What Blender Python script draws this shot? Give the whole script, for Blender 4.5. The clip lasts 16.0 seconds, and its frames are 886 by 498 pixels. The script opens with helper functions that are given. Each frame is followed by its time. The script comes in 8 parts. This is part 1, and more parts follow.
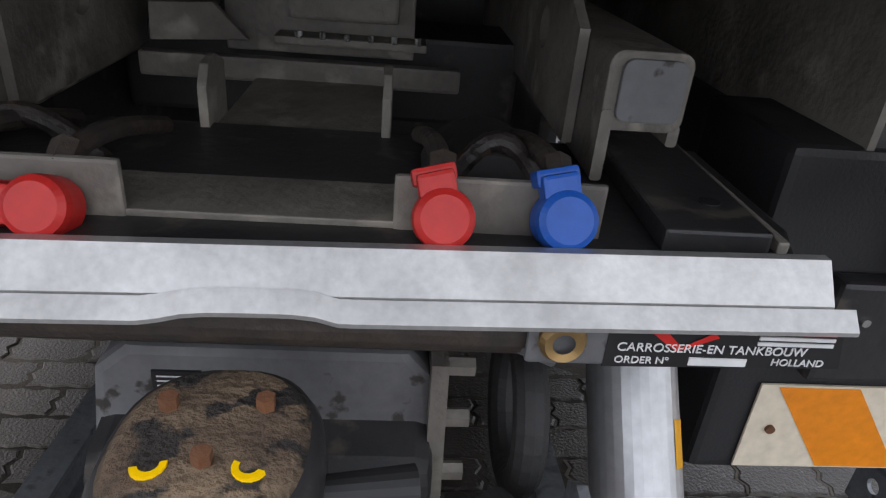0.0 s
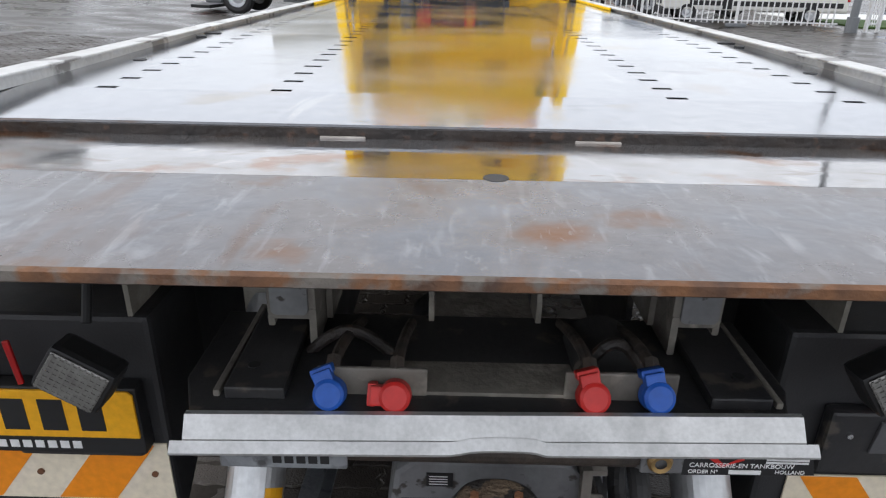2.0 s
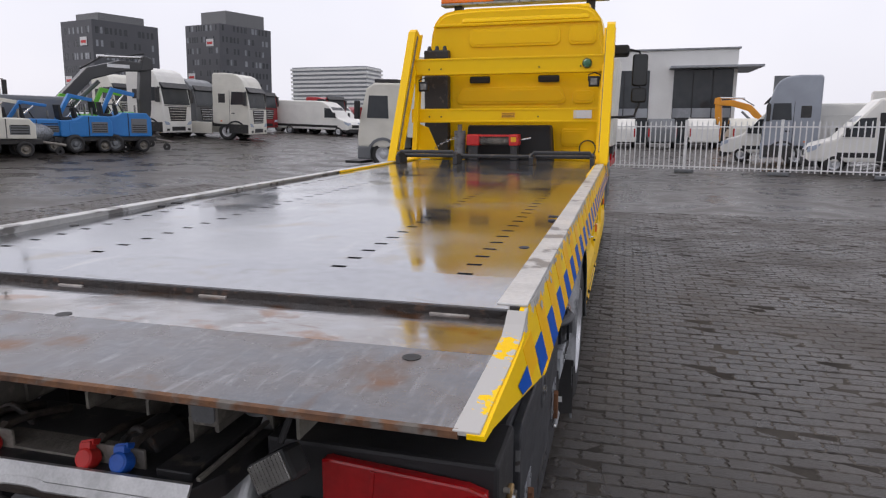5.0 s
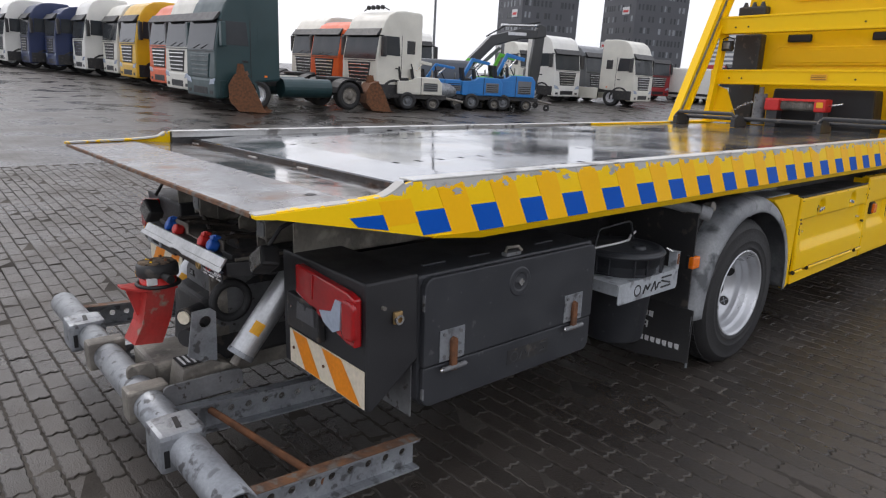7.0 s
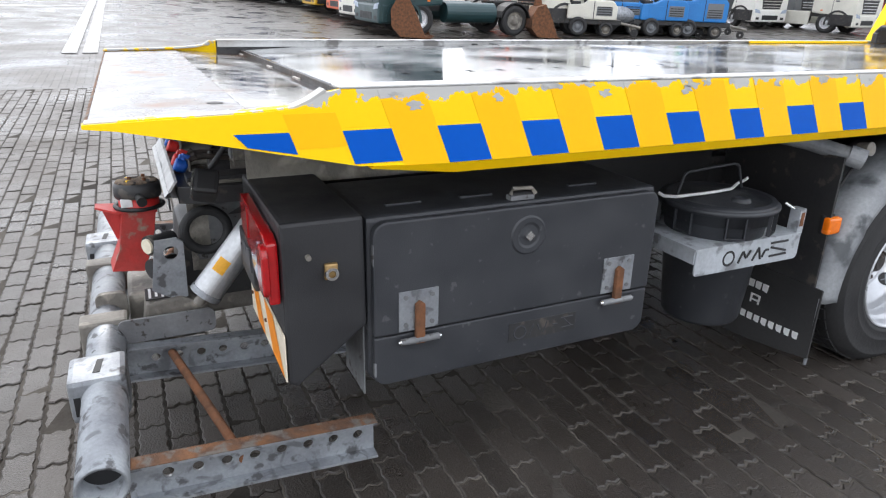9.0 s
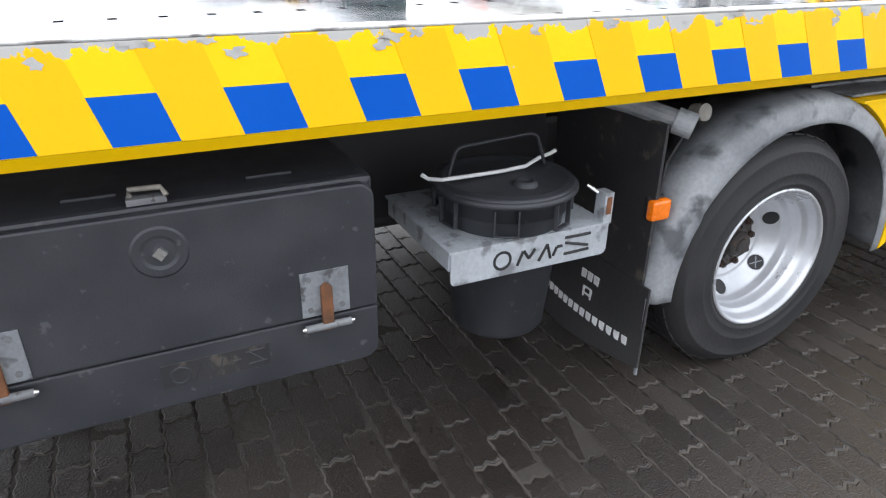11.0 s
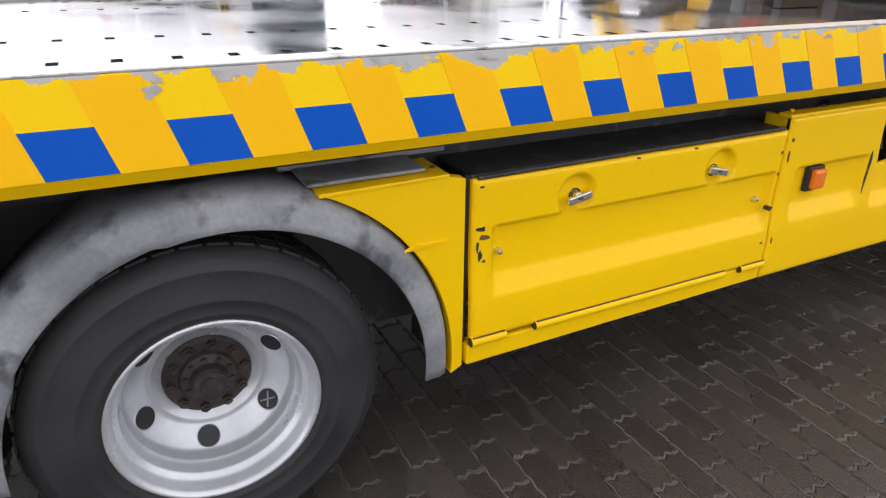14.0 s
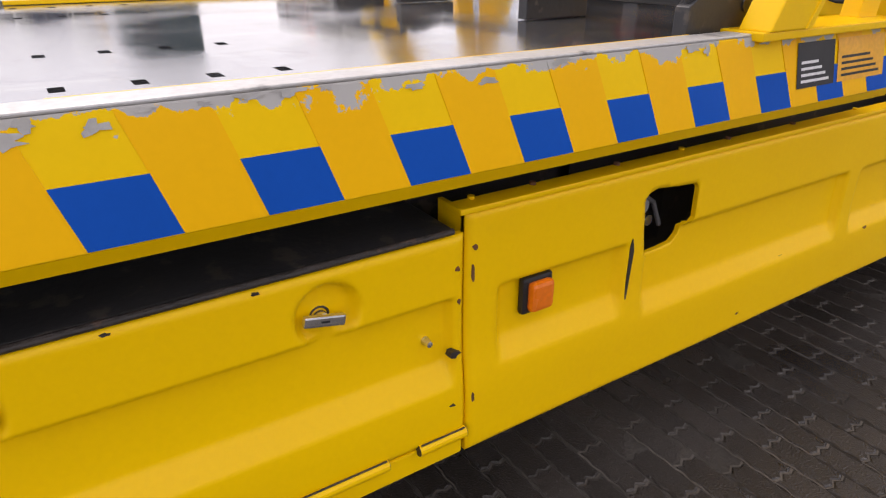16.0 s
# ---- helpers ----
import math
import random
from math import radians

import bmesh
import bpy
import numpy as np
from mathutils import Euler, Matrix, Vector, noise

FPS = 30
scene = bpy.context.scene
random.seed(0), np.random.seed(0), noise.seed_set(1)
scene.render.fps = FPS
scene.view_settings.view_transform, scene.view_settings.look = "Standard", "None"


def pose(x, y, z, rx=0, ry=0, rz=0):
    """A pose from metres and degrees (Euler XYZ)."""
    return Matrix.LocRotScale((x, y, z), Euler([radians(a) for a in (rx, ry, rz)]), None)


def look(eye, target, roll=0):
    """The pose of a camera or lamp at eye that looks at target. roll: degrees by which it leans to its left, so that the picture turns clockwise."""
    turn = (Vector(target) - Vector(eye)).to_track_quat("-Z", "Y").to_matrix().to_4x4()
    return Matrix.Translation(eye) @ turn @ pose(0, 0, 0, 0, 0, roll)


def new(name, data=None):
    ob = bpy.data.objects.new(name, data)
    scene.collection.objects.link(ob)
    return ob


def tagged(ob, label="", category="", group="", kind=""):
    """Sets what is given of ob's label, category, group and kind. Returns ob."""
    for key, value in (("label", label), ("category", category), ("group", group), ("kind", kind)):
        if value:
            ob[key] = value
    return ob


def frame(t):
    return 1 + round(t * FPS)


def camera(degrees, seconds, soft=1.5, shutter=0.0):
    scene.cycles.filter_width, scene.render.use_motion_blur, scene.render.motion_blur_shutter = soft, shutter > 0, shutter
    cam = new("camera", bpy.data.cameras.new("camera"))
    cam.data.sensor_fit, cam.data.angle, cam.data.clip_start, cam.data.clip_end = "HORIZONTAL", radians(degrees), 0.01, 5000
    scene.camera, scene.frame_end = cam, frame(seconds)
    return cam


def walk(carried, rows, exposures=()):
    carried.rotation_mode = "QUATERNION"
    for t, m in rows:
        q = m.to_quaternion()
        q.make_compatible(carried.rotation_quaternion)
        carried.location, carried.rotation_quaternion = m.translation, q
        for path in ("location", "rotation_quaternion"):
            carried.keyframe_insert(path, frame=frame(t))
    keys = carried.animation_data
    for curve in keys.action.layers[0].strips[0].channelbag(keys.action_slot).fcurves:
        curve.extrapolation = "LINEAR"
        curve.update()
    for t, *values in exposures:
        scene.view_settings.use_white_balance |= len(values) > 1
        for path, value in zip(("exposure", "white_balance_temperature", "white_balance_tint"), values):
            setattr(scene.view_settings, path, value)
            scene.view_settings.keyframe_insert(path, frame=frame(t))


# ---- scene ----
cam = camera(68.3, 16.0, soft=1.2)

PATH = [
    (0, (0.1329, -0.7614, 1.3031), (0.297, 1.0046, 0.3789), 5.07),
    (0.5, (0.0823, -0.7536, 1.2995), (0.0475, 1.0369, 0.4091), 4.32),
    (1, (0.0944, -0.8193, 1.4191), (-0.0474, 0.9684, 0.5337), 2.62),
    (1.5, (0.0589, -1.007, 1.5986), (-0.1136, 0.7984, 0.7554), 1.02),
    (2, (-0.0746, -1.1687, 1.7265), (-0.0889, 0.6695, 0.9387), 1.09),
    (2.5, (-0.0741, -1.2715, 1.8603), (-0.0065, 0.5791, 1.105), 0.83),
    (3, (-0.0272, -1.2892, 1.9103), (0.0737, 0.6161, 1.3106), 0.79),
    (3.2, (0.0273, -1.2922, 1.922), (0.1213, 0.6273, 1.368), 0.69),
    (5.3, (1.834, -1.596, 1.936), (1.236, 0.278, 1.575), 0.20),
    (5.5, (2.051, -1.63, 1.971), (1.413, 0.233, 1.623), 0.50),
    (6, (2.592, -1.584, 1.985), (1.704, 0.174, 1.636), 1.10),
    (6.5, (2.958, -1.49, 1.896), (1.754, 0.066, 1.541), 1.50),
    (7, (3.134, -1.328, 1.796), (1.668, -0.057, 1.311), 1.80),
    (7.5, (3.194, -0.968, 1.706), (1.592, 0.094, 1.152), 1.50),
    (8, (3.145, -0.779, 1.647), (1.46, 0.116, 1.048), 1.70),
    (8.2, (3.104, -0.72, 1.648), (1.407, 0.143, 1.035), 1.50),
    (10.5, (2.859, 0.468, 1.676), (1.211, 1.247, 0.851), 0.80),
    (11, (2.821, 0.75, 1.653), (1.196, 1.537, 0.792), 0.70),
    (11.5, (2.87, 1.104, 1.659), (1.254, 1.886, 0.777), 0.50),
    (12, (2.858, 1.428, 1.662), (1.249, 2.212, 0.77), 0.60),
    (12.5, (2.786, 1.796, 1.683), (1.173, 2.577, 0.795), 0.40),
    (13, (2.841, 2.17, 1.673), (1.215, 2.969, 0.826), 0.20),
    (13.5, (2.954, 2.512, 1.712), (1.327, 3.322, 0.878), 0.60),
    (14, (2.875, 2.868, 1.71), (1.26, 3.694, 0.869), 0.70),
    (14.5, (2.729, 3.237, 1.734), (1.141, 4.111, 0.887), 0.20),
    (15, (2.607, 3.647, 1.708), (1.064, 4.589, 0.854), 0.50),
    (15.5, (2.513, 3.994, 1.698), (0.984, 4.959, 0.841), 0.90),
    (16, (2.394, 4.419, 1.679), (0.87, 5.404, 0.838), 0.10),
]
walk(cam, [(t, look(eye, target, roll)) for t, eye, target, roll in PATH],
     exposures=[(0, 0.85, 6400, 12), (0.8, 1.4, 6200, 10), (1.2, 1.65, 6200, 10), (1.6, 1.3, 6300, 10), (2.0, 0.6, 6400, 10), (2.5, 0.35, 6300, 11), (3.2, 0.25, 6450, 12), (5.3, 0.05, 6500, 17), (6.0, 0.0, 6500, 18),
                (6.6, 0.0, 6500, 18), (7.0, 0.3, 6450, 13), (7.5, 0.75, 6400, 11), (8.2, 1.15, 6350, 10), (10.3, 1.25, 6350, 10), (11.2, 1.4, 6350, 10), (12.3, 1.42, 6400, 10), (13.0, 1.25, 6450, 11),
                (14.0, 0.9, 6600, 15), (15.0, 0.62, 6800, 20), (16.0, 0.5, 6850, 21)])

# ---- light: an overcast, wet day ----
world = bpy.data.worlds.new("overcast_sky")
scene.world = world
world.use_nodes = True
wn, wl = world.node_tree.nodes, world.node_tree.links
sky = wn.new("ShaderNodeTexSky")
sky.sky_type, sky.sun_disc, sky.sun_elevation, sky.sun_rotation = "NISHITA", False, radians(51), radians(270)
sky.air_density, sky.dust_density = 1.0, 4.0
veil = wn.new("ShaderNodeMix")
veil.data_type = "RGBA"
veil.inputs[0].default_value = 0.985
cloud = wn.new("ShaderNodeTexNoise")
cloud.inputs["Scale"].default_value, cloud.inputs["Detail"].default_value = 1.6, 4
ramp = wn.new("ShaderNodeValToRGB")
ramp.color_ramp.elements[0].position, ramp.color_ramp.elements[1].position = 0.3, 0.72
ramp.color_ramp.elements[0].color, ramp.color_ramp.elements[1].color = (0.70, 0.73, 0.79, 1), (0.93, 0.94, 0.97, 1)
coord = wn.new("ShaderNodeTexCoord")
wl.new(coord.outputs["Generated"], cloud.inputs["Vector"])
wl.new(cloud.outputs["Fac"], ramp.inputs["Fac"])
wl.new(sky.outputs["Color"], veil.inputs[6])
wl.new(ramp.outputs["Color"], veil.inputs[7])
wl.new(veil.outputs[2], wn["Background"].inputs["Color"])
wn["Background"].inputs["Strength"].default_value = 1.0
sun = new("sun", bpy.data.lights.new("sun", "SUN"))
sun.data.energy, sun.data.angle, sun.data.color = 0.85, radians(32), (1.0, 0.97, 0.93)
sun.matrix_world = look((0, 0, 0), (0.72, 0.02, -0.9))


# ---- materials ----
def surface(name, base, other=None, rough=0.5, metal=0.0, scale=6.0, fine=60.0, bump=0.15, spread=(0.35, 0.7), rough2=None, coat=0.0, island=0.0, rand=0.0,
            spots=None, spot_scale=25.0, spot_at=(0.6, 0.66), grain=0.35, spec=0.5):
    m = bpy.data.materials.new(name)
    m.use_nodes = True
    n, l = m.node_tree.nodes, m.node_tree.links
    b = n["Principled BSDF"]
    tc = n.new("ShaderNodeTexCoord")
    big = n.new("ShaderNodeTexNoise")
    big.inputs["Scale"].default_value, big.inputs["Detail"].default_value = scale, 6
    l.new(tc.outputs["Object"], big.inputs["Vector"])
    small = n.new("ShaderNodeTexNoise")
    small.inputs["Scale"].default_value, small.inputs["Detail"].default_value = fine, 4
    l.new(tc.outputs["Object"], small.inputs["Vector"])
    r = n.new("ShaderNodeValToRGB")
    e = r.color_ramp.elements
    e[0].position, e[1].position = spread
    other = other or tuple(c * 0.75 for c in base)
    e[0].color, e[1].color = (*base, 1), (*other, 1)
    l.new(big.outputs["Fac"], r.inputs["Fac"])
    mix = n.new("ShaderNodeMix")
    mix.data_type, mix.blend_type = "RGBA", "MULTIPLY"
    mix.inputs[0].default_value = grain
    l.new(r.outputs["Color"], mix.inputs[6])
    l.new(small.outputs["Fac"], mix.inputs[7])
    out = mix.outputs[2]
    gain = n.new("ShaderNodeMix")
    gain.data_type, gain.blend_type = "RGBA", "MULTIPLY"
    gain.inputs[0].default_value = 1.0
    gain.inputs[7].default_value = (1 + grain * 0.5, 1 + grain * 0.5, 1 + grain * 0.5, 1)
    l.new(out, gain.inputs[6])
    out = gain.outputs[2]
    if spots:
        sp = n.new("ShaderNodeTexNoise")
        sp.inputs["Scale"].default_value, sp.inputs["Detail"].default_value = spot_scale, 8
        l.new(tc.outputs["Object"], sp.inputs["Vector"])
        sr = n.new("ShaderNodeValToRGB")
        sr.color_ramp.elements[0].position, sr.color_ramp.elements[1].position = spot_at
        l.new(sp.outputs["Fac"], sr.inputs["Fac"])
        sm = n.new("ShaderNodeMix")
        sm.data_type = "RGBA"
        l.new(sr.outputs["Color"], sm.inputs[0])
        l.new(out, sm.inputs[6])
        sm.inputs[7].default_value = (*spots, 1)
        out = sm.outputs[2]
    if island or rand:
        src = n.new("ShaderNodeNewGeometry").outputs["Random Per Island"] if island else n.new("ShaderNodeObjectInfo").outputs["Random"]
        mr = n.new("ShaderNodeMapRange")
        mr.inputs["To Min"].default_value, mr.inputs["To Max"].default_value = 1 - (island or rand), 1 + (island or rand)
        l.new(src, mr.inputs["Value"])
        v = n.new("ShaderNodeVectorMath")
        v.operation = "SCALE"
        l.new(out, v.inputs[0])
        l.new(mr.outputs[0], v.inputs["Scale"])
        out = v.outputs[0]
    l.new(out, b.inputs["Base Color"])
    b.inputs["Metallic"].default_value = metal
    b.inputs["Specular IOR Level"].default_value = spec
    rr = n.new("ShaderNodeMapRange")
    rr.inputs["From Min"].default_value, rr.inputs["From Max"].default_value = 0.35, 0.65
    rr.inputs["To Min"].default_value, rr.inputs["To Max"].default_value = rough, rough2 if rough2 is not None else min(1, rough + 0.15)
    l.new(big.outputs["Fac"], rr.inputs["Value"])
    l.new(rr.outputs[0], b.inputs["Roughness"])
    b.inputs["Coat Weight"].default_value = coat
    if bump:
        bp = n.new("ShaderNodeBump")
        bp.inputs["Strength"].default_value, bp.inputs["Distance"].default_value = bump, 0.01
        l.new(small.outputs["Fac"], bp.inputs["Height"])
        l.new(bp.outputs["Normal"], b.inputs["Normal"])
    return m


YELLOW = surface("yellow_paint", (0.92, 0.57, 0.0), (0.90, 0.54, 0.0), 0.32, scale=1.2, bump=0.02, coat=0.03, grain=0.06, spec=0.22)
BLUE_TAPE = surface("blue_film", (0.0, 0.084, 0.46), (0.0, 0.074, 0.41), 0.42, scale=2, bump=0.02, grain=0.08, spec=0.10)
SCUFF = surface("bare_scuffed_metal", (0.50, 0.47, 0.44), (0.30, 0.27, 0.25), 0.45, 0.3, scale=20, bump=0.3)
DECK = surface("wet_dark_steel_deck", (0.36, 0.37, 0.395), (0.44, 0.45, 0.465), 0.06, 0.9, scale=1.9, fine=24, bump=0.015, rough2=0.20, spots=(0.33, 0.28, 0.21), spot_scale=3.2, spot_at=(0.60, 0.80), grain=0.3)
TOE = surface("wet_worn_steel_ramp", (0.36, 0.355, 0.36), (0.28, 0.25, 0.225), 0.035, 0.85, scale=5.5, fine=26, bump=0.03, rough2=0.20, spots=(0.24, 0.105, 0.038), spot_scale=7.0, spot_at=(0.55, 0.66), grain=0.35)
RUST = surface("rust", (0.19, 0.075, 0.03), (0.09, 0.045, 0.025), 0.8, 0.0, scale=14, bump=0.5)
BLACK_STEEL = surface("black_painted_steel", (0.022, 0.022, 0.024), (0.035, 0.034, 0.034), 0.4, 0.0, scale=5, bump=0.1, spots=(0.075, 0.065, 0.055), spot_scale=14)
DIRTY_STEEL = surface("grimy_grey_steel", (0.25, 0.232, 0.20), (0.125, 0.113, 0.10), 0.5, 0.1, scale=6, bump=0.35, spots=(0.36, 0.33, 0.28), spot_scale=11, spot_at=(0.58, 0.70))
GALV = surface("galvanised_steel", (0.36, 0.38, 0.40), (0.24, 0.25, 0.27), 0.42, 0.55, scale=7, fine=90, bump=0.15, spots=(0.12, 0.12, 0.125), spot_scale=16)
GREY_PAINT = surface("grey_primer", (0.20, 0.205, 0.21), (0.13, 0.13, 0.135), 0.5, 0.1, scale=8, bump=0.15, spots=(0.05, 0.045, 0.04), spot_scale=30)
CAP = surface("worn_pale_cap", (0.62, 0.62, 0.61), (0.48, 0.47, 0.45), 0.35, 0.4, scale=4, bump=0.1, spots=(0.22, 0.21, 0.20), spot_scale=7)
MIDDLE = surface("dull_grey", (0.10, 0.10, 0.105), (0.08, 0.08, 0.085), 0.4)
ALU = surface("brushed_aluminium", (0.56, 0.56, 0.555), (0.44, 0.44, 0.435), 0.34, 0.7, scale=9, fine=120, bump=0.06, spots=(0.33, 0.33, 0.325), spot_scale=8, spot_at=(0.58, 0.72))
CYL = surface("silver_painted_steel", (0.56, 0.57, 0.58), (0.47, 0.48, 0.49), 0.30, 0.7, scale=5, bump=0.04)
PLASTIC = surface("dark_grey_plastic", (0.027, 0.029, 0.034), (0.038, 0.040, 0.045), 0.40, 0.0, scale=7, fine=240, bump=0.12, spots=(0.075, 0.077, 0.08), spot_scale=26, spot_at=(0.66, 0.72))
LAMP_PLASTIC = surface("black_plastic", (0.018, 0.018, 0.020), (0.026, 0.026, 0.028), 0.45, 0.0, scale=9, fine=220, bump=0.12)
RUBBER = surface("tyre_rubber", (0.017, 0.017, 0.018), (0.028, 0.027, 0.027), 0.62, 0.0, scale=5, bump=0.25)
FENDER = surface("worn_fender_plastic", (0.17, 0.178, 0.19), (0.30, 0.31, 0.32), 0.42, 0.0, scale=4.5, fine=70, bump=0.18, spread=(0.38, 0.62), spots=(0.075, 0.08, 0.085), spot_scale=7.5, spot_at=(0.55, 0.66), grain=0.4)
RIM = surface("silver_rim_paint", (0.62, 0.63, 0.65), (0.50, 0.51, 0.53), 0.26, 0.55, scale=5, bump=0.03, grain=0.15)
RED = surface("red_plastic", (0.62, 0.025, 0.02), (0.50, 0.02, 0.018), 0.38, scale=12, bump=0.06)
BLUE = surface("blue_plastic", (0.012, 0.10, 0.48), (0.01, 0.085, 0.40), 0.38, scale=12, bump=0.06)
RED_PAINT = surface("worn_red_paint", (0.50, 0.035, 0.03), (0.36, 0.05, 0.04), 0.42, scale=9, bump=0.2, spots=(0.25, 0.22, 0.17), spot_scale=9)
WHITE = surface("white_paint", (0.78, 0.77, 0.72), (0.70, 0.69, 0.65), 0.35, scale=1.5, bump=0.03, coat=0.2)
CREAM = surface("cream_film", (0.74, 0.66, 0.52), (0.70, 0.62, 0.48), 0.45, scale=5, bump=0.05)
ORANGE_FILM = surface("orange_reflective_film", (0.85, 0.27, 0.01), (0.80, 0.25, 0.01), 0.4, scale=5, bump=0.05)
PLATE_YELLOW = surface("number_plate_yellow", (0.82, 0.40, 0.01), (0.78, 0.38, 0.01), 0.4, scale=5, bump=0.02)
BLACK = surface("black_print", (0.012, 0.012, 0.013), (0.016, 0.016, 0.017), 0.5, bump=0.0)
PRINT = surface("white_print", (0.75, 0.75, 0.75), (0.66, 0.66, 0.66), 0.5, bump=0.0)
ORANGE_LENS = surface("amber_lens", (0.90, 0.20, 0.006), (0.82, 0.17, 0.006), 0.18, bump=0.02, coat=0.5)
RED_LENS = surface("red_lens", (0.42, 0.008, 0.01), (0.34, 0.007, 0.009), 0.12, bump=0.02, coat=0.6)
CLEAR_LENS = surface("pale_lens", (0.42, 0.48, 0.58), (0.36, 0.42, 0.52), 0.12, bump=0.05, coat=0.6)
LAMP_GLASS = surface("work_lamp_glass", (0.24, 0.235, 0.22), (0.16, 0.155, 0.145), 0.12, 0.6, scale=22, fine=150, bump=0.12, coat=0.5)
ASPHALT = surface("wet_paving", (0.042, 0.036, 0.031), (0.076, 0.065, 0.056), 0.17, 0.0, scale=0.9, fine=40, bump=0.16, rough2=0.48)
PAVER = surface("wet_concrete_paver", (0.031, 0.0255, 0.0215), (0.057, 0.047, 0.039), 0.20, 0.0, scale=0.9, fine=120, bump=0.5, rough2=0.58, island=0.22, grain=0.55, spots=(0.10, 0.09, 0.08), spot_scale=55, spot_at=(0.66, 0.72))
PAVER_ONE = surface("wet_concrete_paver_single", (0.031, 0.0255, 0.0215), (0.057, 0.047, 0.039), 0.20, 0.0, scale=0.9, fine=120, bump=0.5, rough2=0.58, rand=0.22, grain=0.55, spots=(0.10, 0.09, 0.08), spot_scale=55, spot_at=(0.66, 0.72))
SILT = surface("pale_joint_silt", (0.155, 0.138, 0.118), (0.06, 0.054, 0.048), 0.85, 0.0, scale=2.2, fine=60, bump=0.3, spec=0.1)
RAMP_TIP = surface("streaked_wet_ramp_tip", (0.155, 0.16, 0.175), (0.20, 0.18, 0.17), 0.12, 0.7, scale=5, fine=34, bump=0.08, rough2=0.36, spots=(0.19, 0.085, 0.036), spot_scale=5.0, spot_at=(0.59, 0.72), grain=0.4)
MOTTLED_RUST = surface("mottled_rust", (0.17, 0.075, 0.03), (0.07, 0.04, 0.028), 0.75, 0.0, scale=18, bump=0.5, spots=(0.13, 0.115, 0.10), spot_scale=20, spot_at=(0.50, 0.62))
GREASE_AND_GAP = surface("black_grease_and_gap_shade", (0.018, 0.015, 0.014), (0.045, 0.035, 0.030), 0.45, 0.0, scale=16, bump=0.6, spots=(0.075, 0.045, 0.032), spot_scale=30)
RUSTY_NUT = surface("rusty_nut", (0.075, 0.04, 0.028), (0.03, 0.024, 0.02), 0.6, 0.2, scale=20, bump=0.4)
JOINT = surface("sandy_joint", (0.085, 0.076, 0.066), (0.028, 0.025, 0.022), 0.85, 0.0, scale=1.3, fine=60, bump=0.4, rough2=0.95, spread=(0.38, 0.66), spec=0.1)
GRASS = surface("grass", (0.055, 0.10, 0.02), (0.035, 0.07, 0.015), 0.9, scale=2, bump=0.6)
GLASS = surface("dark_window", (0.03, 0.035, 0.04), (0.05, 0.055, 0.06), 0.06, 0.0, scale=1, bump=0.0, spec=0.35)
DARK_WALL = surface("dark_cladding", (0.075, 0.078, 0.088), (0.095, 0.098, 0.108), 0.5, scale=0.3, bump=0.05)
PANE_LIGHT = surface("blind_pane", (0.32, 0.34, 0.36), (0.18, 0.19, 0.21), 0.2, scale=0.4, bump=0.0)
WHITE_WALL = surface("white_render_wall", (0.72, 0.72, 0.70), (0.66, 0.66, 0.64), 0.7, scale=0.6, bump=0.1)
CHROME = surface("chrome", (0.75, 0.75, 0.74), (0.62, 0.62, 0.61), 0.14, 0.95, scale=20, bump=0.03)
BRASS = surface("worn_brass", (0.50, 0.33, 0.14), (0.36, 0.24, 0.11), 0.35, 0.8, scale=30, bump=0.1)


def paint(name, c, rough=0.35):
    return surface(name, c, tuple(v * 0.85 for v in c), rough, scale=1.5, bump=0.03, coat=0.2)


def streaks(m, colour, along=(38.0, 3.0, 3.0), at=(0.62, 0.68), amount=0.75):
    """Pale runs and scratches drawn out along one direction."""
    n, l = m.node_tree.nodes, m.node_tree.links
    b = n["Principled BSDF"]
    old = b.inputs["Base Color"].links[0].from_socket
    tc = next(k for k in n if k.type == "TEX_COORD")
    mp = n.new("ShaderNodeMapping")
    mp.inputs["Scale"].default_value = along
    mp.inputs["Rotation"].default_value = (0, 0, 0.12)
    l.new(tc.outputs["Object"], mp.inputs["Vector"])
    no = n.new("ShaderNodeTexNoise")
    no.inputs["Scale"].default_value, no.inputs["Detail"].default_value, no.inputs["Distortion"].default_value = 1.0, 8, 0.7
    l.new(mp.outputs[0], no.inputs["Vector"])
    mr = n.new("ShaderNodeMapRange")
    mr.inputs["From Min"].default_value, mr.inputs["From Max"].default_value = at
    mr.inputs["To Max"].default_value = amount
    l.new(no.outputs["Fac"], mr.inputs["Value"])
    mx = n.new("ShaderNodeMix")
    mx.data_type = "RGBA"
    l.new(mr.outputs[0], mx.inputs[0])
    l.new(old, mx.inputs[6])
    mx.inputs[7].default_value = (*colour, 1)
    l.new(mx.outputs[2], b.inputs["Base Color"])


streaks(RAMP_TIP, (0.36, 0.36, 0.37), (34.0, 7.0, 7.0), (0.56, 0.74), 0.5)
streaks(RAMP_TIP, (0.30, 0.30, 0.30), (90.0, 40.0, 40.0), (0.62, 0.70), 0.4)
streaks(RAMP_TIP, (0.13, 0.07, 0.04), (9.0, 2.5, 3.0), (0.58, 0.72), 0.6)
streaks(TOE, (0.50, 0.48, 0.45), (26.0, 16.0, 16.0), (0.60, 0.68), 0.5)
streaks(TOE, (0.17, 0.10, 0.06), (7.0, 26.0, 20.0), (0.60, 0.67), 0.7)
streaks(DECK, (0.60, 0.59, 0.57), (9.0, 2.0, 2.0), (0.63, 0.72), 0.4)
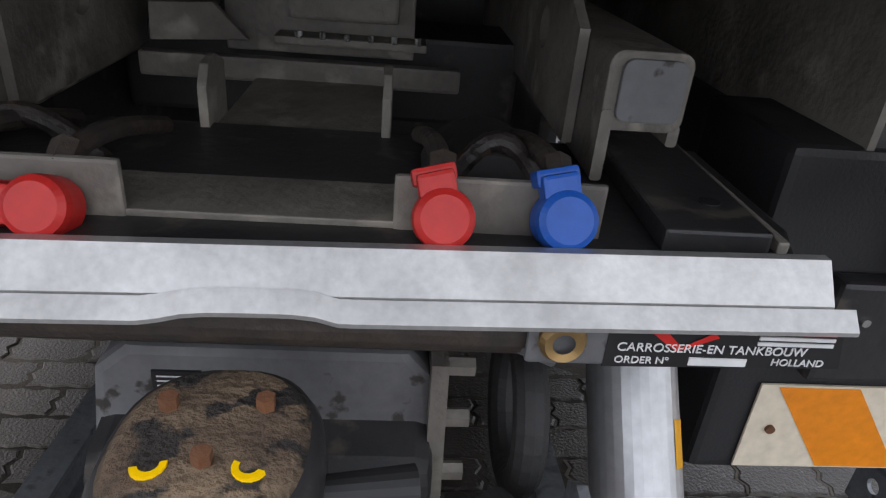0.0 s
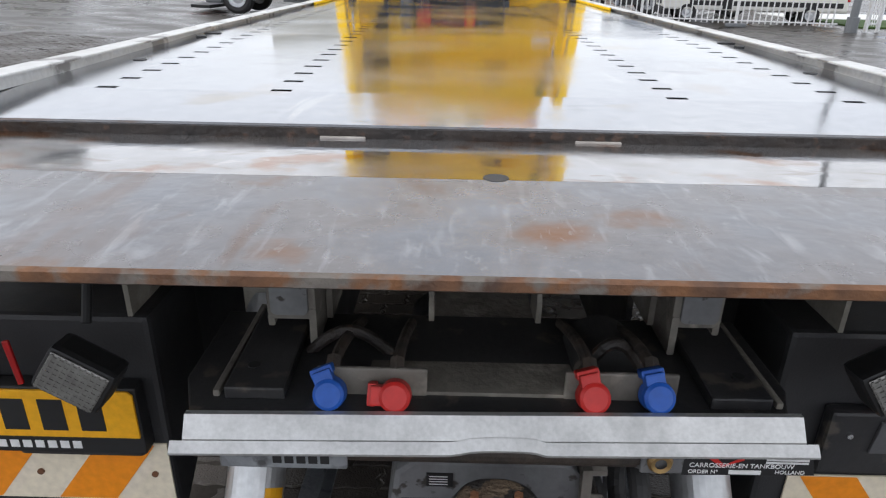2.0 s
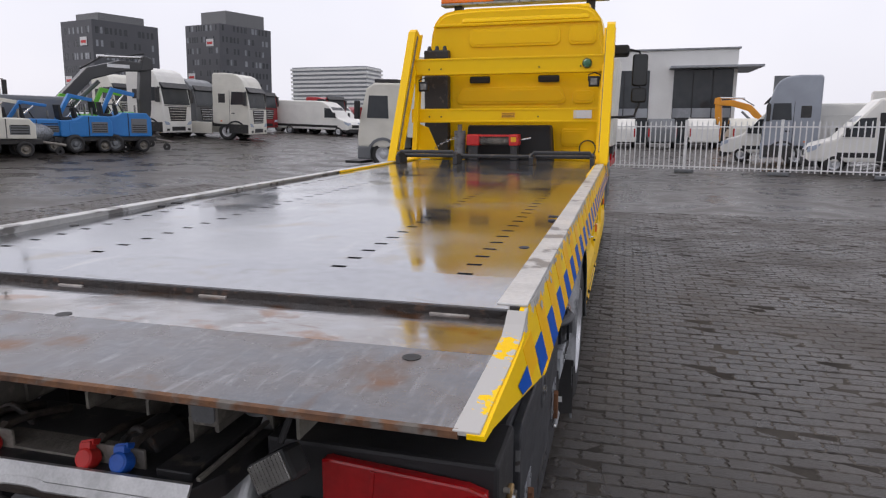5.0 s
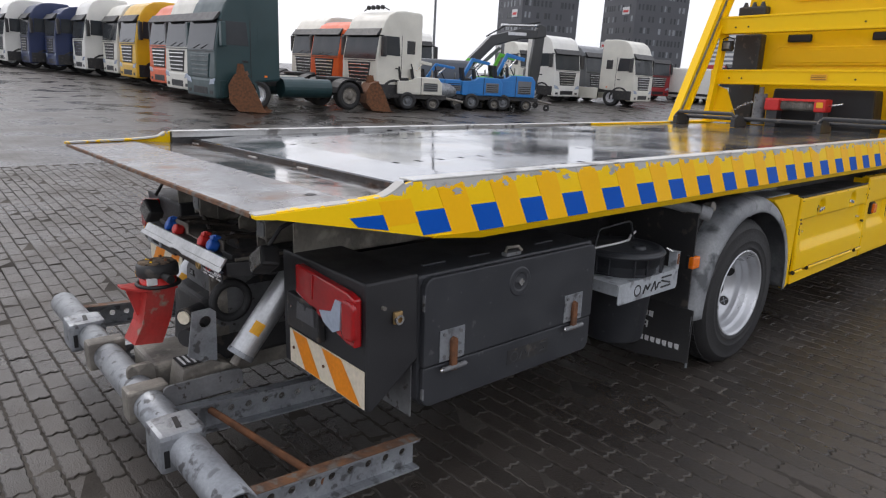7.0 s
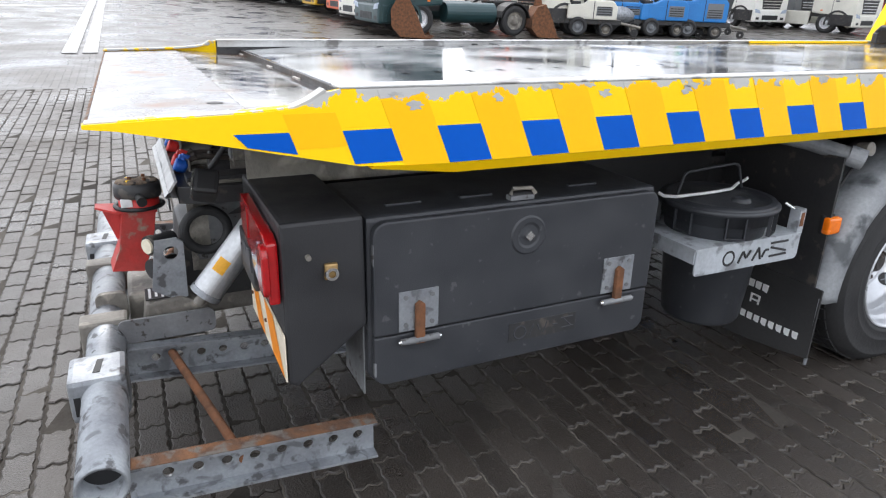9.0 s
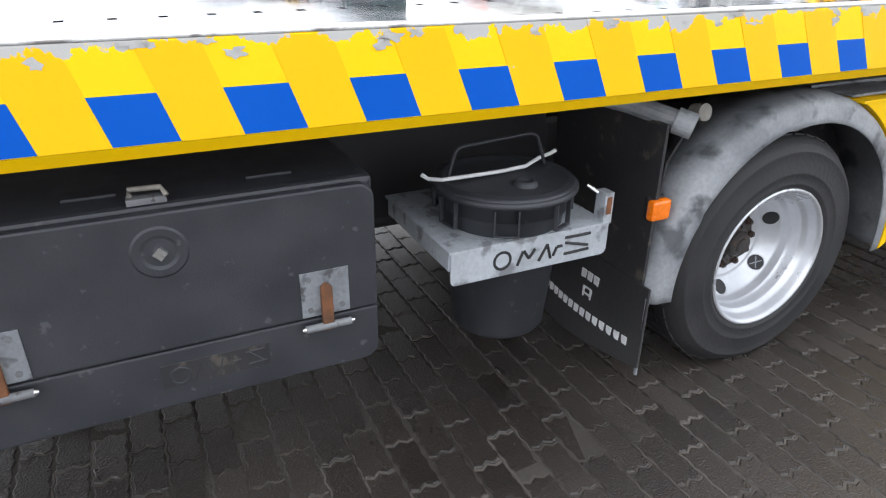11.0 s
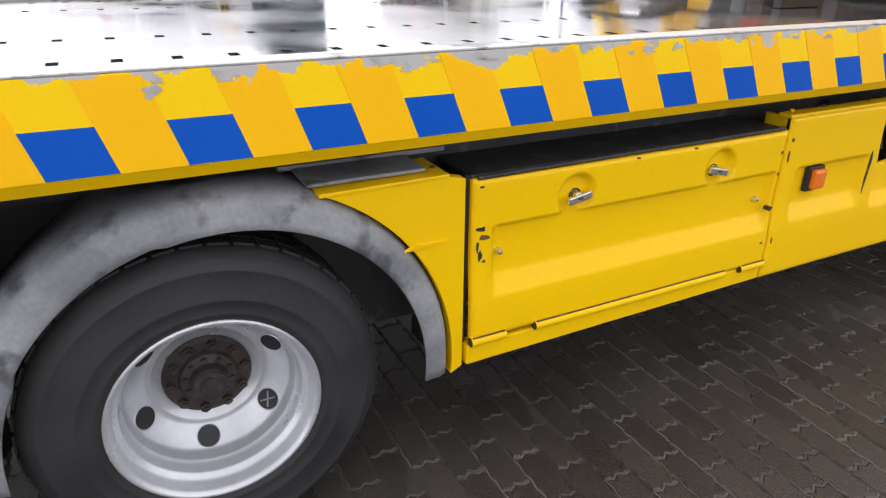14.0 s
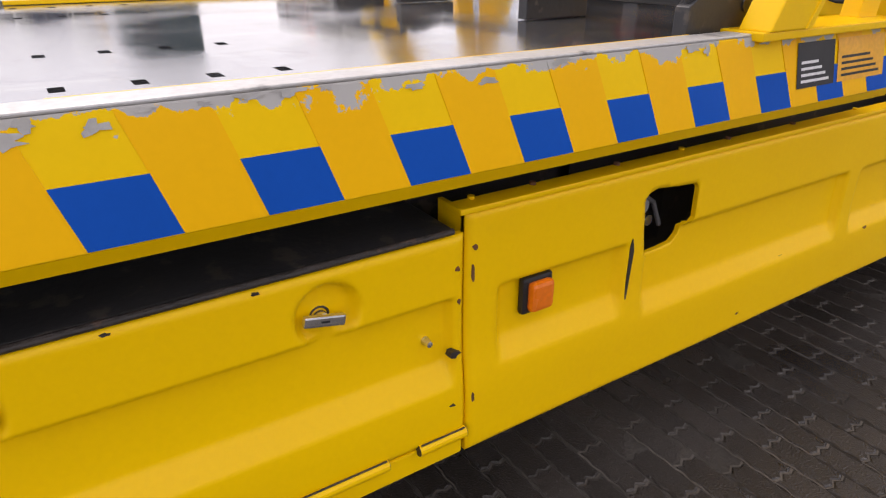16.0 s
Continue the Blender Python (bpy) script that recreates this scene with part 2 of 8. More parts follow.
streaks(DECK, (0.22, 0.215, 0.215), (5.0, 14.0, 5.0), (0.62, 0.72), 0.45)
streaks(GALV, (0.10, 0.10, 0.105), (16.0, 16.0, 16.0), (0.56, 0.66), 0.6)


# ---- building helpers ----
REAR = Matrix.Translation((0, 0.13, 0.03))   # the rear gear is set out from the bumper strip and placed by this
PLACING = [Matrix.Identity(4)]


def part(name, bm, material, parent=None, label="", smooth=False):
    bm.transform(PLACING[-1])
    me = bpy.data.meshes.new(name)
    if smooth:
        for f in bm.faces:
            f.smooth = True
    bm.to_mesh(me)
    bm.free()
    me.materials.append(material)
    ob = new(name, me)
    if parent:
        ob.parent = parent
    if label:
        ob["label"] = label
    return ob


def thing(name, label, category, group="", m=None):
    ob = new(name)
    ob.empty_display_size = 0.2
    if m:
        ob.matrix_basis = m
    return tagged(ob, label, category, group)


def box(bm, x0, x1, y0, y1, z0, z1, bevel=0.0, m=None):
    r = bmesh.ops.create_cube(bm, size=1)
    v = r["verts"]
    bmesh.ops.transform(bm, matrix=Matrix.Translation(((x0 + x1) / 2, (y0 + y1) / 2, (z0 + z1) / 2)) @ Matrix.Diagonal((x1 - x0, y1 - y0, z1 - z0, 1)), verts=v)
    if bevel:
        e = list({e for w in v for e in w.link_edges})
        r = bmesh.ops.bevel(bm, geom=e, offset=bevel, segments=2, affect="EDGES", profile=0.6)
        v = list({w for f in r["faces"] for w in f.verts} | {w for w in v if w.is_valid})
    if m:
        bmesh.ops.transform(bm, matrix=m, verts=v)
    return bm


def B(*a, **k):
    return box(bmesh.new(), *a, **k)


def prism(bm, pts, axis, lo, hi, bevel=0.0):
    """A polygon in the two other axes (in x, y, z order), drawn out along axis."""
    def at(p, d):
        return {"x": (d, p[0], p[1]), "y": (p[0], d, p[1]), "z": (p[0], p[1], d)}[axis]
    a = [bm.verts.new(at(p, lo)) for p in pts]
    b = [bm.verts.new(at(p, hi)) for p in pts]
    fs = [bm.faces.new(a), bm.faces.new(b)]
    for i in range(len(pts)):
        j = (i + 1) % len(pts)
        fs.append(bm.faces.new((a[i], a[j], b[j], b[i])))
    bmesh.ops.recalc_face_normals(bm, faces=fs)
    if bevel:
        bmesh.ops.bevel(bm, geom=list({e for f in fs for e in f.edges}), offset=bevel, segments=2, affect="EDGES", profile=0.6)
    return bm


def P(*a, **k):
    return prism(bmesh.new(), *a, **k)


def rod(bm, p0, p1, r0, r1=None, seg=20, caps=True):
    p0, p1 = Vector(p0), Vector(p1)
    r1 = r0 if r1 is None else r1
    d = p1 - p0
    m = Matrix.Translation((p0 + p1) / 2) @ d.to_track_quat("Z", "Y").to_matrix().to_4x4()
    bmesh.ops.create_cone(bm, cap_ends=caps, segments=seg, radius1=r0, radius2=r1, depth=d.length, matrix=m)
    return bm


def R(*a, **k):
    return rod(bmesh.new(), *a, **k)


def pipe(bm, pts, r, seg=10):
    rings = []
    pts = [Vector(p) for p in pts]
    for i, p in enumerate(pts):
        d = (pts[min(i + 1, len(pts) - 1)] - pts[max(i - 1, 0)]).normalized()
        q = d.to_track_quat("Z", "Y").to_matrix()
        rings.append([bm.verts.new(p + q @ Vector((r * math.cos(2 * math.pi * k / seg), r * math.sin(2 * math.pi * k / seg), 0))) for k in range(seg)])
    for a, b in zip(rings, rings[1:]):
        for k in range(seg):
            bm.faces.new((a[k], a[(k + 1) % seg], b[(k + 1) % seg], b[k]))
    bm.faces.new(rings[0][::-1])
    bm.faces.new(rings[-1])
    return bm


def curve_points(a, b, c, n=10):
    a, b, c = Vector(a), Vector(b), Vector(c)
    return [a * (1 - t) ** 2 + b * 2 * t * (1 - t) + c * t * t for t in (i / n for i in range(n + 1))]


def lathe(bm, prof, centre, axis="x", seg=40):
    """Turns a profile of (radius, along) about an axis through centre."""
    rings = []
    c = Vector(centre)
    for r, s in prof:
        ring = []
        for k in range(seg):
            a = 2 * math.pi * k / seg
            u, v = r * math.cos(a), r * math.sin(a)
            ring.append(bm.verts.new(c + Vector({"x": (s, u, v), "y": (u, s, v), "z": (u, v, s)}[axis])))
        rings.append(ring)
    for p, q in zip(rings, rings[1:]):
        for k in range(seg):
            bm.faces.new((p[k], p[(k + 1) % seg], q[(k + 1) % seg], q[k]))
    bmesh.ops.recalc_face_normals(bm, faces=bm.faces)
    return bm


def L(*a, **k):
    return lathe(bmesh.new(), *a, **k)


def loft(rings):
    """Closed rings of equal count joined in order, with both ends capped."""
    bm = bmesh.new()
    vs = [[bm.verts.new(p) for p in r] for r in rings]
    n = len(vs[0])
    for a, b in zip(vs, vs[1:]):
        for k in range(n):
            bm.faces.new((a[k], a[(k + 1) % n], b[(k + 1) % n], b[k]))
    bm.faces.new(vs[0][::-1])
    bm.faces.new(vs[-1])
    bmesh.ops.recalc_face_normals(bm, faces=bm.faces)
    return bm


def rounded(a0, a1, b0, b1, r, n=5):
    """Outline of a rectangle with rounded corners; r: one radius, or four from the lower left anticlockwise."""
    r = (r,) * 4 if not isinstance(r, tuple) else r
    pts = []
    for (ca, cb, st), q in zip(((a0, b0, 180), (a1, b0, 270), (a1, b1, 0), (a0, b1, 90)), r):
        if q < 1e-6:
            pts.append((ca, cb))
            continue
        oa, ob_ = ca + (q if ca == a0 else -q), cb + (q if cb == b0 else -q)
        pts += [(oa + q * math.cos(radians(st + 90 * k / n)), ob_ + q * math.sin(radians(st + 90 * k / n))) for k in range(n + 1)]
    return pts


def plate_with_holes(axis_at, outline, holes, thick, place):
    """A sheet with round openings: outline and holes (u, v, radius) in its plane, drawn out by thick; place turns (u, v, depth) into a point."""
    bm = bmesh.new()
    edges = []
    loops = [outline] + [[(u + r * math.cos(2 * math.pi * k / 16), v + r * math.sin(2 * math.pi * k / 16)) for k in range(16)] for u, v, r in holes]
    for lp in loops:
        vs = [bm.verts.new(place(u, v, axis_at)) for u, v in lp]
        edges += [bm.edges.new((vs[k], vs[(k + 1) % len(vs)])) for k in range(len(vs))]
    bmesh.ops.triangle_fill(bm, use_beauty=True, edges=edges)
    r = bmesh.ops.extrude_face_region(bm, geom=list(bm.faces))
    d = Vector(place(0, 0, axis_at + thick)) - Vector(place(0, 0, axis_at))
    bmesh.ops.translate(bm, verts=[v for v in r["geom"] if isinstance(v, bmesh.types.BMVert)], vec=d)
    bmesh.ops.recalc_face_normals(bm, faces=bm.faces)
    return bm


def bars(name, rows, place, material, parent):
    """Unreadable print: short bars on a plane; rows of (u0, u1, v0, v1); place turns (u, v) into a point."""
    bm = bmesh.new()
    for u0, u1, v0, v1 in rows:
        bm.faces.new([bm.verts.new(place(*p)) for p in ((u0, v0), (u1, v0), (u1, v1), (u0, v1))])
    return part(name, bm, material, parent)


def lettering(name, text, size, m, material, parent):
    cu = bpy.data.curves.new(name, "FONT")
    cu.body, cu.size, cu.extrude = text, size, 0.0005
    tmp = bpy.data.objects.new(name, cu)
    me = bpy.data.meshes.new_from_object(tmp)
    bpy.data.objects.remove(tmp)
    bpy.data.curves.remove(cu)
    me.name = name
    me.transform(PLACING[-1] @ m)
    me.materials.append(material)
    ob = new(name, me)
    ob.parent = parent
    return ob


# ---- ground ----
def ground_height(x, y):
    if x > -2:
        return 0.0
    if x > -40:
        return -0.052 * (x + 2)
    return 1.976 - 0.03 * (x + 40)


PX, PY = (-9.0, 7.8), (-3.6, 13.2)      # the stretch laid with single pavers
ROW, LONG = 0.118, 0.235


def ground_sheet():
    bm = bmesh.new()
    xs = [-420, -250, -160, -120, -90, -70, -55, -40, -30, -22, -16, -12, -8, -6, -4.2, -3, -2, 0, 2, 4, 7.8, 12, 20, 30, 45, 70, 110, 180, 300, 420]
    ys = [-420, -250, -120, -60, -30, -15, -8, -3.6, 0, 4, 8, 13.2, 17, 22, 30, 45, 70, 110, 180, 280, 420]
    g = [[bm.verts.new((x, y, ground_height(x, y) - 0.014)) for y in ys] for x in xs]
    for i in range(len(xs) - 1):
        for j in range(len(ys) - 1):
            bm.faces.new((g[i][j], g[i + 1][j], g[i + 1][j + 1], g[i][j + 1]))
    ob = part("ground", bm, ASPHALT)
    n, l = ASPHALT.node_tree.nodes, ASPHALT.node_tree.links
    br = n.new("ShaderNodeTexBrick")
    br.inputs["Scale"].default_value = 1.0
    br.inputs["Mortar Size"].default_value = 0.007
    br.inputs["Brick Width"].default_value, br.inputs["Row Height"].default_value = LONG, ROW
    br.inputs["Color1"].default_value, br.inputs["Color2"].default_value, br.inputs["Mortar"].default_value = (1, 1, 1, 1), (0.55, 0.55, 0.55, 1), (0.25, 0.23, 0.21, 1)
    tc = next(k for k in n if k.type == "TEX_COORD")
    l.new(tc.outputs["Object"], br.inputs["Vector"])
    b = n["Principled BSDF"]
    old = b.inputs["Base Color"].links[0].from_socket
    mx = n.new("ShaderNodeMix")
    mx.data_type, mx.blend_type = "RGBA", "MULTIPLY"
    mx.inputs[0].default_value = 0.85
    l.new(old, mx.inputs[6])
    l.new(br.outputs["Color"], mx.inputs[7])
    l.new(mx.outputs[2], b.inputs["Base Color"])
    noise_bump = b.inputs["Normal"].links[0].from_node
    bp = n.new("ShaderNodeBump")
    bp.invert = True
    bp.inputs["Strength"].default_value, bp.inputs["Distance"].default_value = 0.55, 0.010
    l.new(br.outputs["Fac"], bp.inputs["Height"])
    l.new(noise_bump.outputs["Normal"], bp.inputs["Normal"])
    l.new(bp.outputs["Normal"], b.inputs["Normal"])
    return tagged(ob, "wet dark block paving of a large sales yard", "ground", kind="structure")


GROUND = ground_sheet()

# ---- the recovery truck ----
TRUCK = thing("tow_truck", "yellow flatbed recovery truck with wet steel deck and blue check marks", "truck")
HW = 1.30
FIRST, PITCH = 0.072, 0.29


def deck_z(y):
    return 1.440 if y > 2.1 else 1.440 - 0.026 * (2.1 - y) / 1.9 - max(0.0, 0.57 - y) * 0.02


def deck():
    bm = bmesh.new()
    xs = [-HW + 0.062]
    for r in (-1.0, -0.53, 0.53, 1.0):
        xs += [r - 0.028, r + 0.028]
    xs += [HW - 0.062]
    xs[5:5] = [0.0]
    ys, slots = [0.255], []
    for i in range(31):
        y = 0.590 + i * 0.1435
        ys += [y, y + 0.028]
        slots.append(len(ys) - 2)
    ys += [6.2, 6.95]
    g = [[bm.verts.new((x, y, deck_z(y))) for y in ys] for x in xs]
    rows = [i for i in range(len(xs) - 1) if abs(xs[i + 1] - xs[i] - 0.056) < 1e-6]
    for i in range(len(xs) - 1):
        for j in range(len(ys) - 1):
            if not (i in rows and j in slots):
                bm.faces.new((g[i][j], g[i + 1][j], g[i + 1][j + 1], g[i][j + 1]))
    r = bmesh.ops.extrude_face_region(bm, geom=list(bm.faces))
    bmesh.ops.translate(bm, verts=[v for v in r["geom"] if isinstance(v, bmesh.types.BMVert)], vec=(0, 0, -0.016))
    bmesh.ops.recalc_face_normals(bm, faces=bm.faces)
    d = part("deck_plate", bm, DECK, TRUCK, "wet dark steel deck with rows of lashing slots")
    for s in (-1, 1):
        part("lashing_hole", B(s * 1.17 - 0.035, s * 1.17 + 0.035, 1.93, 1.965, 1.4385, 1.4415), BLACK, TRUCK)
        part("lashing_hole", L([(0.0, 1.4415), (0.022, 1.4415), (0.022, 1.436)], (s * 1.17, 1.80, 0), "z", 14), BLACK, TRUCK)
        part("lashing_hole", L([(0.0, deck_z(1.1) + 0.003), (0.022, deck_z(1.1) + 0.002), (0.022, 1.40)], (s * 1.13, 1.1, 0), "z", 14), BLACK, TRUCK)
    part("deck_underside", B(-HW + 0.07, HW - 0.07, 0.30, 6.9, 1.34, 1.385), DIRTY_STEEL, TRUCK)
    # edge face coloured near black, which paints in the shade of the ramp gap
    part("deck_rear_edge", B(-HW + 0.062, HW - 0.062, 0.248, 0.2545, 1.376, 1.4015), GREASE_AND_GAP, TRUCK, "rear edge of the deck, coloured dark for the shaded hinge gap")
    return d


deck()


def toe():
    bm = bmesh.new()
    prism(bm, [(0.247, 1.380), (-0.112, 1.402), (-0.112, 1.384), (0.247, 1.363)], "x", -HW + 0.062, HW - 0.062)
    t = part("loading_ramp", bm, TOE, TRUCK, "worn wet steel tail ramp with rust blooms")
    part("ramp_tip", P([(-0.113, 1.402), (-0.478, 1.397), (-0.484, 1.388), (-0.478, 1.381), (-0.113, 1.384)], "x", -HW + 0.055, HW - 0.055), RAMP_TIP, t, "bent down ramp tip with pale runs and rust")
    part("ramp_edge", P([(-0.479, 1.3975), (-0.487, 1.394), (-0.489, 1.382), (-0.479, 1.376)], "x", -HW + 0.052, HW - 0.052), MOTTLED_RUST, t, "rusty rear edge")
    for x in (0.005, 1.06):
        part("pin_hole", L([(0.0, 1.4025), (0.022, 1.4025), (0.022, 1.396)], (x, -0.10 if x < 1 else -0.17, 0), "z", 18), BLACK, t)
    for x0, x1 in ((-1.22, -1.12), (-0.36, -0.26), (0.2, 0.3), (0.98, 1.1)):
        part("hinge_bar", B(x0, x1, 0.236, 0.247, 1.378, 1.385, bevel=0.002), SCUFF, t)
    part("hinge_tube", R((-1.2, 0.251, 1.362), (1.2, 0.251, 1.362), 0.016, seg=14), GREASE_AND_GAP, t)


toe()


def rail(s):  # the ramp edge on the far side is bent a little higher
    """Side rail: a folded plate that tapers down to the ramp's tip; s: 1 for the kerb side, -1 for the other."""
    low = 0.0 if s > 0 else -0.012
    top = [(-0.49, 1.393 - low), (-0.12, 1.403 - low), (0.00, 1.411 - low), (0.04, 1.424), (0.075, 1.447), (0.12, 1.455), (6.95, 1.455)]
    bot = [(6.95, 1.245), (0.40, 1.245), (0.16, 1.255), (-0.15, 1.321), (-0.42, 1.376 - low), (-0.49, 1.384 - low)]
    bm = bmesh.new()

    def xo(z):
        return HW - 0.015 + (1.455 - z) * 0.19
    outer = [bm.verts.new((s * xo(z), y, z)) for y, z in top + bot]
    inner = [bm.verts.new((s * (HW - 0.035), y, z)) for y, z in top + bot]
    bm.faces.new(outer)
    bm.faces.new(inner[::-1])
    for i in range(len(outer)):
        j = (i + 1) % len(outer)
        bm.faces.new((outer[i], outer[j], inner[j], inner[i]))
    bmesh.ops.recalc_face_normals(bm, faces=bm.faces)
    r = part("side_rail", bm, RAIL, TRUCK, "yellow side rail with chipped upper edge")
    lip = [(0.45, 1.244), (0.20, 1.254), (0.19, 1.246), (0.45, 1.212), (6.95, 1.212), (6.95, 1.244)]
    bm = bmesh.new()
    a = [bm.verts.new((s * (HW + 0.0245 - (1.245 - z) * 0.55), y, z)) for y, z in lip]
    b = [bm.verts.new((s * (HW - 0.03), y, z)) for y, z in lip]
    bm.faces.new(a)
    bm.faces.new(b[::-1])
    for i in range(len(a)):
        j = (i + 1) % len(a)
        bm.faces.new((a[i], a[j], b[j], b[i]))
    bmesh.ops.recalc_face_normals(bm, faces=bm.faces)
    part("lower_lip", bm, YELLOW, r)
    part("rail_cap", B(min(s * (HW - 0.098), s * (HW - 0.016)), max(s * (HW - 0.098), s * (HW - 0.016)), 0.12, 6.9, 1.4555, 1.463, bevel=0.003), CAP, r, "bare worn metal cap strip")
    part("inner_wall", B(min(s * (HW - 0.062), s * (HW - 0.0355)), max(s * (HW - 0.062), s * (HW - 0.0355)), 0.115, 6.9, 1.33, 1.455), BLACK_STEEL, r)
    # upper part of the inner wall, in the paler cap colour
    part("inner_wall_top", B(min(s * (HW - 0.066), s * (HW - 0.0625)), max(s * (HW - 0.066), s * (HW - 0.0625)), 0.12, 6.9, 1.420, 1.455), CAP, r)
    part("bevel_edge", P([(-0.486, 1.387 - low), (-0.12, 1.397 - low), (0.00, 1.405 - low), (0.05, 1.428), (0.085, 1.452), (0.078, 1.458), (0.038, 1.433), (-0.006, 1.415 - low), (-0.12, 1.407 - low), (-0.486, 1.397 - low)], "x", min(s * (HW - 0.062), s * (HW - 0.012)), max(s * (HW - 0.062), s * (HW - 0.012)), bevel=0.002), RAIL_TOP, r, "chipped yellow ramp edge")
    part("yellow_strip", B(min(s * (HW - 0.116), s * (HW - 0.0985)), max(s * (HW - 0.116), s * (HW - 0.0985)), 4.45, 6.0, 1.442, 1.461, bevel=0.003), YELLOW, r)
    for h in (0.18, 0.31, 0.45):
        part("drain_hole", L([(0.0, s * (HW - 0.0635)), (0.018, s * (HW - 0.0635)), (0.02, s * (HW - 0.06))], (0, h, 1.425 - 0.004), "x", 12), BLACK, r)

    def patch(name, y0, y1, z0, z1, mat_, lift):
        bm = bmesh.new()
        q = [(y0, z1), (y1, z1), (y1, z0), (y0, z0)]
        f = [bm.verts.new((s * (xo(z) + lift), y + (1.347 - z) * 0.32, z)) for y, z in q]
        k = [bm.verts.new((s * (xo(z) - 0.001), y + (1.347 - z) * 0.32, z)) for y, z in q]
        bm.faces.new(f)
        for i in range(4):
            j = (i + 1) % 4
            bm.faces.new((f[i], k[i], k[j], f[j]))
        bmesh.ops.recalc_face_normals(bm, faces=bm.faces)
        return part(name, bm, mat_, r)
    starts = [0.118, 0.394, 0.670] + [FIRST + k * PITCH for k in range(3, 25)]
    for k in range(24):
        y, y2 = starts[k], starts[k + 1]
        patch("blue_mark", y, y + (y2 - y) * 0.5, 1.262 if k == 0 else 1.247, 1.350, BLUE_TAPE, 0.0022)
        patch("amber_mark", y + (y2 - y) * 0.5, y2, 1.247, 1.452, AMBER_WORN, 0.0016)
    # first mark on the tapering tail
    bm = bmesh.new()
    q = [(-0.162, 1.355), (-0.024, 1.353), (-0.006, 1.297), (-0.130, 1.321)]
    bm.faces.new([bm.verts.new((s * (xo(z) + 0.002), y, z)) for y, z in q])
    part("blue_mark", bm, BLUE_TAPE, r)
    patch("amber_mark", -0.02, 0.118, 1.31, 1.398, AMBER_WORN, 0.0012)
    return r


CHIP = surface("bare_chip", (0.46, 0.45, 0.43), (0.34, 0.33, 0.31), 0.5, 0.2, scale=30, bump=0.3)


def worn(name, base, base2, band=(1.395, 1.455), at=0.905):
    """Film or paint that is rubbed off in ragged patches along the rail's upper edge."""
    m = surface(name, base, base2, 0.36, scale=2, bump=0.02, grain=0.06, spec=0.12)
    n, l = m.node_tree.nodes, m.node_tree.links
    b = n["Principled BSDF"]
    old = b.inputs["Base Color"].links[0].from_socket
    tc = next(k for k in n if k.type == "TEX_COORD")
    sep = n.new("ShaderNodeSeparateXYZ")
    l.new(tc.outputs["Object"], sep.inputs[0])
    no = n.new("ShaderNodeTexNoise")
    no.inputs["Scale"].default_value, no.inputs["Detail"].default_value, no.inputs["Roughness"].default_value = 11.0, 7, 0.62
    l.new(tc.outputs["Object"], no.inputs["Vector"])
    wide = n.new("ShaderNodeTexNoise")
    wide.inputs["Scale"].default_value = 1.4
    l.new(tc.outputs["Object"], wide.inputs["Vector"])
    mr = n.new("ShaderNodeMapRange")
    mr.inputs["From Min"].default_value, mr.inputs["From Max"].default_value = band
    mr.inputs["To Min"].default_value, mr.inputs["To Max"].default_value = 0.0, 0.30
    l.new(sep.outputs["Z"], mr.inputs["Value"])
    add = n.new("ShaderNodeMath")
    add.operation = "ADD"
    l.new(mr.outputs[0], add.inputs[0])
    l.new(no.outputs["Fac"], add.inputs[1])
    add2 = n.new("ShaderNodeMath")
    add2.operation = "MULTIPLY_ADD"
    add2.inputs[1].default_value = 0.35
    l.new(wide.outputs["Fac"], add2.inputs[0])
    l.new(add.outputs[0], add2.inputs[2])
    st = n.new("ShaderNodeMapRange")
    st.inputs["From Min"].default_value, st.inputs["From Max"].default_value = at, at + 0.01
    l.new(add2.outputs[0], st.inputs["Value"])
    mx = n.new("ShaderNodeMix")
    mx.data_type = "RGBA"
    l.new(st.outputs[0], mx.inputs[0])
    l.new(old, mx.inputs[6])
    mx.inputs[7].default_value = (0.46, 0.45, 0.43, 1)
    l.new(mx.outputs[2], b.inputs["Base Color"])
    return m


RAIL_TOP = worn("chipped_yellow_edge", (0.90, 0.57, 0.0), (0.86, 0.52, 0.0), (1.30, 1.50), 0.80)
RAIL = worn("worn_yellow_rail", (0.92, 0.59, 0.0), (0.90, 0.56, 0.0))
AMBER_WORN = worn("worn_amber_film", (0.92, 0.49, 0.0), (0.90, 0.47, 0.0))
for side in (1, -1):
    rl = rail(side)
    random.seed(31)
    for k in range(46):
        cy = random.uniform(0.2, 6.3)
        cz = 1.456 - abs(random.gauss(0, 0.022))
        cw, ch_ = random.uniform(0.012, 0.05), random.uniform(0.006, 0.022)
        bm = bmesh.new()
        ring = []
        for q in range(15):
            a = 2 * math.pi * q / 15
            rr = random.uniform(0.3, 1.0)
            vy, vz = cy + cw * rr * math.cos(a), min(1.4545, cz + ch_ * rr * math.sin(a))
            ring.append(bm.verts.new((side * (HW - 0.015 + (1.455 - vz) * 0.19 + 0.0030), vy, vz)))
        bm.faces.new(ring if side > 0 else ring[::-1])
        part("paint_chip", bm, CHIP, rl)


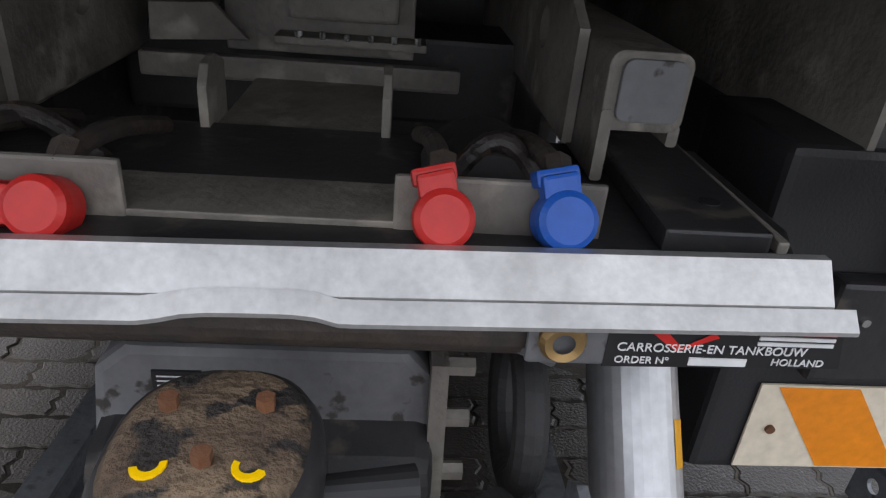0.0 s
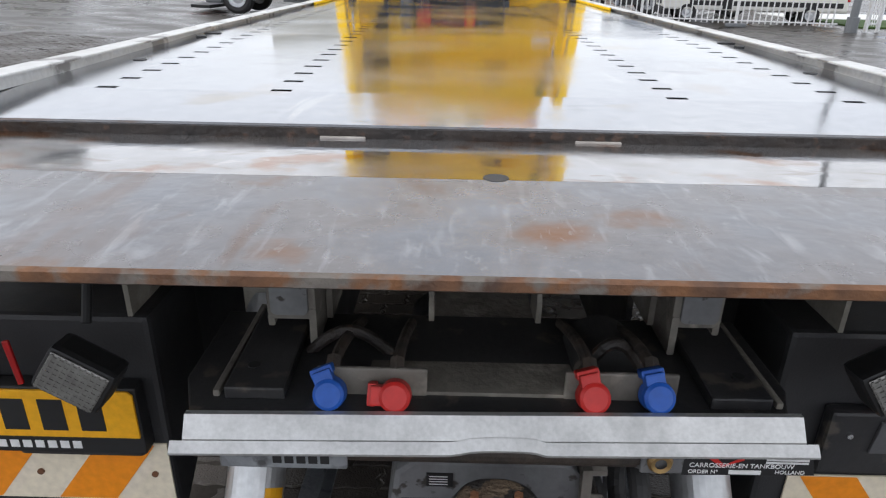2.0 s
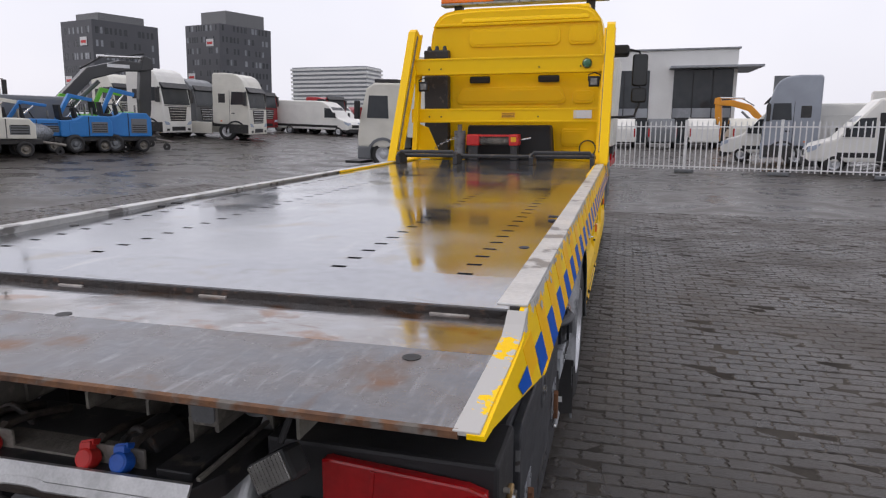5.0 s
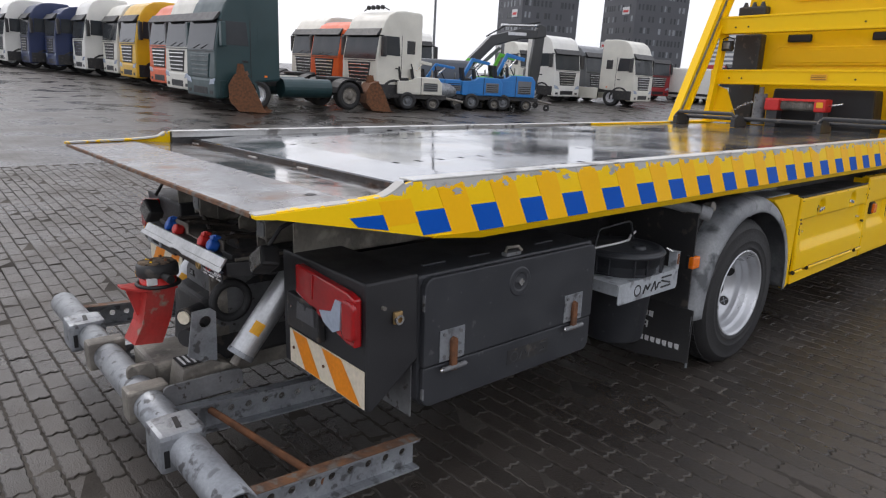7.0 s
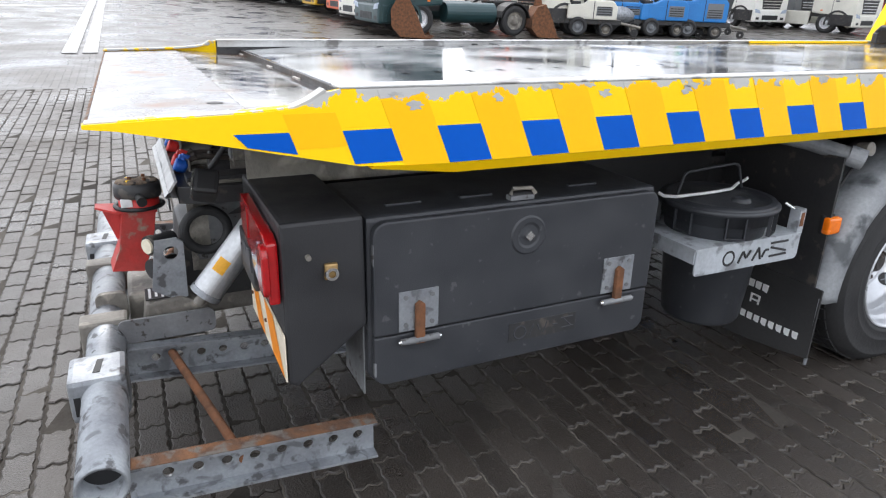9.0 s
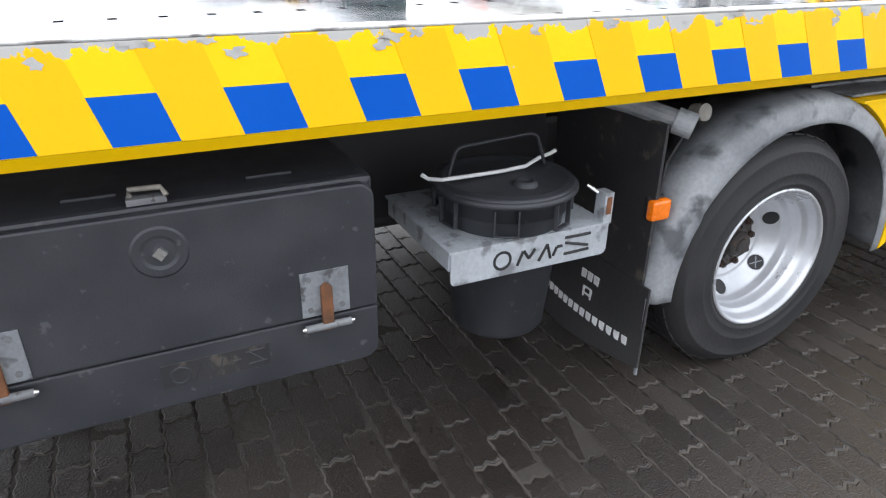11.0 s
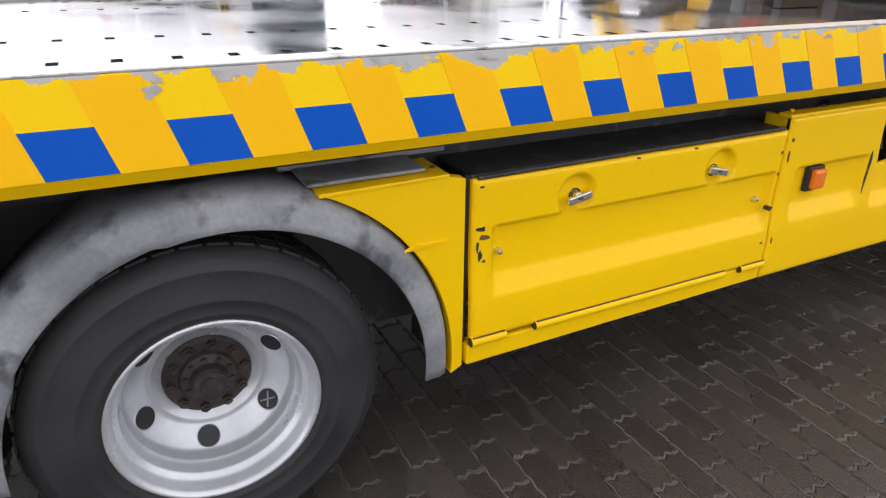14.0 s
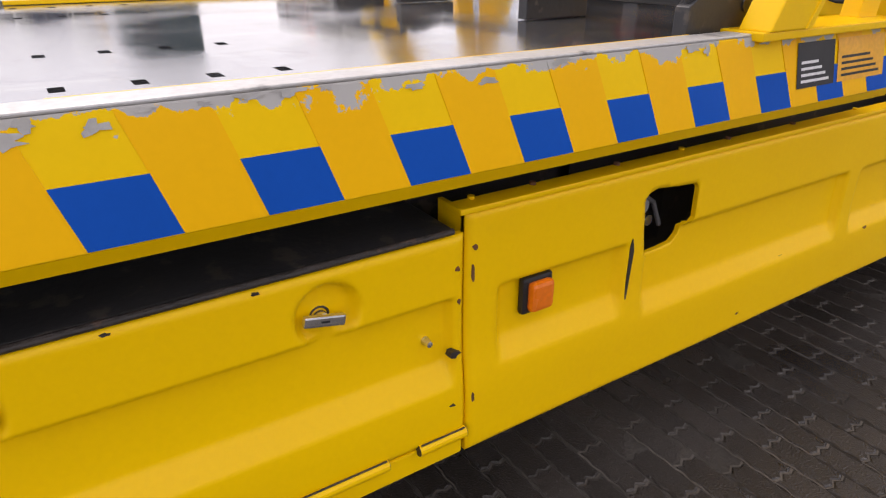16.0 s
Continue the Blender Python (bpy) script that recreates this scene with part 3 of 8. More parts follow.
# chassis and underbody
def chassis():
    for s in (-1, 1):
        o = 0.0 if s > 0 else 0.034
        X = lambda a, b: (min(s * a + o, s * b + o), max(s * a + o, s * b + o))
        part("frame_beam", P([(s * 0.36, 0.72), (s * 0.43, 0.72), (s * 0.43, 0.74), (s * 0.375, 0.745), (s * 0.375, 0.985), (s * 0.43, 0.99), (s * 0.43, 1.01), (s * 0.36, 1.01)], "y", 0.1, 9.8), BLACK_STEEL, TRUCK)
        x0, x1 = X(0.36, 0.455)
        run = part("bed_beam", P(rounded(x0, x1, 1.066, 1.155, 0.016), "y", -0.19, 6.8, bevel=0.003), DIRTY_STEEL, TRUCK, "grimy bed runner with rounded square end")
        part("runner_hook", P(rounded(*X(0.360, 0.374), 1.006, 1.09, 0.004), "y", -0.192, 0.6), DIRTY_STEEL, run)
        part("runner_lip", P(rounded(*X(0.442, 0.455), 1.050, 1.075, 0.004), "y", -0.188, 0.6), DIRTY_STEEL, run)
        part("runner_end", P(rounded(*X(0.374, 0.447), 1.078, 1.147, 0.012), "y", -0.197, -0.189, bevel=0.002), GREY_PAINT, run)
        part("web_plate", plate_with_holes(s * 0.345 + o, [(-0.10, 1.02), (1.2, 1.02), (1.2, 1.30), (0.20, 1.30), (-0.10, 1.16)], [(0.10, 1.13, 0.030), (0.42, 1.16, 0.022), (0.70, 1.16, 0.022)], s * 0.013, lambda a, b, c: (c, a, b)), DIRTY_STEEL, TRUCK, "grimy upright web plate with holes")
        pad = part("slide_pad", P([(X(0.385, 0.49)[0], -0.365), (X(0.385, 0.49)[1], -0.365), (X(0.40, 0.50)[1], 0.5), (X(0.40, 0.50)[0], 0.5)], "z", 1.005, 1.029, bevel=0.004), BLACK_STEEL, TRUCK, "black slide pad with a bolt hole")
        part("pad_hole", L([(0.0, 1.0305), (0.011, 1.0305), (0.011, 1.027)], (s * 0.455 + o, -0.296, 0), "z", 14), BLACK, pad)
        part("pad_edge", B(*X(0.50, 0.512), -0.36, 0.5, 1.005, 1.018, bevel=0.003), DIRTY_STEEL, pad)
    part("rear_cross_member", P([(-0.505, -0.40), (0.505, -0.40), (0.545, -0.30), (0.545, -0.05), (-0.545, -0.05), (-0.545, -0.30)], "z", 0.94, 1.004, bevel=0.004), BLACK_STEEL, TRUCK)
    part("cross_member", B(-0.36, 0.36, 0.34, 0.55, 0.90, 1.06, bevel=0.01), BLACK_STEEL, TRUCK)
    part("cross_member", B(-0.36, 0.36, 0.85, 1.0, 0.95, 1.24, bevel=0.01), BLACK_STEEL, TRUCK)
    part("back_plate", B(-0.16, 0.16, 0.28, 0.297, 1.03, 1.20, bevel=0.004), DIRTY_STEEL, TRUCK)
    part("guide_box", B(-0.05, 0.132, 0.24, 0.30, 1.094, 1.20, bevel=0.006), DIRTY_STEEL, TRUCK, "hanging guide box with studs")
    for i in range(6):
        part("guide_stud", R((-0.03 + 0.039 * i, 0.226, 1.066), (-0.03 + 0.039 * i, 0.226, 1.078), 0.0065, seg=8), CHROME, TRUCK)
    # winch guide channel
    ch = part("guide_channel", P([(-0.10, 0.985), (0.115, 0.985), (0.115, 0.998), (-0.10, 0.998)], "y", -0.06, 0.28), DIRTY_STEEL, TRUCK, "grimy steel guide channel")
    for x in (-0.112, 0.116):
        part("channel_cheek", P([(-0.075, 0.985), (0.02, 0.985), (0.02, 1.07), (-0.02, 1.085), (-0.055, 1.08), (-0.075, 1.055)], "x", x, x + 0.012, bevel=0.002), DIRTY_STEEL, ch)
    part("heel_plate", P([(-0.34, 1.003), (-0.06, 0.985), (-0.06, 0.993), (-0.34, 1.011)], "x", -0.215, 0.165, bevel=0.002), DIRTY_STEEL, TRUCK, "grimy sloping steel plate with pale stain")
    part("box_flange", B(-0.07, 0.18, 0.222, 0.30, 1.055, 1.068, bevel=0.003), DIRTY_STEEL, TRUCK)
    part("lock_bar", B(-0.29, 0.24, 0.22, 0.25, 0.990, 1.030, bevel=0.006), DIRTY_STEEL, TRUCK, "grimy cross bar behind the guide channel")
    part("gusset", P([(-0.268, 1.047), (-0.111, 1.057), (-0.164, 1.112), (-0.265, 1.106)], "y", 0.225, 0.24, bevel=0.002), DIRTY_STEEL, TRUCK)
    PLACING.append(Matrix.Identity(4))
    part("tank_body", B(-0.85, 0.46, 1.5, 5.5, 0.55, 0.95, bevel=0.03), BLACK_STEEL, TRUCK)
    part("axle", R((-0.9, 3.0, 0.47), (0.9, 3.0, 0.47), 0.09), BLACK_STEEL, TRUCK)
    part("front_axle", R((-0.9, 9.35, 0.47), (0.9, 9.35, 0.47), 0.07), BLACK_STEEL, TRUCK)
    # added black sheet, stands in for the shade under the bed behind the pail
    part("shade_backing_sheet", B(0.48, 0.50, 1.30, 2.36, 0.62, 1.24), BLACK, TRUCK)
    part("hose_pipe", pipe(bmesh.new(), [(0.95, 2.2, 1.17), (1.06, 2.32, 1.14), (1.20, 2.42, 1.10)], 0.035, 14), FENDER, TRUCK)
    part("pipe_end", R((1.19, 2.41, 1.103), (1.24, 2.45, 1.086), 0.045), FENDER, TRUCK)
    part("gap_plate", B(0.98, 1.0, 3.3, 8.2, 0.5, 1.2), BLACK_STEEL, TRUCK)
    PLACING.pop()


PLACING.append(REAR)
chassis()
PLACING.pop()


# aluminium bumper strip, couplings, drive and nameplates
GRIMY_HOSE = surface("grimy_brown_hose", (0.06, 0.045, 0.035), (0.03, 0.026, 0.024), 0.6, scale=25, bump=0.4)


def rear_face():
    n = 60
    bm = bmesh.new()
    prism(bm, [(-0.408, 1.015), (-0.432, 0.982), (-0.432, 0.977), (-0.425, 0.977), (-0.398, 1.015)], "x", -0.51, 0.52)
    tilt_strip = Matrix.Rotation(-0.022, 4, "Y")
    bmesh.ops.transform(bm, matrix=Matrix.Translation((0, 0, 1.0)) @ tilt_strip @ Matrix.Translation((0, 0, -1.0)), verts=bm.verts)
    strip = part("bumper_strip", bm, ALU, TRUCK, "bare aluminium bumper strip with a cut-out in its lower edge")
    bm = bmesh.new()
    prev = None
    for i in range(n + 1):
        x = -0.53 + 1.07 * i / n
        dip = 0.009 * max(0.0, 1 - ((x - 0.02) / 0.075) ** 4)
        prof = [(-0.433, 0.977), (-0.447, 0.962), (-0.447, 0.958), (-0.440, 0.957), (-0.425, 0.960)]
        ring = [bm.verts.new((x, y, z + 0.003 + 0.022 * x + dip)) for y, z in prof]
        if prev:
            for a in range(len(prof) - 1):
                bm.faces.new((prev[a], ring[a], ring[a + 1], prev[a + 1]))
        prev = ring
    bmesh.ops.recalc_face_normals(bm, faces=bm.faces)
    part("lower_lip", bm, ALU, strip)
    part("rubber_groove", P([(-0.51, 0.962), (0.52, 0.985), (0.52, 0.990), (-0.51, 0.968)], "y", -0.431, -0.424), BLACK, strip)
    part("under_beam", R((-0.50, -0.395, 0.945), (0.27, -0.395, 0.945), 0.032), GRIMY_HOSE, TRUCK, "rusty round beam under the bumper")
    part("beam_boss", R((0.245, -0.40, 0.940), (0.285, -0.40, 0.940), 0.022, 0.036), GREY_PAINT, TRUCK)
    # couplings
    for x0, x1 in ((-0.298, -0.105), (0.135, 0.333)):
        part("coupling_bracket", B(x0, x1, -0.342, -0.333, 1.0, 1.058, bevel=0.004), DIRTY_STEEL, TRUCK, "steel bracket plate of the couplings")
    for x, z, mt, tilt, lab in ((-0.271, 1.024, BLUE, 22, "blue coupling cap"), (-0.159, 1.022, RED, 88, "red coupling cap"), (0.179, 1.029, RED, 14, "red coupling cap"), (0.287, 1.033, BLUE, 12, "blue coupling cap")):
        m = Matrix.Translation((x, -0.357, z - 0.005)) @ Matrix.Rotation(radians(-25), 4, "X") @ Matrix.Rotation(radians(-tilt), 4, "Y")
        bm = bmesh.new()
        lathe(bm, [(0.0, -0.036), (0.021, -0.036), (0.0265, -0.032), (0.028, -0.024), (0.028, 0.0), (0.022, 0.01)], (0, 0, 0), "y", 28)
        box(bm, -0.017, 0.017, -0.030, -0.004, 0.018, 0.042, bevel=0.004)
        box(bm, -0.020, 0.020, -0.022, 0.008, 0.032, 0.048, bevel=0.004)
        bmesh.ops.transform(bm, matrix=m, verts=bm.verts)
        c = part("coupling_cap", bm, mt, TRUCK, lab, smooth=False)
        hose = pipe(bmesh.new(), curve_points((x, -0.335, z + 0.02), (x + 0.0, -0.28, z + 0.05), (x * 0.92, -0.10, z - 0.01)), 0.011)
        part("coupling_hose", hose, GRIMY_HOSE, TRUCK)
        part("hose_nut", R((x, -0.335, z + 0.022), (x, -0.310, z + 0.036), 0.014, seg=6), GRIMY_HOSE, TRUCK)
    part("hose_hump", L([(0.0, -0.01), (0.068, -0.01), (0.072, 0.0), (0.072, 0.12), (0.0, 0.13)], (0.235, -0.25, 0.985), "y", 28), BLACK_STEEL, TRUCK, "black round cover behind the couplings")
    part("hose_loop", pipe(bmesh.new(), [(0.19 + 0.10 * i / 10, -0.25, 1.01 + 0.055 * math.sin(math.pi * i / 10)) for i in range(11)], 0.012, 12), GREASE_AND_GAP, TRUCK)
    part("hose_loop", pipe(bmesh.new(), [(-0.34 + 0.16 * i / 10, -0.20, 1.0 + 0.05 * math.sin(math.pi * i / 10)) for i in range(11)], 0.012, 12), GREASE_AND_GAP, TRUCK)
    # nameplates under the strip
    pl = part("name_plate", P([(0.325, 0.925), (0.545, 0.930), (0.535, 0.972), (0.325, 0.972)], "y", -0.436, -0.430), BLACK, TRUCK, "black maker's plate with red emblem")
    part("plate_ring", L([(0.010, -0.444), (0.017, -0.446), (0.021, -0.440), (0.021, -0.432)], (0.285, 0, 0.952), "y", 22), BRASS, TRUCK)
    part("plate_bracket", B(0.255, 0.33, -0.435, -0.428, 0.925, 0.975, bevel=0.004), GREY_PAINT, TRUCK)
    face = Matrix.Translation((0, -0.4372, 0)) @ Matrix.Rotation(radians(90), 4, "X")
    lettering("print", "CARROSSERIE-EN TANKBOUW", 0.0125, face @ Matrix.Translation((0.334, 0.9435, 0)), PRINT, pl)
    lettering("print", "ORDER N\u00ba", 0.0105, face @ Matrix.Translation((0.334, 0.9305, 0)), PRINT, pl)
    lettering("print", "HOLLAND", 0.0105, face @ Matrix.Translation((0.478, 0.9325, 0)), PRINT, pl)
    for u0, u1, v0, v1 in ((0.402, 0.455, 0.930, 0.938), (0.46, 0.53, 0.9535, 0.957), (0.46, 0.53, 0.9595, 0.963)):
        part("print_bar", B(u0, u1, -0.4376, -0.4362, v0, v1), PRINT, pl)
    bm = bmesh.new()
    for tri in ([(0.35, 0.972), (0.368, 0.972), (0.392, 0.949), (0.388, 0.944)], [(0.388, 0.944), (0.392, 0.949), (0.418, 0.965), (0.424, 0.960)]):
        bm.faces.new([bm.verts.new((u, -0.4373, v)) for u, v in tri])
    part("emblem", bm, RED, pl)
    part("emblem_bar", B(0.45, 0.53, -0.4378, -0.4365, 0.9655, 0.971), RED, pl)
    pl = part("name_plate", B(-0.45, -0.235, -0.436, -0.428, 0.918, 0.962, bevel=0.004), GALV, TRUCK, "galvanised bracket with cut-out emblem")
    for i in range(5):
        part("emblem_bar", B(-0.36 + 0.02 * i, -0.345 + 0.02 * i, -0.4372, -0.4355, 0.93, 0.95), BLACK, pl)
    # drive housing of the lifting boom
    hs = part("boom_housing", P([(-0.165, 0.83), (-0.13, 0.86), (0.16, 0.86), (0.185, 0.83), (0.21, 0.62), (0.19, 0.55), (-0.17, 0.55), (-0.195, 0.62)], "y", -0.34, 0.35, bevel=0.012), GREY_PAINT, TRUCK, "grey painted lifting-boom housing, spotted with grime")
    part("boom_flange", P([(0.186, 0.56), (0.207, 0.56), (0.200, 0.86), (0.182, 0.86)], "y", -0.36, -0.28), DIRTY_STEEL, hs)
    for z in (0.62, 0.70, 0.78, 0.85):
        part("flange_bolt", R((0.20, -0.345, z), (0.228, -0.345, z), 0.011, seg=6), DIRTY_STEEL, hs)
    part("type_plate", B(-0.105, -0.055, -0.3435, -0.339, 0.80, 0.83), BLACK, hs)
    bars("plate_print", [(-0.10, -0.065, 0.805 + 0.006 * i, 0.807 + 0.006 * i) for i in range(4)], lambda u, v: (u, -0.3442, v), PRINT, hs)
    part("air_hose", L([(0.085 + 0.02 * math.cos(a), 0.02 * math.sin(a)) for a in [2 * math.pi * i / 12 for i in range(13)]], (0.29, -0.30, 0.76), "x", 30), RUBBER, TRUCK)
    # silver hydraulic rams
    for s in (-1, 1):
        rm = part("hydraulic_ram", R((s * 0.465, 0.02, 1.0), (s * 0.470, -0.345, 0.555), 0.060, seg=32), CYL, TRUCK, "silver hydraulic ram with yellow warning sticker")
        part("ram_rod", R((s * 0.470, -0.345, 0.555), (s * 0.471, -0.375, 0.52), 0.022), DIRTY_STEEL, rm)
        part("ram_collar", R((s * 0.4697, -0.332, 0.571), (s * 0.4702, -0.347, 0.553), 0.063, seg=32), GALV, rm)
        bm = bmesh.new()
        axis = (Vector((s * 0.470, -0.345, 0.555)) - Vector((s * 0.465, 0.02, 1.0))).normalized()
        side_v = axis.cross(Vector((0, 0, 1))).normalized()
        up_v = side_v.cross(axis).normalized()
        mid = Vector((s * 0.469, -0.255, 0.665))
        rows_ = []
        for k in range(5):
            a = radians(125 + 12 * k) if s < 0 else radians(55 - 12 * k)
            rad = (side_v * math.cos(a) * -1 + up_v * math.sin(a) * -1) * -0.0606 if s < 0 else (side_v * -math.cos(a) - up_v * -math.sin(a)) * 0.0606
            rows_.append([bm.verts.new(mid + rad + axis * d) for d in (-0.03, 0.03)])
        for p, q in zip(rows_, rows_[1:]):
            bm.faces.new((p[0], p[1], q[1], q[0]))
        part("ram_sticker", bm, PLATE_YELLOW, rm)
        part("ram_head", B(s * 0.465 - 0.06, s * 0.465 + 0.06, -0.02, 0.08, 0.98, 1.06, bevel=0.01), DIRTY_STEEL, rm)


PLACING.append(REAR)
rear_face()
PLACING.pop()


# lamp boxes on both sides
def lamp_box(s):
    x0, x1 = (0.60, 1.245) if s > 0 else (-1.245, -0.66)
    bx = part("lamp_box", P([(-0.055, 1.09), (0.19, 1.09), (0.195, 0.735), (-0.03, 0.565), (-0.055, 0.58)], "x", x0, x1, bevel=0.012), LAMP_PLASTIC, TRUCK, "black plastic rear lamp carrier")
    y = -0.057
    # rear lamp, wraps round the outer corner
    xa, xb = (0.78, 1.225) if s > 0 else (-1.252, -1.0)
    bm = bmesh.new()
    if s > 0:
        prism(bm, [(xa, 1.065), (xa + 0.02, 1.07), (xb - 0.05, 1.045), (xb, 1.03), (xb, 0.84), (xb - 0.06, 0.845), (xb - 0.28, 0.90), (xa, 0.945)], "y", y - 0.035, y - 0.001, bevel=0.008)
    else:
        prism(bm, [(xb, 1.065), (xb - 0.02, 1.07), (xa + 0.05, 1.045), (xa, 1.03), (xa, 0.84), (xa + 0.06, 0.845), (xa + 0.28, 0.90), (xb, 0.945)], "y", y - 0.035, y - 0.001, bevel=0.008)
    lamp = part("tail_lamp", bm, RED_LENS, bx, "red tail lamp with a pale reversing pane")
    u = lambda a: s * a
    part("reversing_pane", P([(u(0.98), 0.925), (u(1.07), 0.945), (u(1.10), 1.0), (u(1.14), 1.0), (u(1.13), 0.885), (u(1.08), 0.862), (u(1.01), 0.885)], "y", y - 0.040, y - 0.034), CLEAR_LENS, lamp)
    part("lens_bulge", P(rounded(min(u(1.155), u(1.240)), max(u(1.155), u(1.240)), 0.865, 1.022, 0.03), "y", y - 0.052, y - 0.030, bevel=0.012), RED_LENS, lamp)
    part("lens_rib", P([(u(0.91), 0.955), (u(0.922), 0.952), (u(0.932), 1.052), (u(0.918), 1.054)], "y", y - 0.039, y - 0.033, bevel=0.002), RED_LENS, lamp)
    part("badge_panel", B(min(u(0.70), u(0.96)), max(u(0.70), u(0.96)), y - 0.035, y - 0.001, 0.775, 0.930, bevel=0.008), BLACK_STEEL, bx)
    # rear marking board
    zb = 0.0 if s > 0 else 0.04
    board = part("marking_board", B(min(u(0.665), u(1.243)), max(u(0.665), u(1.243)), y - 0.005, y - 0.001, 0.59 + zb, 0.745 + zb), CREAM, bx, "orange and cream striped rear marking board")
    bm = bmesh.new()
    for q in ([(0.690, 0.742), (0.812, 0.742), (0.924, 0.593), (0.796, 0.593)], [(0.936, 0.742), (1.086, 0.742), (1.222, 0.593), (1.052, 0.593)]):
        bm.faces.new([bm.verts.new((s * px, y - 0.0062, pz + zb)) for px, pz in (q if s > 0 else q[::-1])])
    part("orange_stripes", bm, ORANGE_FILM, board)
    for px in (0.70, 0.95):
        part("board_screw", R((u(px), y - 0.010, 0.665 + zb), (u(px), y - 0.004, 0.665 + zb), 0.007), RUST, board)
    # side catch
    part("side_catch", B(min(u(1.246), u(1.262)), max(u(1.246), u(1.262)), 0.065, 0.105, 0.910, 0.960, bevel=0.006), BRASS, bx)
    part("catch_ring", L([(0.011, u(1.270)), (0.020, u(1.270)), (0.020, u(1.250))], (0, 0.085, 0.930), "x", 18), CHROME, bx)
    part("catch_pin", R((u(1.246), 0.02, 0.985), (u(1.262), 0.02, 0.985), 0.008), DIRTY_STEEL, bx)
    if s < 0:
        np_ = part("number_plate", P([(-1.22, 0.832), (-0.695, 0.832), (-0.695, 0.936), (-0.705, 0.945), (-1.22, 0.945)], "y", y - 0.046, y - 0.040, bevel=0.002), PLATE_YELLOW, bx, "yellow number plate, its characters shown as bars")
        for i in range(6):
            part("plate_bar", B(-1.20 + 0.078 * i, -1.150 + 0.078 * i, y - 0.0472, y - 0.0455, 0.850, 0.925), BLACK, np_)
        part("plate_frame", B(-1.23, -0.69, y - 0.040, y - 0.002, 0.787, 0.950, bevel=0.004), BLACK, bx)
        for i in range(11):
            part("print_bar", B(-1.10 + 0.026 * i, -1.082 + 0.026 * i, y - 0.0412, y - 0.0395, 0.800, 0.818), PRINT, bx)
    else:
        part("badge", P([(0.79, 0.835), (0.80, 0.910), (0.845, 0.910), (0.865, 0.885), (0.885, 0.910), (0.93, 0.910), (0.94, 0.835)], "y", y - 0.041, y - 0.034, bevel=0.002), MIDDLE, bx)
        part("panel_rivet", R((0.745, y - 0.040, 0.875), (0.745, y - 0.034, 0.875), 0.006, seg=10), CHROME, bx)
    # work lamp under the bed
    PLACING.append(REAR)
    m = Matrix.Translation((0.714, -0.33, 1.055) if s > 0 else (-0.724, -0.33, 1.022)) @ Matrix.Rotation(radians(-s * 32), 4, "Y") @ Matrix.Rotation(radians(-12), 4, "X")
    wl_ = part("work_lamp", B(-0.062, 0.062, -0.03, 0.05, -0.043, 0.043, bevel=0.014, m=m), BLACK, TRUCK, "black work lamp with ribbed glass")
    part("lamp_glass", B(-0.054, 0.054, -0.034, -0.029, -0.036, 0.036, bevel=0.004, m=m), LAMP_GLASS, wl_)
    for k in range(9):
        part("glass_rib", B(-0.050 + 0.0118 * k, -0.0455 + 0.0118 * k, -0.0365, -0.0335, -0.034, 0.034, m=m), LAMP_GLASS, wl_)
        if k < 7:
            part("glass_rib", B(-0.052, 0.052, -0.0362, -0.0338, -0.032 + 0.0098 * k, -0.0285 + 0.0098 * k, m=m), LAMP_GLASS, wl_)
    part("lamp_bracket", pipe(bmesh.new(), [(s * 0.71, -0.30, 1.11), (s * 0.72, -0.25, 1.18), (s * 0.72, -0.1, 1.24)], 0.009), BLACK, TRUCK)
    PLACING.pop()


for side in (1, -1):
    lamp_box(side)


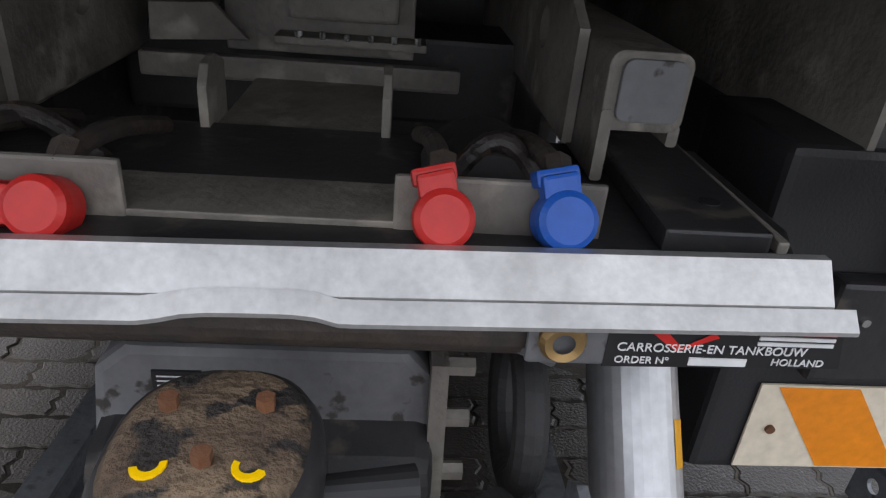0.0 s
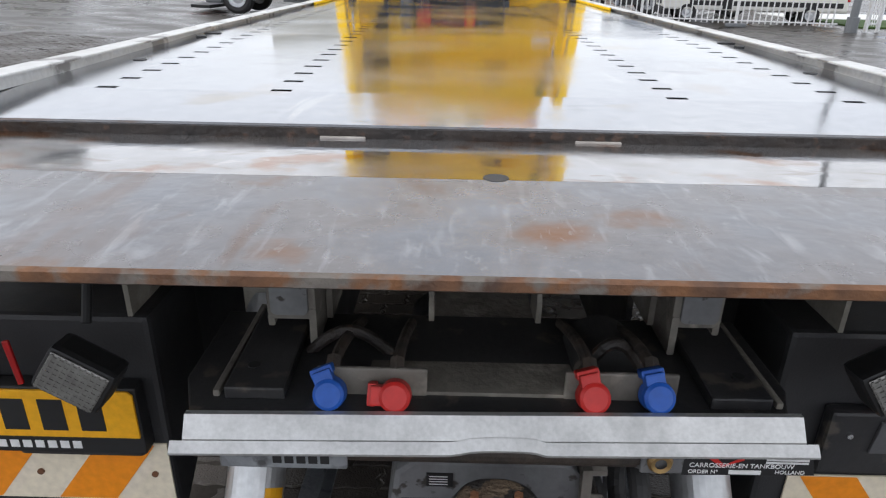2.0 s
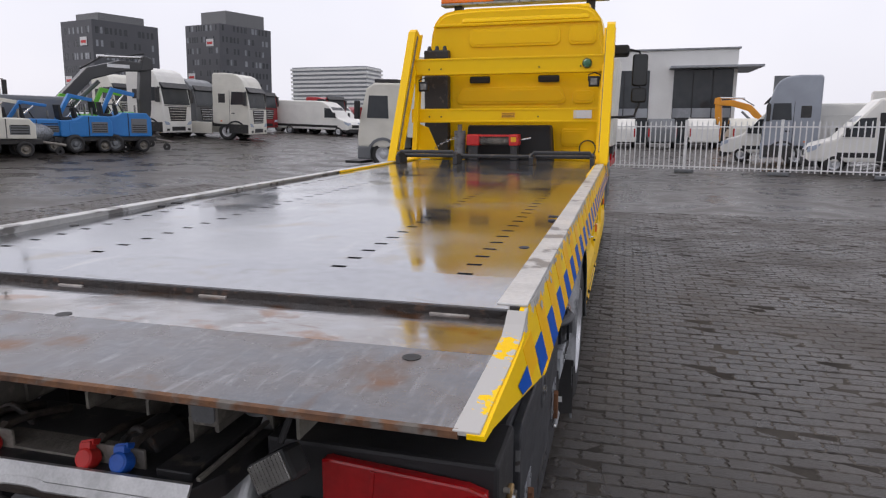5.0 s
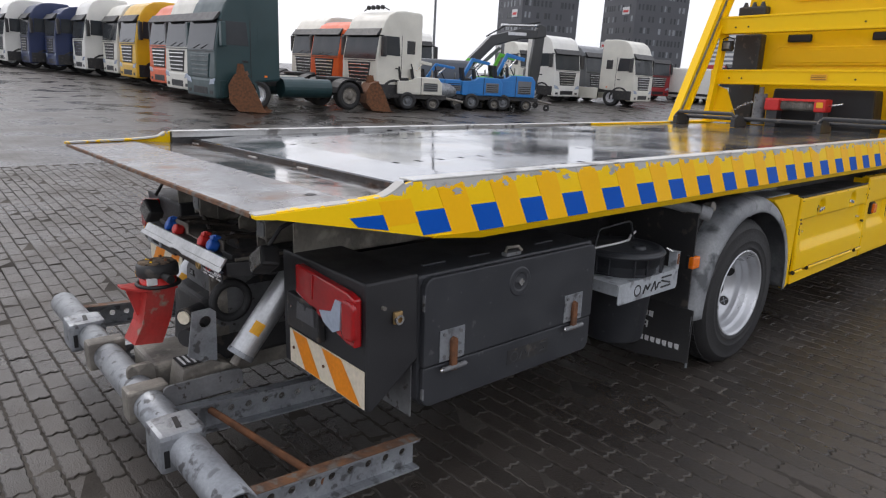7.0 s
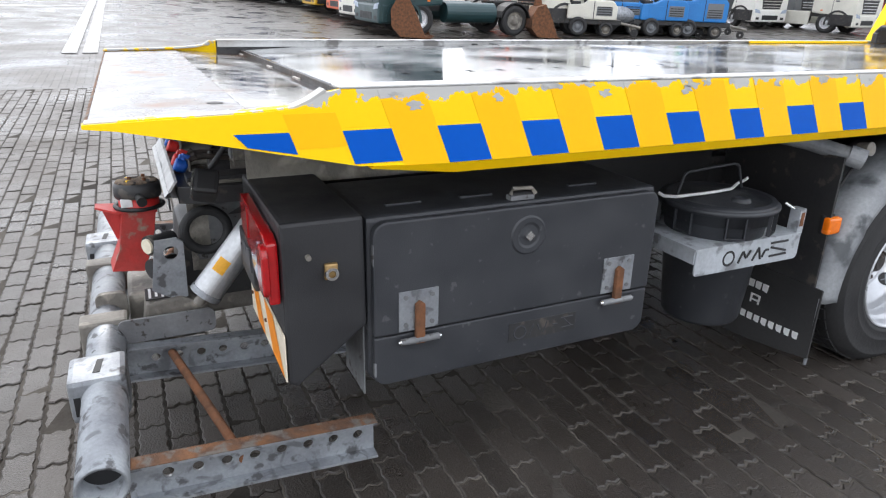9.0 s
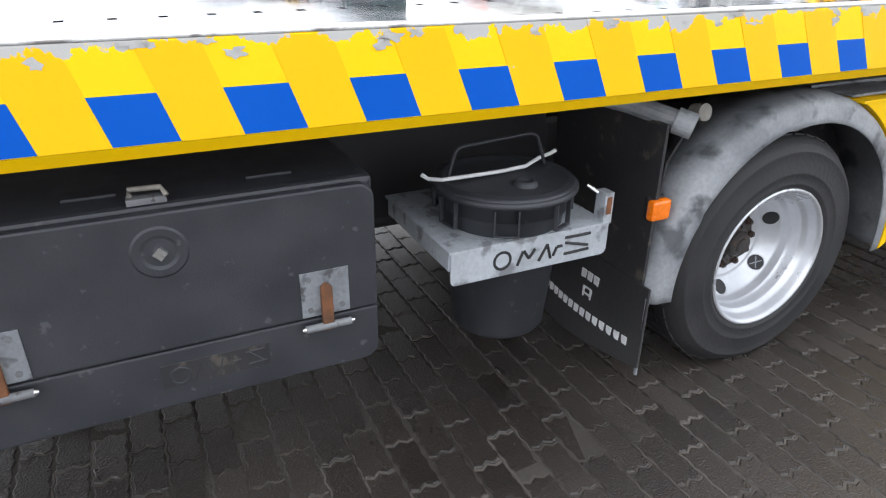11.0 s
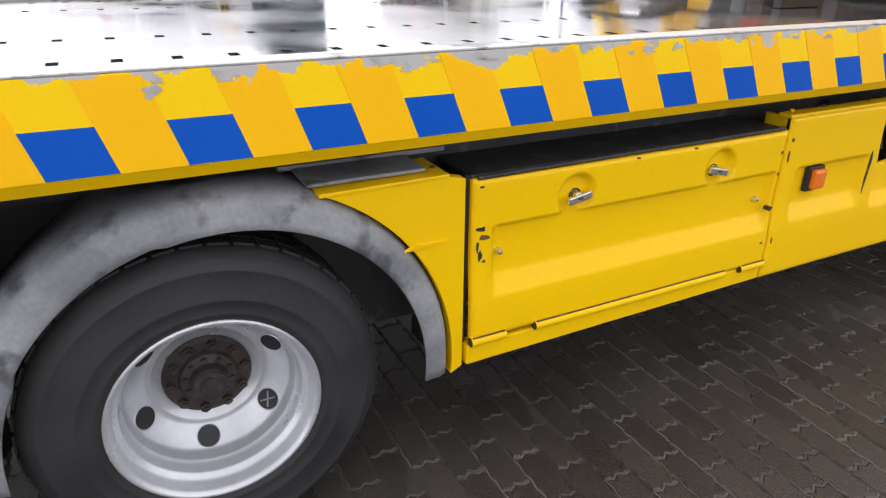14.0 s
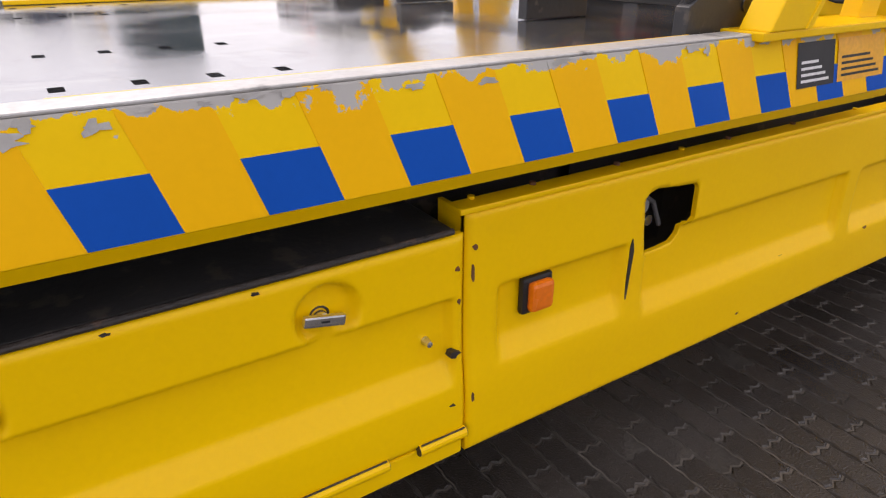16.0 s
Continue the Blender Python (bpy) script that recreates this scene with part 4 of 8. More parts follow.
# toolbox
def toolbox():
    part("toolbox", P([(0.20, 1.075), (2.2, 1.075), (2.2, 0.545), (2.17, 0.50), (0.24, 0.50), (0.20, 0.545)], "x", -1.23, -0.70, bevel=0.015), PLASTIC, TRUCK, "long dark plastic box on the far side")
    # added plates that block side light from the box tops and underbody
    for s in (-1, 1):
        part("light_block_plate", B(min(s * 0.69, s * 0.70), max(s * 0.69, s * 0.70), -0.05, 2.3, 1.06, 1.33), DIRTY_STEEL, TRUCK)
    tb = part("toolbox", P([(0.20, 1.075), (1.305, 1.075), (1.305, 0.545), (1.27, 0.50), (0.24, 0.50), (0.20, 0.545)], "x", 0.78, 1.23, bevel=0.015), PLASTIC, TRUCK, "dark grey plastic toolbox")
    part("box_door", P(rounded(0.212, 1.298, 0.692, 1.066, (0.0, 0.0, 0.045, 0.045)), "x", 1.231, 1.262, bevel=0.007), PLASTIC, tb)
    part("box_sill", P(rounded(0.212, 1.298, 0.513, 0.687, (0.045, 0.045, 0.0, 0.0)), "x", 1.231, 1.258, bevel=0.007), PLASTIC, tb)
    part("lock_dish", L([(0.0, 1.258), (0.03, 1.259), (0.045, 1.266), (0.062, 1.2665), (0.068, 1.262)], (0, 0.752, 0.965), "x", 32), PLASTIC, tb)
    part("lock_nut", R((1.258, 0.752, 0.965), (1.275, 0.752, 0.965), 0.018, seg=4), CHROME, tb)
    for y in (0.36, 1.145):
        part("hinge_plate", B(1.262, 1.266, y - 0.068, y + 0.068, 0.698, 0.835, bevel=0.0018), GALV, tb, "galvanised hinge plate")
        for dy in (-0.045, 0.045):
            for dz in (0.72, 0.815):
                part("hinge_screw", R((1.265, y + dy, dz), (1.270, y + dy, dz), 0.008, seg=10), GREY_PAINT, tb)
        part("hinge_strap", P([(y - 0.016, 0.655), (y + 0.016, 0.655), (y + 0.016, 0.79), (y, 0.802), (y - 0.016, 0.79)], "x", 1.266, 1.284, bevel=0.004), RUST, tb, "rusty hinge strap")
        part("hinge_pin", R((1.278, y - 0.065, 0.668), (1.278, y + 0.065, 0.668), 0.011), GREY_PAINT, tb)
        for e in (-1, 1):
            part("pin_cap", R((1.278, y + e * 0.063, 0.668), (1.278, y + e * 0.075, 0.668), 0.010, 0.005), CHROME, tb)
    for y, z0, z1 in ((0.2125, 0.93, 1.00), (0.2125, 0.55, 0.60)):
        part("worn_edge", P(rounded(y - 0.001, y + 0.006, z0, z1, 0.003, 3), "x", 1.246, 1.2605, bevel=0.001), GREY_PAINT, tb)
    em = part("emblem_field", B(1.2575, 1.260, 0.70, 0.98, 0.575, 0.645, bevel=0.001), BLACK_STEEL, tb)
    ring = [(0.020, 1.2598), (0.024, 1.2612), (0.028, 1.2598)]
    part("emblem_ring", L(ring, (0, 0.745, 0.606), "x", 24), PLASTIC, em)
    for a, b, c, d in ((0.785, 0.588, 0.800, 0.628), (0.815, 0.626, 0.828, 0.600), (0.842, 0.588, 0.856, 0.630), (0.880, 0.612, 0.902, 0.612), (0.915, 0.630, 0.965, 0.632), (0.920, 0.592, 0.968, 0.594), (0.925, 0.628, 0.958, 0.596)):
        part("emblem_bar", R((1.2600, a, b), (1.2600, c, d), 0.0022, seg=8), PLASTIC, em)
    part("top_latch", B(1.19, 1.225, 0.70, 0.79, 1.075, 1.092, bevel=0.003), GREY_PAINT, tb)
    part("latch_tongue", pipe(bmesh.new(), [(1.205, 0.71, 1.095), (1.215, 0.71, 1.115), (1.215, 0.78, 1.112), (1.23, 0.79, 1.095)], 0.007), DIRTY_STEEL, tb)
    for y in (0.36, 0.62, 1.05):
        part("lid_rib", B(1.12, 1.135, y - 0.06, y + 0.06, 1.074, 1.082, bevel=0.002), PLASTIC, tb)
    part("box_bracket", B(1.0, 1.2, 0.195, 0.20, 0.46, 1.0), GREY_PAINT, TRUCK)


toolbox()


BRIGHT_ZINC = surface("bright_zinc", (0.50, 0.53, 0.56), (0.38, 0.40, 0.42), 0.42, 0.25, scale=9, bump=0.2, spots=(0.22, 0.225, 0.235), spot_scale=13, spot_at=(0.56, 0.64))


# pail in its galvanised carrier
def pail():
    cy, cx = 1.83, 1.05
    br = part("pail_carrier", B(0.72, 1.255, 1.53, 2.12, 0.795, 0.803), BRIGHT_ZINC, TRUCK, "galvanised pail carrier with cut-out emblem")
    part("carrier_front", P(rounded(1.535, 2.122, 0.688, 0.803, (0.018, 0.022, 0.003, 0.003)), "x", 1.249, 1.256, bevel=0.002), BRIGHT_ZINC, br)
    part("carrier_side", B(0.75, 1.249, 1.53, 1.537, 0.74, 0.80), BRIGHT_ZINC, br)
    part("carrier_post", B(1.20, 1.25, 2.10, 2.135, 0.795, 0.905, bevel=0.002), BRIGHT_ZINC, br)
    part("post_slot", B(1.2505, 1.2525, 2.108, 2.127, 0.83, 0.89), RUST, br)
    part("emblem_ring", L([(0.024, 1.2562), (0.029, 1.2576), (0.034, 1.2562)], (0, 1.715, 0.742), "x", 26), BLACK, br)
    for a, b, c, d in ((1.770, 0.714, 1.790, 0.762), (1.792, 0.762, 1.812, 0.732), (1.814, 0.732, 1.834, 0.762), (1.850, 0.714, 1.880, 0.768), (1.880, 0.768, 1.896, 0.716), (1.905, 0.722, 1.918, 0.752), (1.918, 0.752, 1.938, 0.752), (1.948, 0.778, 2.048, 0.778), (1.950, 0.760, 2.042, 0.736), (1.948, 0.720, 2.046, 0.722)):
        part("emblem_bar", R((1.2560, a, b), (1.2560, c, d), 0.0052, seg=8), BLACK, br)
    part("post_screw", R((1.20, 2.06, 0.925), (1.23, 2.085, 0.905), 0.006, seg=8), CHROME, br)
    p = part("pail", L([(0.0, 0.40), (0.155, 0.40), (0.165, 0.415), (0.205, 0.84), (0.215, 0.85), (0.215, 0.895)], (cx, cy, 0), "z", 40), PLASTIC, TRUCK, "black plastic pail with lid", smooth=True)
    part("pail_rim", L([(0.212, 0.862), (0.222, 0.862), (0.224, 0.905), (0.240, 0.910), (0.247, 0.918), (0.247, 0.928), (0.238, 0.934), (0.205, 0.936)], (cx, cy, 0), "z", 48), PLASTIC, p, smooth=True)
    part("lid", L([(0.236, 0.934), (0.230, 0.944), (0.222, 0.940), (0.214, 0.948), (0.204, 0.943), (0.190, 0.936), (0.150, 0.938), (0.06, 0.944), (0.0, 0.945)], (cx, cy, 0), "z", 48), PLASTIC, p, smooth=True)
    for a in range(7):
        t = a * 2 * math.pi / 7 + 0.42
        m = Matrix.Translation((cx + 0.227 * math.cos(t), cy + 0.227 * math.sin(t), 0.862)) @ Matrix.Rotation(t, 4, "Z")
        fr = part("rim_frame", B(-0.004, 0.012, -0.040, -0.034, -0.038, 0.046, bevel=0.002, m=m), PLASTIC, p)
        part("frame_side", B(-0.004, 0.012, 0.034, 0.040, -0.038, 0.046, bevel=0.002, m=m), PLASTIC, fr)
        part("frame_foot", B(-0.004, 0.012, -0.040, 0.040, -0.042, -0.036, bevel=0.002, m=m), PLASTIC, fr)
    part("pail_handle", pipe(bmesh.new(), [(1.0, 1.645, 0.935), (1.0, 1.672, 1.028), (1.0, 1.682, 1.038), (1.0, 1.70, 1.043), (1.0, 1.84, 1.052), (1.0, 1.95, 1.058), (1.0, 1.97, 1.054), (1.0, 1.985, 1.044), (1.0, 2.022, 0.945)], 0.006), PLASTIC, p)
    part("white_cord", pipe(bmesh.new(), [(0.985, 1.558, 0.962), (1.00, 1.575, 0.950), (1.035, 1.61, 0.953), (1.042, 1.69, 0.955), (1.045, 1.76, 0.956), (1.045, 1.83, 0.957), (1.035, 1.92, 0.958), (1.01, 1.97, 0.962), (0.995, 2.00, 0.966), (0.975, 2.06, 0.968), (0.97, 2.085, 0.975)], 0.0068), PRINT, p, "white cord tied over the lid")
    part("lid_button", L([(0.0, 0.949), (0.020, 0.949), (0.024, 0.957), (0.034, 0.957), (0.040, 0.948), (0.042, 0.938)], (cx + 0.10, cy + 0.02, 0), "z", 20), PLASTIC, p, smooth=True)


pail()


# wheels
def wheel(name, x, y, s, R_=0.502, deep=0.20, label="rear wheel with silver dished rim and worn tyre"):
    w = new(name)
    w.parent, w.location = TRUCK, (x, y, R_ - 0.014)
    w["label"] = label
    W_ = 0.27
    prof = [(0.294, -0.004), (0.300, 0.010), (0.318, 0.017), (0.322, 0.0185), (0.326, 0.0165), (0.36, 0.0205), (0.364, 0.0225), (0.368, 0.0205), (0.41, 0.020), (0.445, 0.013), (0.449, 0.015), (0.453, 0.010), (0.472, 0.0), (0.476, -0.006), (0.490, -0.02), (R_ - 0.004, -0.036), (R_, -0.055), (R_, -W_ + 0.06), (0.45, -W_), (0.30, -W_)]
    part("tyre", L([(r, s * a) for r, a in prof], (0, 0, 0), "x", 72), RUBBER, w, smooth=True)
    bm = bmesh.new()
    for i in range(46):
        m = Matrix.Rotation(i * 2 * math.pi / 46, 4, "X")
        for a0, a1 in ((-0.042, -0.088), (-0.098, -0.15), (-0.16, -0.225)):
            box(bm, min(s * a0, s * a1), max(s * a0, s * a1), -0.027, 0.027, R_ - 0.003, R_ + 0.004, m=m)
    part("tread", bm, RUBBER, w)
    k = deep / 0.20
    rim = [(0.300, 0.000), (0.301, 0.012), (0.296, 0.017), (0.288, 0.013), (0.281, -0.004), (0.277, -0.030), (0.271, -0.044), (0.262, -0.050), (0.258, -0.058), (0.257, -0.088), (0.250, -0.098), (0.247, -0.104),
           (0.246, -0.132), (0.238, -0.146), (0.205, -0.176), (0.186, -0.192), (0.176, -0.197), (0.169, -0.194), (0.163, -0.196), (0.158, -0.205), (0.100, -0.207)]
    rm = part("rim", L([(r, s * a * (k if a < -0.05 else 1)) for r, a in rim], (0, 0, 0), "x", 72), RIM, w, "silver painted dished rim", smooth=True)
    for i in range(6):
        a = i * math.pi / 3 + 0.382
        u = Vector((0, math.cos(a), math.sin(a)))
        c = u * 0.212 + Vector((s * -0.168 * k, 0, 0))
        nrm = Vector((s * 0.74, 0, 0)) - u * 0.67
        part("vent_hole", R(c - nrm * 0.006, c + nrm * 0.0015, 0.034, seg=20), BLACK, rm)
        part("hole_rim", L([(0.0335, 0.0), (0.036, 0.003), (0.039, 0.0)], (0, 0, 0), "z", 20), RIM, rm).matrix_basis = Matrix.Translation(c - nrm * 0.001) @ nrm.to_track_quat("Z", "Y").to_matrix().to_4x4()
        if i == 5:
            for d in (Vector((0.2, 1, 0.2)), Vector((0.2, -0.2, 1))):
                d = (d - nrm * d.dot(nrm) / nrm.length_squared).normalized() * 0.026
                part("hole_cross", R(c + nrm * 0.002 - d, c + nrm * 0.002 + d, 0.003, seg=8), GALV, rm)
    back = -0.207 * k
    hub = part("hub", L([(0.0, s * (back + 0.088)), (0.030, s * (back + 0.088)), (0.034, s * (back + 0.080)), (0.048, s * (back + 0.079)), (0.054, s * (back + 0.068)), (0.058, s * (back + 0.038)), (0.083, s * (back + 0.030)), (0.090, s * (back + 0.018)), (0.122, s * (back + 0.016)), (0.134, s * (back + 0.008)), (0.136, s * (back - 0.004))], (0, 0, 0), "x", 36), GREASE_AND_GAP, w, "brown-black greased hub")
    for i in range(10):
        a = i * math.pi / 5 + 0.1
        c = (s * (back + 0.010), 0.112 * math.cos(a), 0.112 * math.sin(a))
        nut = part("wheel_nut", R((c[0], c[1], c[2]), (c[0] + s * 0.022, c[1], c[2]), 0.0165, seg=6), RUSTY_NUT, hub)
        part("stud", R((c[0], c[1], c[2]), (c[0] + s * 0.030, c[1], c[2]), 0.009, seg=10), GREASE_AND_GAP, nut)
        a += math.pi / 10
        part("hub_bolt", R((s * (back + 0.02), 0.070 * math.cos(a), 0.070 * math.sin(a)), (s * (back + 0.042), 0.070 * math.cos(a), 0.070 * math.sin(a)), 0.008, seg=6), GREASE_AND_GAP, hub)
    return w


wheel("rear_wheel", 1.24, 2.985, 1)
wheel("rear_wheel", -1.235, 3.0, -1)
wheel("front_wheel", 1.2, 9.35, 1, deep=0.08, label="front wheel with silver rim")
wheel("front_wheel", -1.2, 9.35, -1, deep=0.08, label="front wheel with silver rim")


def fender(s):
    cy, cz = 3.045, 0.455
    bm = bmesh.new()
    prev = None
    section = ((0.96, -0.006), (1.16, 0.0), (1.215, -0.006), (1.247, -0.022), (1.262, -0.046), (1.267, -0.085), (1.272, -0.104), (1.266, -0.107), (1.258, -0.088), (1.25, -0.05), (1.235, -0.03), (1.205, -0.016), (0.96, -0.018))
    for i in range(61):
        a = radians(-5 + 188 * i / 60)
        r = 0.693 + 0.006 * math.sin(i * 0.105) + (0.010 if 34 < i < 50 else 0.0)
        ring = []
        for x, dr in section:
            ring.append(bm.verts.new((s * x, cy + (r + dr) * math.cos(a), cz + (r + dr) * math.sin(a))))
        if prev:
            for k in range(len(section)):
                j = (k + 1) % len(section)
                bm.faces.new((prev[k], ring[k], ring[j], prev[j]))
        else:
            bm.faces.new(ring)
        prev = ring
    bm.faces.new(prev[::-1])
    bmesh.ops.recalc_face_normals(bm, faces=bm.faces)
    part("mudguard", bm, FENDER, TRUCK, "weathered grey plastic mudguard", smooth=True)
    def flap_y(x, z):
        return 2.338 - 0.055 * math.sin(math.pi * min(1.0, max(0.0, (x - 0.58) / 0.69))) * max(0.0, (0.5 - z) / 0.4)
    bm = bmesh.new()
    g = [[], []]
    for side_, dy in ((0, 0.0), (1, 0.009)):
        for i in range(15):
            x = 0.58 + 0.69 * i / 14
            low = 0.10 + 0.055 * i / 14
            g[side_].append([bm.verts.new((s * x, flap_y(x, z) + dy, z)) for z in (low + (0.5 - low) * k / 8 for k in range(9))])
    for lay in g:
        for a, b in zip(lay, lay[1:]):
            for k in range(8):
                bm.faces.new((a[k], b[k], b[k + 1], a[k + 1]))
    for a, b in zip(*g):
        for k in range(8):
            if a is g[0][0] or a is g[0][-1]:
                bm.faces.new((a[k], a[k + 1], b[k + 1], b[k]))
    for k in (0, 8):
        for i in range(14):
            bm.faces.new((g[0][i][k], g[0][i + 1][k], g[1][i + 1][k], g[1][i][k]))
    bmesh.ops.recalc_face_normals(bm, faces=bm.faces)
    fl = part("mud_flap", bm, RUBBER, TRUCK, "black bent rubber mud flap with white print")
    if s > 0:
        rows = [(0.90 + 0.040 * i, 0.93 + 0.040 * i, 0.385, 0.425) for i in range(3)] + [(0.66 + 0.040 * i, 0.688 + 0.040 * i, 0.228, 0.262) for i in range(14)] + [(0.93, 0.94, 0.30, 0.36), (0.975, 0.985, 0.30, 0.36), (0.94, 0.975, 0.326, 0.334), (0.94, 0.975, 0.352, 0.36)]
        for u0, u1, v0, v1 in rows:
            yy = flap_y((u0 + u1) / 2, (v0 + v1) / 2)
            part("print_bar", B(u0, u1, yy - 0.0022, yy + 0.003, v0, v1), PRINT, fl)
        part("flap_rod", R((1.262, 2.345, 0.12), (1.262, 2.345, 0.46), 0.008, seg=10), GALV, fl)
        part("flap_holder", B(0.6, 1.22, 2.348, 2.36, 0.44, 1.1), BLACK_STEEL, TRUCK)
        lamp = part("side_marker", B(1.20, 1.235, 2.33, 2.415, 0.755, 0.832, bevel=0.012), ORANGE_LENS, TRUCK, "amber side marker lamp")
        part("marker_back", B(1.18, 1.201, 2.335, 2.41, 0.75, 0.837, bevel=0.006), BLACK, lamp)
        part("marker_cable", pipe(bmesh.new(), [(1.2, 2.38, 0.84), (1.19, 2.40, 0.95), (1.2, 2.45, 1.05)], 0.006), BLACK, lamp)
        part("guard_fixing", R((1.18, 2.5, 1.12), (1.23, 2.5, 1.13), 0.03), DIRTY_STEEL, TRUCK)


for side in (1, -1):
    fender(side)


# yellow side panels
def smooth_step(v):
    v = max(0.0, min(1.0, v))
    return v * v * (3 - 2 * v)


def pressed_panel(s, name, ya, yb, z_low, z_top, recesses, dishes=(), hole=None, step=0.0085, label="", parent=None):
    """Pressed sheet: proud upper and lower fields, recesses of (from, to, upper line, slope top, slope foot), round latch dishes, an opening."""
    step = step if s > 0 else 0.05
    ny, nz = int((yb - ya) / step) + 1, int((z_top - z_low) / step) + 1

    def out(y, z):
        base = 1.250 + 0.014 * smooth_step((0.80 - z) / 0.22)
        m = 0.0
        for r0, r1, line, s0, s1 in recesses:
            m = max(m, smooth_step((line - z) / 0.016) * max(0.0, min(1.0, (z - s1) / (s0 - s1))) * smooth_step((y - r0) / 0.035) * smooth_step((r1 - y) / 0.02))
        for cy, cz, r in dishes:
            m = max(m, smooth_step((r - math.hypot(y - cy, z - cz)) / 0.018))
        edge = min(y - ya, yb - y, z - z_low, z_top - z)
        return base - 0.030 * m - 0.010 * (1 - smooth_step(edge / 0.014)) + 0.0012 * math.sin(y * 5.1 + z * 3.0)

    def inside(y, z):
        c = False
        for (y1, z1), (y2, z2) in zip(hole, hole[1:] + hole[:1]):
            if (z1 > z) != (z2 > z) and y < (y2 - y1) * (z - z1) / (z2 - z1) + y1:
                c = not c
        return c

    def nearest(y, z):
        best = None
        for (y1, z1), (y2, z2) in zip(hole, hole[1:] + hole[:1]):
            t = max(0.0, min(1.0, ((y - y1) * (y2 - y1) + (z - z1) * (z2 - z1)) / ((y2 - y1) ** 2 + (z2 - z1) ** 2)))
            q = (y1 + t * (y2 - y1), z1 + t * (z2 - z1))
            d = math.hypot(q[0] - y, q[1] - z)
            if best is None or d < best[0]:
                best = (d, q)
        return best[1]
    bm = bmesh.new()
    g = []
    for i in range(ny + 1):
        y = ya + (yb - ya) * i / ny
        g.append([bm.verts.new((s * out(y, z), y, z)) for z in (z_low + (z_top - z_low) * j / nz for j in range(nz + 1))])
    for i in range(ny):
        for j in range(nz):
            q = (g[i][j], g[i + 1][j], g[i + 1][j + 1], g[i][j + 1])
            if hole and inside(sum(v.co.y for v in q) / 4, sum(v.co.z for v in q) / 4):
                continue
            bm.faces.new(q if s > 0 else q[::-1])
    bmesh.ops.delete(bm, geom=[v for v in bm.verts if not v.link_faces], context="VERTS")
    if hole:
        for v in bm.verts:
            if v.is_boundary and ya + 0.02 < v.co.y < yb - 0.02 and z_low + 0.02 < v.co.z < z_top - 0.02:
                v.co.y, v.co.z = nearest(v.co.y, v.co.z)
    rim = bmesh.ops.extrude_edge_only(bm, edges=[e for e in bm.edges if e.is_boundary])
    bmesh.ops.translate(bm, verts=[v for v in rim["geom"] if isinstance(v, bmesh.types.BMVert)], vec=(-s * 0.016, 0, 0))
    for f in bm.faces:
        f.smooth = abs(f.normal.x) > 0.05
    return part(name, bm, YELLOW, parent or TRUCK, label)


